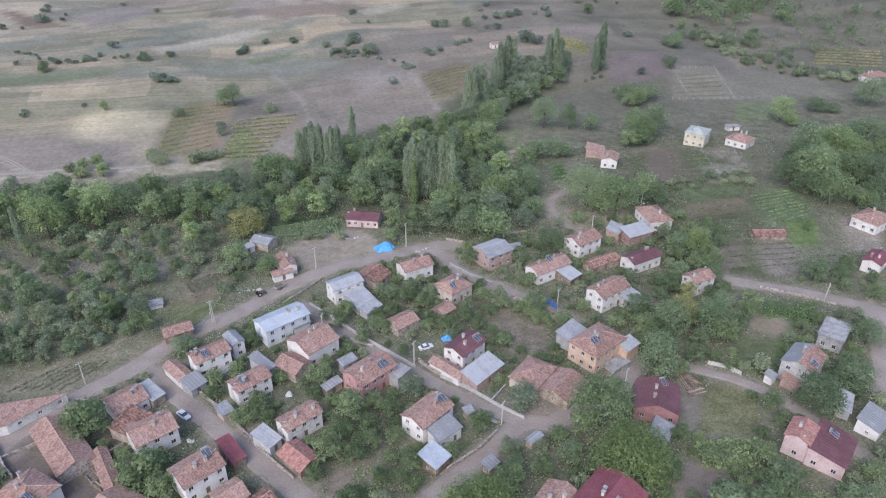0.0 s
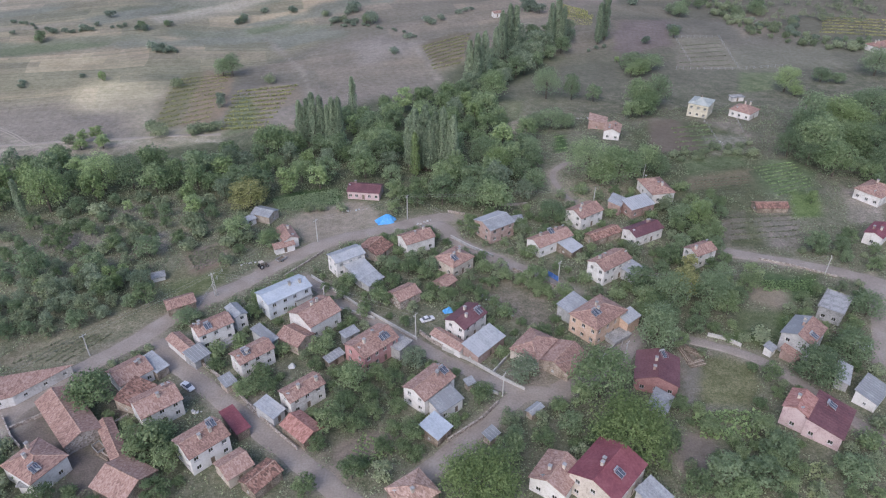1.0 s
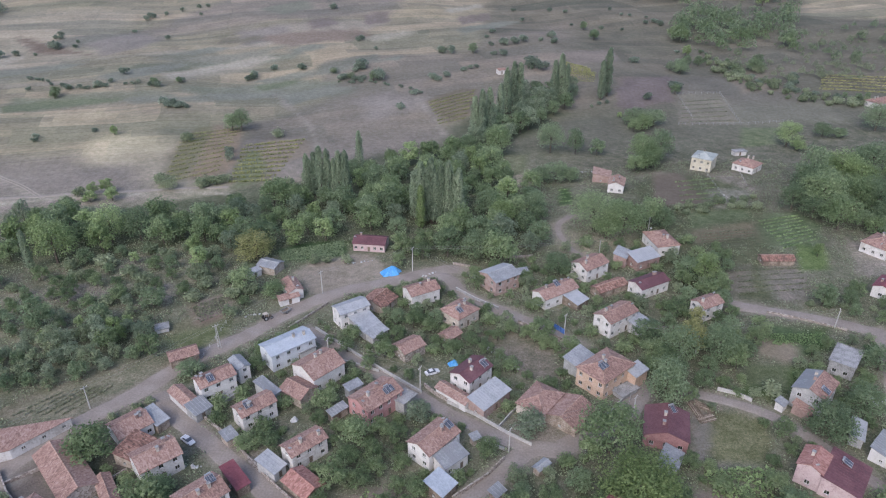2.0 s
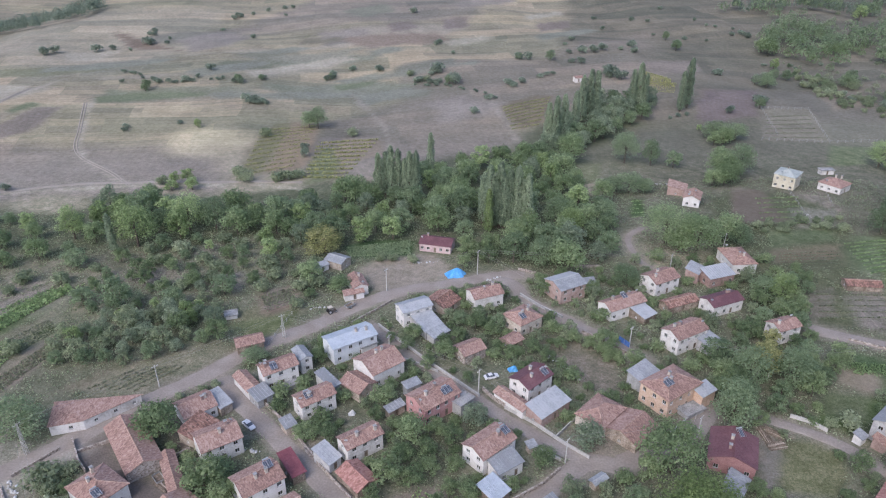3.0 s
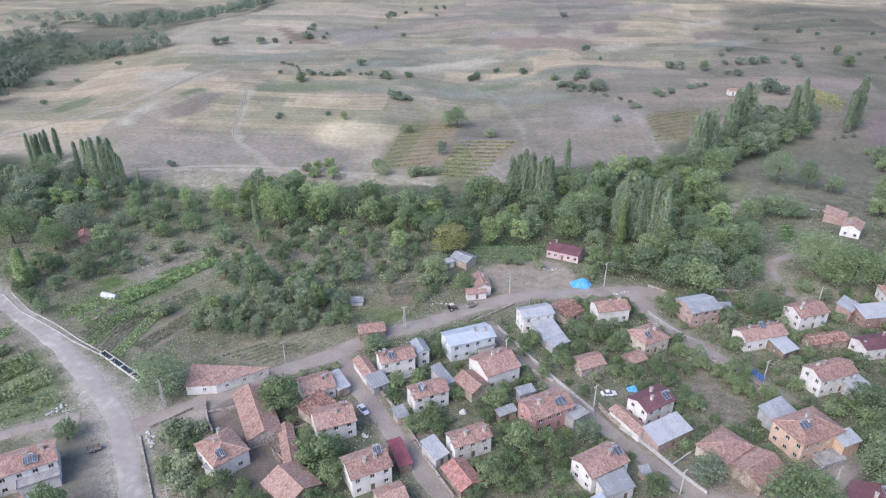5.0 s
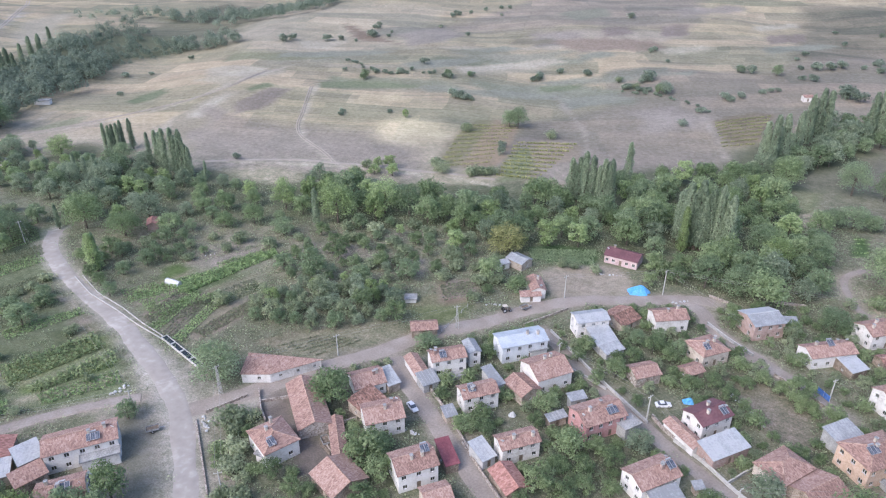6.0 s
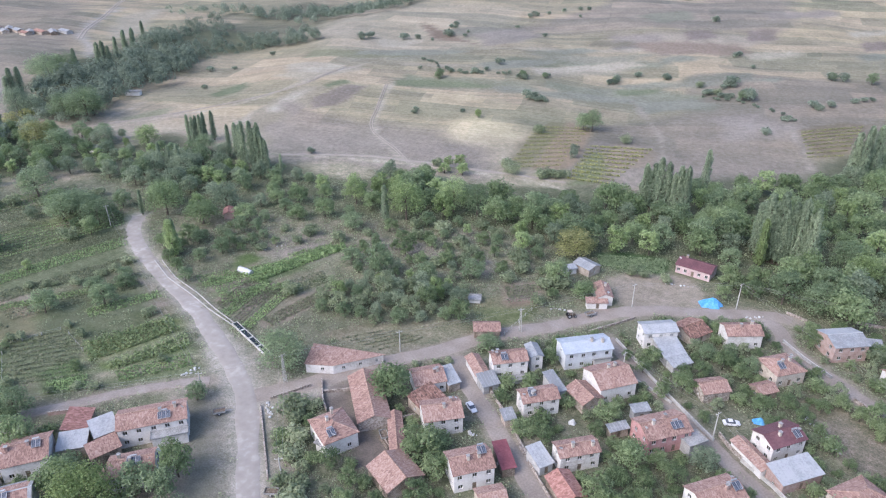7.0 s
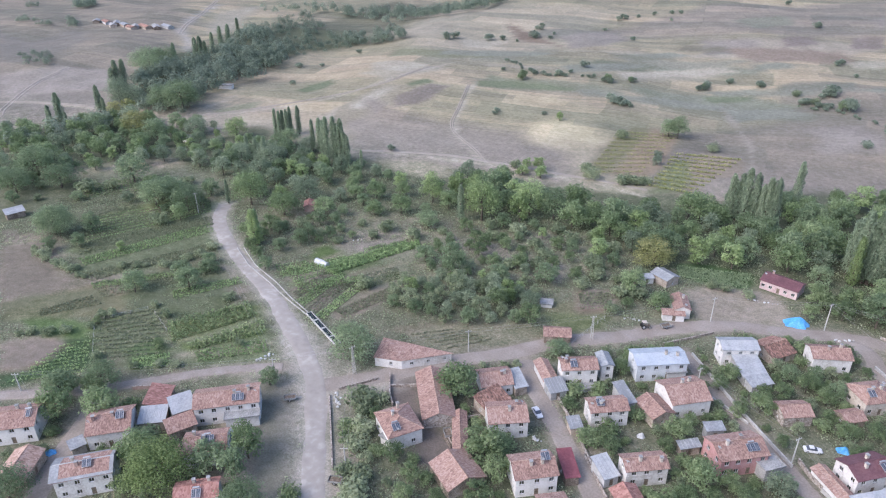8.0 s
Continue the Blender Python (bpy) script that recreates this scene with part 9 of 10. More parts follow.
def pole(x, y, h, lattice=False):
    ob = tagged(new("utility_pole"), "lattice steel power pole with a crossarm" if lattice else "pale concrete power pole with a crossarm", "utility pole", "power poles")
    ob.matrix_world = pose(x, y, ground_z(x, y), 1.0, -0.8, 35 + (x * 7) % 40)
    if lattice:
        for sx in (-1, 1):
            for sy in (-1, 1):
                bm = bmesh.new()
                tube(bm, (sx * 0.42, sy * 0.42, -0.4), (sx * 0.14, sy * 0.14, h), 0.06, 0.05, 4)
                part("leg", bm, M["pole"], ob)
        bm = bmesh.new()
        for i in range(9):
            z0, z1 = h * i / 9, h * (i + 1) / 9
            w0, w1 = 0.42 - 0.28 * i / 9, 0.42 - 0.28 * (i + 1) / 9
            s = 1 if i % 2 else -1
            for q in (-1, 1):
                tube(bm, (-s * w0, q * w0, z0), (s * w1, q * w1, z1), 0.035, 0.035, 4)
                tube(bm, (q * w0, -s * w0, z0), (q * w1, s * w1, z1), 0.035, 0.035, 4)
        part("bracing", bm, M["pole"], ob)
    else:
        bm = bmesh.new()
        tube(bm, (0, 0, -0.4), (0, 0, h), 0.2, 0.12, 8)
        part("shaft", bm, M["pole"], ob)
    bm = bmesh.new()
    box(bm, -0.9, -0.06, h - 0.5, 0.9, 0.06, h - 0.38)
    part("crossarm", bm, M["pole"], ob)
    for k in (-0.8, 0.0, 0.8):
        bm = bmesh.new()
        tube(bm, (k, 0, h - 0.38), (k, 0, h - 0.16), 0.06, 0.04, 6)
        part("insulator", bm, M["frame"], ob)
    return ob


def cables(x0, y0, h0, x1, y1, h1):
    ob = tagged(new("power_cable"), "thin sagging power cables between two poles", "cable", "power cables")
    a = Vector((x0, y0, ground_z(x0, y0) + h0 - 0.2))
    b = Vector((x1, y1, ground_z(x1, y1) + h1 - 0.2))
    ob.matrix_world = Matrix.Translation(a)
    d = b - a
    side = Vector((-d.y, d.x, 0)).normalized()
    for k in (-0.7, 0.7):
        bm = bmesh.new()
        pts = []
        for i in range(9):
            t = i / 8
            pts.append(d * t + side * k + Vector((0, 0, -4 * 0.012 * d.length * t * (1 - t))))
        loft(bm, [[p + Vector((0, 0, 0.02)), p + side * 0.018 - Vector((0, 0, 0.01)), p - side * 0.018 - Vector((0, 0, 0.01))] for p in pts])
        part("cable", bm, M["concrete"], ob)


def loft(bm, sections):
    """Skins closed rings of equal length."""
    rings = [[bm.verts.new(v) for v in s] for s in sections]
    n = len(rings[0])
    for r0, r1 in zip(rings[:-1], rings[1:]):
        for i in range(n):
            bm.faces.new((r0[i], r0[(i + 1) % n], r1[(i + 1) % n], r1[i]))
    bm.faces.new(rings[0][::-1])
    bm.faces.new(rings[-1])
    bmesh.ops.recalc_face_normals(bm, faces=bm.faces)


def wheel(parent, x, y, r, w):
    bm = bmesh.new()
    tube(bm, (x, y - w / 2, r), (x, y + w / 2, r), r, r, 12)
    t = part("wheel", bm, M["tyre"], parent, "black rubber tyre")
    bm = bmesh.new()
    s = 1 if y > 0 else -1
    tube(bm, (x, y + s * w / 2, r), (x, y + s * (w / 2 + 0.02), r), r * 0.6, r * 0.55, 10)
    part("rim", bm, M["steel"], t)


def car(x, y, turn, paint, label):
    ob = tagged(new("car"), label, "car", "parked cars")
    ob.matrix_world = pose(x, y, ground_z(x, y) + 0.12, 0, 0, turn)
    bm = bmesh.new()
    body = []
    for px, w, z0, z1 in ((-2.1, 0.7, 0.45, 0.72), (-2.0, 0.8, 0.28, 0.9), (-1.2, 0.83, 0.24, 0.95), (0.0, 0.84, 0.24, 0.92), (1.0, 0.83, 0.24, 0.9), (1.8, 0.78, 0.28, 0.78), (2.1, 0.68, 0.42, 0.62)):
        body.append([(px, -w, z0), (px, w, z0), (px, w * 1.01, (z0 + z1) / 2), (px, w * 0.92, z1), (px, -w * 0.92, z1), (px, -w * 1.01, (z0 + z1) / 2)])
    loft(bm, body)
    part("body", bm, M[paint], ob)
    bm = bmesh.new()
    loft(bm, [[(-1.45, -0.7, 0.93), (-1.45, 0.7, 0.93), (-1.3, 0.66, 1.0), (-1.3, -0.66, 1.0)],
              [(-0.95, -0.74, 0.93), (-0.95, 0.74, 0.93), (-0.9, 0.6, 1.36), (-0.9, -0.6, 1.36)],
              [(0.3, -0.74, 0.92), (0.3, 0.74, 0.92), (0.15, 0.6, 1.36), (0.15, -0.6, 1.36)],
              [(0.95, -0.7, 0.9), (0.95, 0.7, 0.9), (0.8, 0.66, 0.97), (0.8, -0.66, 0.97)]])
    part("cabin_glass", bm, M["panel"], ob, "dark tinted car windows")
    bm = bmesh.new()
    slab(bm, ((-0.92, -0.62, 1.39), (0.18, -0.62, 1.39), (0.18, 0.62, 1.39), (-0.92, 0.62, 1.39)), 0.04)
    part("roof_panel", bm, M[paint], ob)
    for px in (-1.25, 1.3):
        for py in (-0.76, 0.76):
            wheel(ob, px, py, 0.31, 0.2)
    for py in (-0.5, 0.5):
        bm = bmesh.new()
        box(bm, 2.02, py - 0.16, 0.52, 2.13, py + 0.16, 0.64)
        part("headlight", bm, M["frame"], ob)


def cart(x, y, turn):
    ob = tagged(new("farm_trailer"), "weathered grey two-wheeled farm trailer", "trailer", "farm trailers")
    ob.matrix_world = pose(x, y, ground_z(x, y) + 0.12, 0, 0, turn)
    bm = bmesh.new()
    box(bm, -1.5, -0.9, 0.7, 1.5, 0.9, 0.82)
    part("bed", bm, M["wood"], ob)
    for b in ((-1.5, -0.95, 1.5, -0.9), (-1.5, 0.9, 1.5, 0.95), (-1.55, -0.9, -1.5, 0.9), (1.5, -0.9, 1.55, 0.9)):
        bm = bmesh.new()
        box(bm, b[0], b[1], 0.72, b[2], b[3], 1.25)
        part("side_board", bm, M["concrete"], ob)
    bm = bmesh.new()
    tube(bm, (1.5, 0, 0.7), (2.9, 0, 0.45), 0.07, 0.05)
    part("drawbar", bm, M["steel"], ob)
    for py in (-0.8, 0.8):
        wheel(ob, -0.1, py, 0.38, 0.2)


def tractor(x, y, turn):
    ob = tagged(new("tractor"), "old farm tractor with a pale canopy", "tractor", "farm tractors")
    ob.matrix_world = pose(x, y, ground_z(x, y) + 0.1, 0, 0, turn)
    bm = bmesh.new()
    loft(bm, [[(-0.6, -0.35, 0.6), (-0.6, 0.35, 0.6), (-0.6, 0.35, 1.15), (-0.6, -0.35, 1.15)], [(1.3, -0.3, 0.65), (1.3, 0.3, 0.65), (1.3, 0.28, 1.2), (1.3, -0.28, 1.2)]])
    part("bonnet", bm, M["wood"], ob)
    bm = bmesh.new()
    slab(bm, ((-1.3, -0.75, 2.25), (0.2, -0.75, 2.25), (0.2, 0.75, 2.25), (-1.3, 0.75, 2.25)), 0.08)
    part("canopy", bm, M["cream"], ob)
    for px in (-1.2, 0.1):
        for py in (-0.65, 0.65):
            bm = bmesh.new()
            tube(bm, (px, py, 0.8), (px, py, 2.2), 0.04, 0.04)
            part("post", bm, M["steel"], ob)
    bm = bmesh.new()
    box(bm, -1.1, -0.3, 0.95, -0.6, 0.3, 1.1)
    part("seat", bm, M["tyre"], ob)
    for py in (-0.75, 0.75):
        wheel(ob, -0.9, py, 0.72, 0.35)
        wheel(ob, 1.05, py, 0.4, 0.22)


def tarpaulin(x, y, r, h, material, label):
    """A sheet hanging in folds over a heap."""
    rng = random.Random(int(abs(x * 11 + y)))
    bm = bmesh.new()
    top = bm.verts.new((0.2 * r, 0, h))
    prev = None
    for k in range(1, 7):
        f = k / 6
        ring = []
        for i in range(26):
            a = 2 * math.pi * i / 26
            fold = 1 + 0.1 * f * math.sin(a * 5 + 1) + 0.06 * f * math.sin(a * 9 + k * 0.7) + rng.uniform(-0.02, 0.02)
            z = h * (1 - f ** 1.4) + (0.06 * math.sin(a * 4 + k) if k < 6 else 0) + 0.02
            ring.append(bm.verts.new((r * f * fold * math.cos(a) * 1.15 + 0.2 * r * (1 - f), r * f * fold * math.sin(a) * 0.85, max(0.02, z))))
        for i in range(26):
            j = (i + 1) % 26
            if prev:
                bm.faces.new((prev[i], ring[i], ring[j], prev[j]))
            else:
                bm.faces.new((top, ring[i], ring[j]))
        prev = ring
    me = bpy.data.meshes.new("tarpaulin")
    bm.to_mesh(me)
    bm.free()
    me.materials.append(M[material])
    ob = tagged(new("tarpaulin", me), label, "tarpaulin")
    ob.matrix_world = pose(x, y, ground_z(x, y), 0, 0, 20)
    return ob


def poly_tunnel(x, y, turn, L, w):
    ob = tagged(new("poly_tunnel"), "small white plastic growing tunnel in a garden", "greenhouse")
    ob.matrix_world = pose(x, y, ground_z(x, y), 0, 0, turn)
    bm = bmesh.new()
    rows = []
    for i in range(9):
        s = 1 - 0.12 * abs(i - 4) / 4
        rows.append([(-L / 2 + L * i / 8, w / 2 * s * math.cos(math.pi * j / 10), 1.7 * s * math.sin(math.pi * j / 10) + (0.04 if i % 2 else 0)) for j in range(11)])
    loft(bm, rows)
    part("cover", bm, M["tarpwhite"], ob)
    for i in (0, 4, 8):
        bm = bmesh.new()
        pts = [(-L / 2 + L * i / 8, (w / 2 + 0.03) * math.cos(math.pi * j / 10), 1.75 * math.sin(math.pi * j / 10)) for j in range(11)]
        for p, q in zip(pts[:-1], pts[1:]):
            tube(bm, p, q, 0.03, 0.03, 4)
        part("hoop", bm, M["steel"], ob)


def trough(x0, y0, x1, y1):
    """A chain of stone watering basins beside the road."""
    d = Vector((x1 - x0, y1 - y0, 0))
    ob = tagged(new("watering_trough"), "long pale concrete watering trough with dark water", "trough")
    ob.matrix_world = pose(x0, y0, ground_z(x0, y0), 0, 0, math.degrees(math.atan2(d.y, d.x)))
    n, w, h = 4, 0.95, 0.75
    for i in range(n):
        a, b = d.length * i / n, d.length * (i + 1) / n - 0.06
        bm = bmesh.new()
        box(bm, a, -w, -0.3, b, w, 0.35)
        for q in ((a, -w, b, -w + 0.22), (a, w - 0.22, b, w), (a, -w + 0.22, a + 0.22, w - 0.22), (b - 0.22, -w + 0.22, b, w - 0.22)):
            box(bm, q[0], q[1], 0.35, q[2], q[3], h)
        bs = part("basin", bm, M["pole"], ob)
        bm = bmesh.new()
        slab(bm, ((a + 0.22, -w + 0.22, 0.55), (b - 0.22, -w + 0.22, 0.55), (b - 0.22, w - 0.22, 0.55), (a + 0.22, w - 0.22, 0.55)), 0.1)
        part("water", bm, M["water"], bs, "still dark water")


def sheet_gate(x0, y0, x1, y1):
    d = Vector((x1 - x0, y1 - y0, 0))
    ob = tagged(new("metal_gate"), "blue painted sheet metal garden gate", "gate")
    ob.matrix_world = pose(x0, y0, ground_z(x0, y0), 0, 0, math.degrees(math.atan2(d.y, d.x)))
    for i in range(2):
        bm = bmesh.new()
        a, b = d.length * i / 2 + 0.06, d.length * (i + 1) / 2 - 0.06
        box(bm, a, -0.03, 0.15, b, 0.03, 1.9)
        k = int((b - a) / 0.25)
        for j in range(k):
            box(bm, a + 0.03 + j * 0.25, -0.06, 0.2, a + 0.09 + j * 0.25, -0.031, 1.85)
        part("leaf", bm, M["bluepaint"], ob)
    for i in range(3):
        bm = bmesh.new()
        tube(bm, (d.length * i / 2, 0, -0.3), (d.length * i / 2, 0, 2.1), 0.07, 0.07)
        part("post", bm, M["steel"], ob)


def post_fence(line, tall=1.6):
    ob = tagged(new("fence"), "field fence of pale posts and thin wire", "fence", "field fences")
    a, b = Vector((*line[0], 0)), Vector((*line[1], 0))
    d = b - a
    z0 = ground_z(a.x, a.y)
    ob.matrix_world = pose(a.x, a.y, z0)
    n = max(2, int(d.length / 4.0))
    tops = []
    for i in range(n + 1):
        p = d * (i / n)
        z = ground_z(a.x + p.x, a.y + p.y) - z0
        bm = bmesh.new()
        tube(bm, (p.x, p.y, z - 0.4), (p.x + 0.05, p.y, z + tall), 0.12, 0.1, 5)
        part("post", bm, M["pole"], ob)
        tops.append(Vector((p.x, p.y, z)))
    for f in (0.45, 0.9):
        bm = bmesh.new()
        rows = [[bm.verts.new(p + Vector((0, 0, tall * f)) + o) for o in (Vector((0, 0, 0.025)), Vector((0.02, 0.01, -0.01)), Vector((-0.02, -0.01, -0.01)))] for p in tops]
        for r0, r1 in zip(rows[:-1], rows[1:]):
            for j in range(3):
                bm.faces.new((r0[j], r0[(j + 1) % 3], r1[(j + 1) % 3], r1[j]))
        part("wire", bm, M["steel"], ob)


def timber_stack(x, y, turn, L, label):
    rng = random.Random(int(abs(x * 5 + y * 3)))
    ob = tagged(new("timber_stack"), label, "timber", "timber stacks")
    ob.matrix_world = pose(x, y, ground_z(x, y), 0, 0, turn)
    for k in range(3):
        for i in range(6 - k):
            bm = bmesh.new()
            yy = (i - (5 - k) / 2) * 0.4 + rng.uniform(-0.08, 0.08)
            tube(bm, (-L / 2 + rng.uniform(-0.3, 0.3), yy, 0.15 + k * 0.27), (L / 2 + rng.uniform(-0.3, 0.3), yy + rng.uniform(-0.25, 0.25), 0.15 + k * 0.27), 0.14, 0.11, 6)
            part("beam", bm, M["wood" if rng.random() < 0.6 else "mud"], ob)


def stones(x0, y0, x1, y1, n, label):
    rng = random.Random(int(abs(x0 * 3 + y0)))
    ob = tagged(new("stone_heap"), label, "stones", "stone heaps")
    ob.matrix_world = pose(x0, y0, ground_z(x0, y0))
    for i in range(n):
        t = (i + rng.random()) / n
        bm = bmesh.new()
        bmesh.ops.create_icosphere(bm, subdivisions=1, radius=rng.uniform(0.22, 0.5))
        for v in bm.verts:
            v.co *= rng.uniform(0.75, 1.2)
            v.co.z *= 0.7
        bmesh.ops.translate(bm, verts=bm.verts, vec=((x1 - x0) * t + rng.uniform(-0.7, 0.7), (y1 - y0) * t + rng.uniform(-0.7, 0.7), 0.16))
        part("stone", bm, M["tarpwhite" if rng.random() < 0.35 else "pole"], ob)


def wedge_barn():
    """A byre on a four-sided plan with its roof falling to the road."""
    N_, R_, A_, L_ = (-104.9, 122.3), (-95.6, 133.4), (-114.1, 125.8), (-112.1, 119.1)
    ob = tagged(new("barn"), "long white-plastered barn with a single-pitch tile roof", "barn", "village buildings")
    cx, cy = -105.6, 125.4
    FOOTPRINTS.append((cx, cy, radians(45), 18, 9))
    ob.matrix_world = pose(cx, cy, ground_z(cx, cy))
    P = {k: Vector((p[0] - cx, p[1] - cy, 0)) for k, p in (("N", N_), ("R", R_), ("A", A_), ("L", L_))}
    H = {"N": 2.9, "R": 2.9, "A": 4.9, "L": 2.9}
    mid = (P["N"] + P["R"] + P["A"] + P["L"]) / 4
    for a, b, nw in (("L", "N", 1), ("N", "R", 3)):
        d = P[b] - P[a]
        u = d.normalized()
        inn = Vector((-u.y, u.x, 0))
        if inn.dot(mid - P[a]) < 0:
            inn = -inn
        holes = [(d.length * (i + 0.6) / nw - 0.5, 1.6, d.length * (i + 0.6) / nw + 0.5, 2.5) for i in range(nw)]
        bm = bmesh.new()
        wall_panel(bm, P[a] + Vector((0, 0, -0.5)), u, d.length, 3.4, inn, holes)
        part("wall", bm, M["white"], ob)
        for h in holes:
            mf, ms, p1, p2 = window_meshes(1.0, 0.9)
            q = P[a] + u * ((h[0] + h[2]) / 2) + inn * 0.1
            f = mesh_part("window", mf, ob, pose(q.x, q.y, h[1] - 0.5, 0, 0, math.degrees(math.atan2(u.y, u.x))))
            for nm, me in (("window_sill", ms), ("pane", p1), ("pane", p2)):
                mesh_part(nm, me, f)
    for a, b in (("R", "A"), ("A", "L")):
        bm = bmesh.new()
        va, vb = P[a], P[b]
        off = (mid - (va + vb) / 2).normalized() * 0.25
        for o in (Vector(), off):
            quad(bm, va + o + Vector((0, 0, -0.5)), vb + o + Vector((0, 0, -0.5)), vb + o + Vector((0, 0, H[b])), va + o + Vector((0, 0, H[a])))
        part("wall", bm, M["white"], ob)
    out_ = {k: mid + (P[k] - mid) * 1.05 for k in P}
    for tri in (("L", "N", "A"), ("N", "R", "A")):
        bm = bmesh.new()
        slab(bm, [(out_[k].x, out_[k].y, H[k] + 0.14) for k in tri], 0.13)
        part("roof", bm, M["tile"], ob)


wedge_barn()


# ---------------------------------------------------------------- walls
garden_wall(0.9, 0.3, 'pole', [(-41.3, 177.3), (-32.9, 169.5), (-23.5, 160.7), (-13.1, 151.9), (-7.4, 147.1)])
garden_wall(0.8, 0.3, 'pole', [(-34.4, 162.3), (-26.6, 159.3), (-19.8, 156.2)])
garden_wall(0.9, 0.3, 'pole', [(-0.5, 143.4), (7.0, 138.4), (14.7, 131.7), (20.4, 127.7)])
garden_wall(0.9, 0.25, 'concrete', [(12.6, 133.7), (15.9, 138.5), (18.4, 141.8)])
garden_wall(1.0, 0.3, 'pole', [(73.1, 149.1), (77.6, 147.2), (80.7, 144.4)])
garden_wall(0.6, 0.3, 'stone', [(102.1, 187.7), (111.3, 183.8), (122.7, 177.5)])
garden_wall(1.2, 0.3, 'stone', [(-6.7, 150.0), (-3.6, 146.4), (2.6, 141.8)])
garden_wall(1.0, 0.3, 'concrete', [(2.3, 200.9), (8.8, 194.4), (16.0, 188.6)])
garden_wall(0.9, 0.3, 'stone', [(21.8, 181.4), (30.8, 174.9), (38.4, 167.9)])
garden_wall(1.0, 0.3, 'stone', [(-65.0, 138.3), (-57.1, 131.6), (-50.4, 125.1), (-44.9, 119.5)])
garden_wall(0.8, 0.25, 'stone', [(-48.3, 122.2), (-41.5, 115.9), (-33.4, 108.4)])
garden_wall(1.0, 0.3, 'stone', [(0.9, 110.9), (9.0, 117.7), (13.4, 123.2)])
garden_wall(1.1, 0.3, 'stone', [(-105.8, 118.1), (-100.2, 111.6), (-96.6, 108.6)])
garden_wall(0.9, 0.3, 'concrete', [(41.1, 138.5), (47.0, 145.3), (50.4, 150.0)])
garden_wall(0.7, 0.3, 'stone', [(-49.8, 177.2), (-44.1, 185.2), (-39.7, 191.9)])
garden_wall(0.8, 0.3, 'stone', [(-90.2, 124.1), (-97.1, 118.5), (-102.7, 114.1)])
garden_wall(1.1, 0.3, 'brick', [(-158.3, 72.0), (-154.4, 75.5)])
garden_wall(0.3, 0.14, 'pole', [(-203.5, 143.1), (-189.2, 136.8), (-172.7, 132.7), (-161.0, 129.2), (-146.8, 125.9)])
garden_wall(0.3, 0.14, 'pole', [(-201.4, 144.6), (-187.2, 138.3), (-171.7, 134.4), (-159.5, 130.3), (-145.7, 126.6)])
garden_wall(0.7, 0.3, 'stone', [(-112.9, 105.3), (-109.6, 110.7), (-107.2, 115.0)])
garden_wall(0.8, 0.3, 'stone', [(-79.5, 114.4), (-75.9, 118.9)])
garden_wall(0.5, 0.3, 'stone', [(-113.3, 102.0), (-103.6, 92.8), (-93.7, 83.4)])
garden_wall(0.8, 0.25, 'stone', [(7.5, 216.5), (1.4, 218.6)])
garden_wall(0.9, 0.3, 'stone', [(21.2, 222.9), (30.7, 224.2)])
garden_wall(0.7, 0.3, 'pole', [(8.8, 129.0), (13.6, 126.1)])

# poles and their cables
pole(-94.6, 140.5, 7.5)
pole(-68.3, 167.5, 8.4, lattice=True)
pole(-42.6, 198.3, 8.8)
pole(-13.0, 213.6, 9.6)
pole(-34.4, 160.1, 9.0)
pole(14.6, 125.7, 7.6)
pole(47.7, 138.5, 7.0)
pole(119.6, 179.1, 7.0)
pole(-114.3, 112.8, 9.6, lattice=True)
pole(-91.1, 85.3, 6.8)
pole(-182.2, 53.6, 6.2)
pole(-131.1, 98.6, 6.6)
pole(55.3, 225.3, 6.6)
pole(78.8, 246.3, 6.0)
pole(35.7, 177.4, 6.0)
pole(-7.8, 148.7, 8.0)
pole(-243.0, 154.4, 9.5)
pole(-163.0, 49.2, 7.0)
pole(72.4, 165.7, 8.0)
cables(-114.3, 112.8, 9.6, -94.6, 140.5, 7.5)
cables(-94.6, 140.5, 7.5, -68.3, 167.5, 8.4)
cables(-68.3, 167.5, 8.4, -42.6, 198.3, 8.8)
cables(-42.6, 198.3, 8.8, -13.0, 213.6, 9.6)
cables(-114.3, 112.8, 9.6, -131.1, 98.6, 6.6)
cables(-131.1, 98.6, 6.6, -182.2, 53.6, 6.2)
cables(-114.3, 112.8, 9.6, -91.1, 85.3, 6.8)
cables(-68.3, 167.5, 8.4, -34.4, 160.1, 9.0)
cables(-34.4, 160.1, 9.0, -7.8, 148.7, 8.0)
cables(-7.8, 148.7, 8.0, 14.6, 125.7, 7.6)
cables(14.6, 125.7, 7.6, 47.7, 138.5, 7.0)
cables(47.7, 138.5, 7.0, 72.4, 165.7, 8.0)
cables(-13.0, 213.6, 9.6, 55.3, 225.3, 6.6)
cables(55.3, 225.3, 6.6, 78.8, 246.3, 6.0)
cables(-182.2, 53.6, 6.2, -163.0, 49.2, 7.0)
cables(-131.1, 98.6, 6.6, -243.0, 154.4, 9.5)
cables(-13.0, 213.6, 9.6, 35.7, 177.4, 6.0)
cables(35.7, 177.4, 6.0, 72.4, 165.7, 8.0)
cables(72.4, 165.7, 8.0, 119.6, 179.1, 7.0)

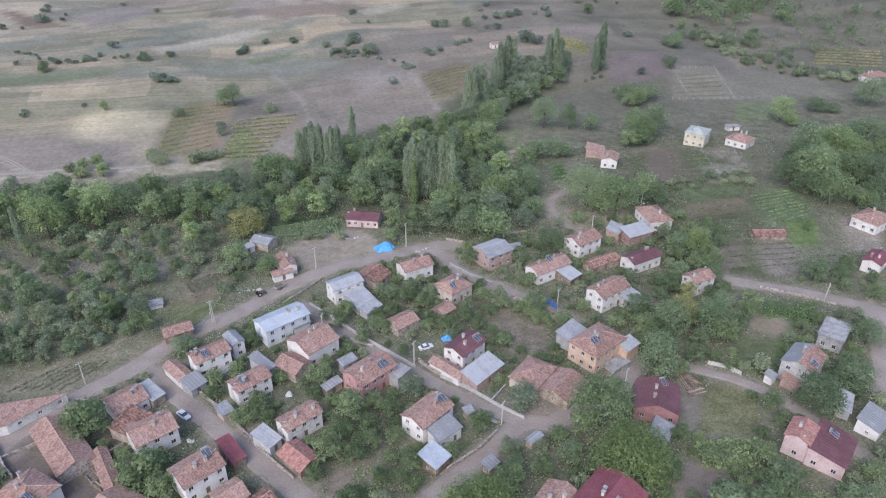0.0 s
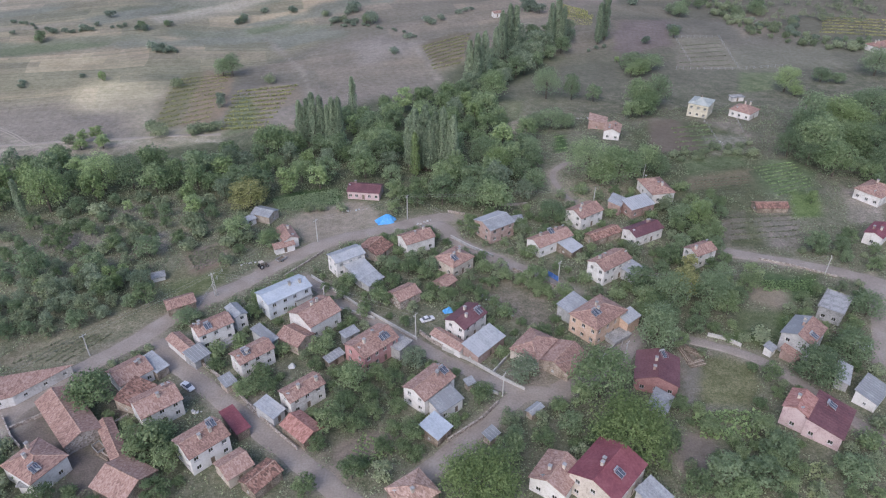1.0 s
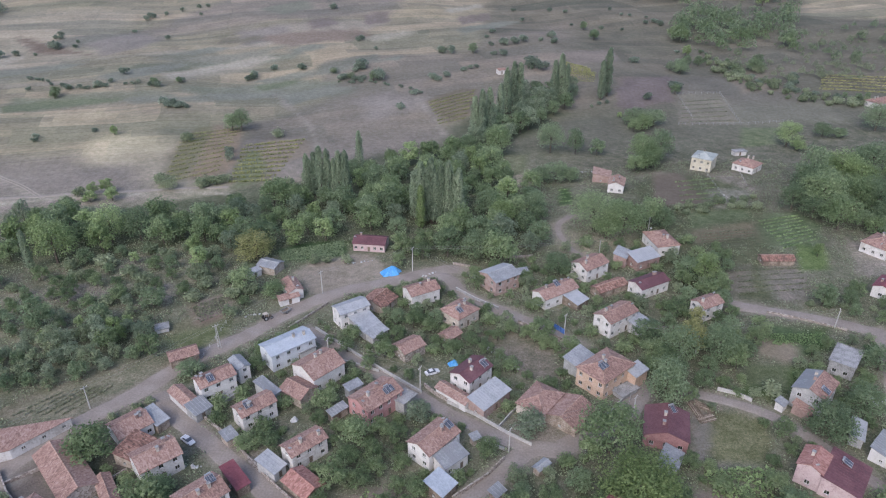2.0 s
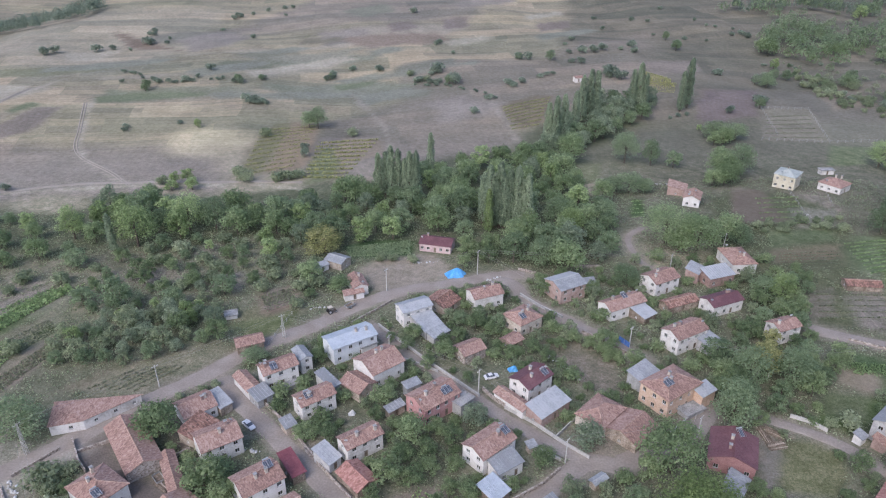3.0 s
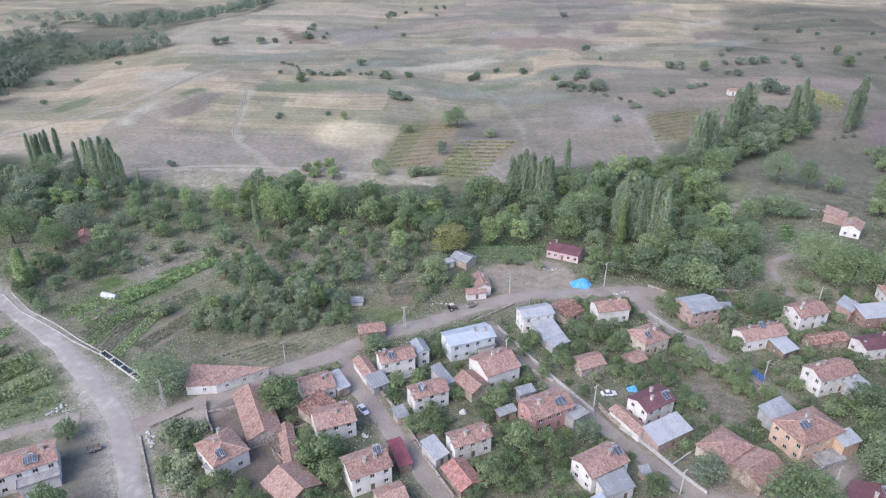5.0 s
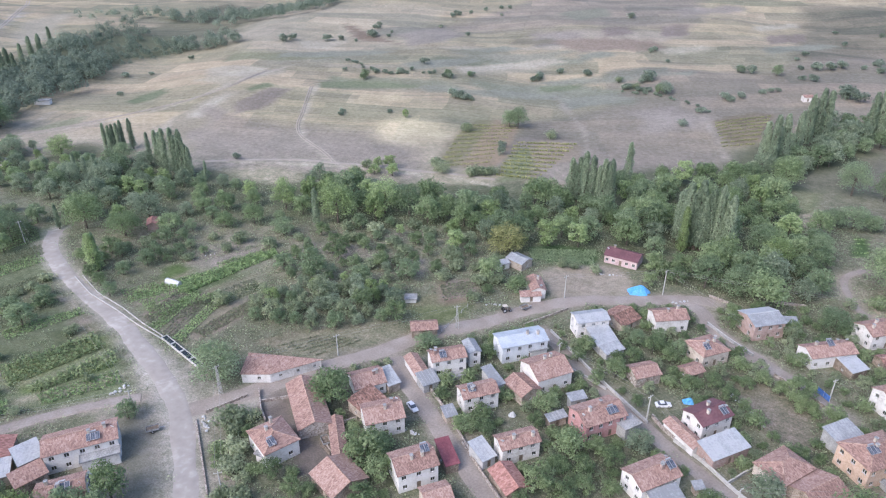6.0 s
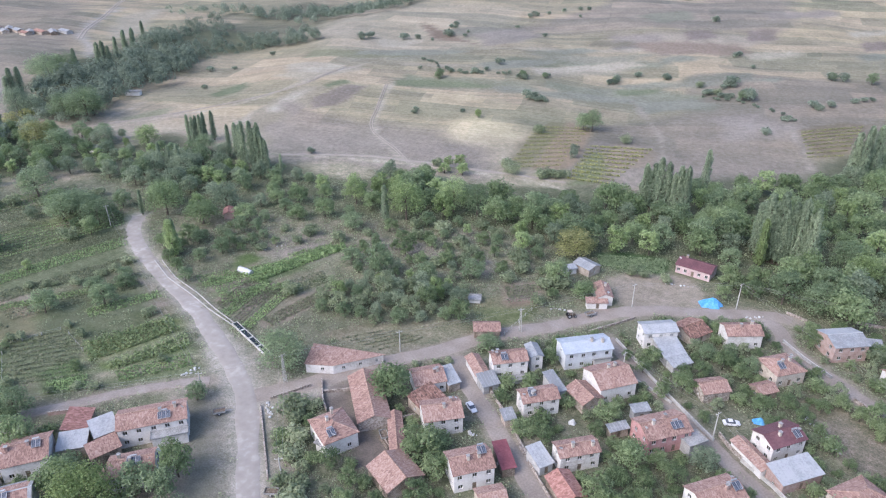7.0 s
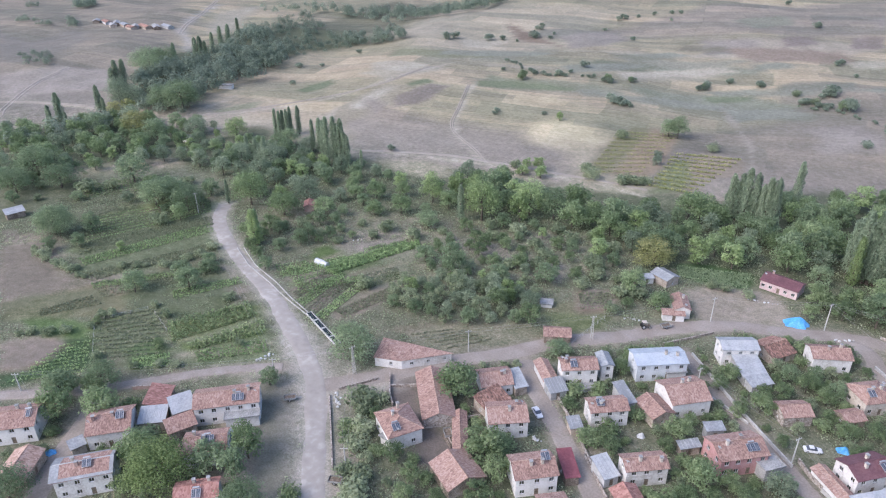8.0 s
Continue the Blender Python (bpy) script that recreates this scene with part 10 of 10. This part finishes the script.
# vehicles
car(-4.7, 155.6, 25, 'carwhite', 'white saloon car parked on the grass')
car(-64.5, 128.3, -36, 'carwhite', 'white saloon car parked in the lane')
car(-122.2, 75.9, 106, 'cargrey', 'grey-blue saloon car parked beside the house')
car(-141.4, 75.8, 139, 'cargrey', 'dusty grey saloon car parked in the yard lane')
cart(-120.3, 94.4, 48)
cart(-90.0, 80.7, 27)
cart(-78.5, 108.4, -41)
cart(-52.6, 186.3, 54)
tractor(-57.5, 182.8, 41)

# loose things
tarpaulin(-20.7, 212.4, 3.3, 2.6, 'tarpblue', 'bright blue tarpaulin draped over a heap')
tarpaulin(1.3, 160.2, 1.5, 1.4, 'tarpblue', 'small blue tarpaulin over garden stores')
tarpaulin(-39.8, 136.2, 0.9, 1.4, 'tarpwhite', 'white plastic cover over a small stack')
tarpaulin(114.3, 144.9, 2.3, 1.6, 'tarpwhite', 'white sheet over a stack of goods')
tarpaulin(-152.3, 46.7, 1.4, 1.0, 'tarpblue', 'blue plastic cover on the yard floor')
poly_tunnel(-168.3, 153.2, -3, 6.0, 2.6)
trough(-147.5, 127.0, -126.9, 119.8)
sheet_gate(32.5, 178.3, 35.3, 174.9)
post_fence([(145.7, 440.0), (175.1, 445.1)])
post_fence([(175.1, 445.1), (168.7, 388.8)])
post_fence([(168.7, 388.8), (195.5, 394.4)])
post_fence([(132.4, 388.1), (168.7, 388.8)])
post_fence([(145.7, 440.0), (143.3, 397.4)])
post_fence([(-198.8, 83.8), (-191.8, 98.0)], tall=1.2)
post_fence([(-187.5, 97.8), (-176.2, 94.4)], tall=1.2)
post_fence([(-198.8, 83.8), (-183.3, 74.6)], tall=1.2)
post_fence([(50.4, 150.0), (45.1, 136.3)], tall=1.2)
post_fence([(122.8, 311.5), (120.0, 275.8)], tall=1.2)
post_fence([(140.9, 321.1), (135.5, 293.5)], tall=1.2)
post_fence([(-72.5, 154.8), (-70.0, 180.3)], tall=1.2)
timber_stack(64.6, 140.9, -81, 5.7, 'stack of rough timber beams beside the maroon house')
timber_stack(67.2, 142.0, -40, 5.2, 'tangled heap of old roof timbers beside the maroon house')
timber_stack(66.4, 137.6, 20, 4.6, 'tangled heap of old roof timbers beside the maroon house')
timber_stack(-91.2, 167.3, 48, 2.7, 'stack of old boards at the orchard edge')
timber_stack(-77.0, 107.2, -28, 4.7, 'pile of split firewood in the farmyard')
timber_stack(111.2, 151.0, 30, 5.0, 'loose planks beside the concrete shell')
timber_stack(30.4, 134.1, -37, 2.5, 'pile of split firewood by the barn')
stones(11.5, 168.0, 19.6, 157.7, 18, 'row of pale building blocks laid in the grass')
stones(-62.0, 120.8, -59.1, 120.0, 9, 'heap of pale stones beside the lane')
stones(-112.7, 104.0, -108.0, 100.2, 16, 'rubble stones at the road edge')
stones(63.3, 313.8, 70.4, 315.2, 8, 'heap of pale boulders')
stones(-175.5, 169.4, -170.1, 176.3, 8, 'heap of pale stones in the scrub')
stones(-9.6, 209.2, -4.7, 212.4, 8, 'scattered white sacks by the road')
stones(-37.6, 218.6, -27.5, 220.7, 9, 'scattered pale stones on bare earth')
stones(-65.5, 183.5, -60.7, 186.1, 9, 'rubble beside the dirt road')
stones(-141.0, 100.5, -140.2, 105.1, 12, 'stone pile at the field corner')
stones(120.9, 283.5, 125.1, 270.9, 10, 'scattered rubble round a yard')

# distant farm buildings across the valley
house(-751, 394, 145, 13, 7, 2.4, 'gable', 'mud', 'concrete', wins=(0, 0, 0, 0), door=False, big=False)
house(-736, 397, 162, 20, 7, 2.4, 'gable', 'grey', 'oldtile', wins=(0, 0, 0, 0), door=False, big=False)
house(-719, 398, 148, 18, 7, 2.4, 'gable', 'mud', 'concrete', wins=(0, 0, 0, 0), door=False, big=False)
house(-700, 396, 165, 16, 7, 2.4, 'gable', 'mud', 'metal', wins=(0, 0, 0, 0), door=False, big=False)
house(-679, 395, 151, 14, 7, 2.4, 'gable', 'grey', 'concrete', wins=(0, 0, 0, 0), door=False, big=False)
house(-670, 400, 168, 21, 7, 2.4, 'gable', 'mud', 'oldtile', wins=(0, 0, 0, 0), door=False, big=False)
house(-659, 405, 154, 19, 7, 2.4, 'gable', 'mud', 'concrete', wins=(0, 0, 0, 0), door=False, big=False)
house(-653, 414, 171, 17, 7, 2.4, 'gable', 'grey', 'metal', wins=(0, 0, 0, 0), door=False, big=False)
house(-711, 389, 157, 15, 7, 2.4, 'gable', 'mud', 'concrete', wins=(0, 0, 0, 0), door=False, big=False)
house(-677, 389, 174, 13, 7, 2.4, 'gable', 'mud', 'oldtile', wins=(0, 0, 0, 0), door=False, big=False)
house(-409, 297, 30, 10, 5, 2.6, 'flat', 'white', 'concrete', wins=(0, 0, 0, 0), door=False, big=False)
house(-337, 215, 30, 5, 5, 2.6, 'flat', 'white', 'concrete', wins=(0, 0, 0, 0), door=False, big=False)
house(35, 474, 20, 6, 5, 2.8, 'gable', 'white', 'tile', wins=(1, 0, 0, 0), big=False)
house(149, 339, 10, 7, 4, 2.2, 'flat', 'white', 'concrete', wins=(1, 0, 0, 0), big=False)
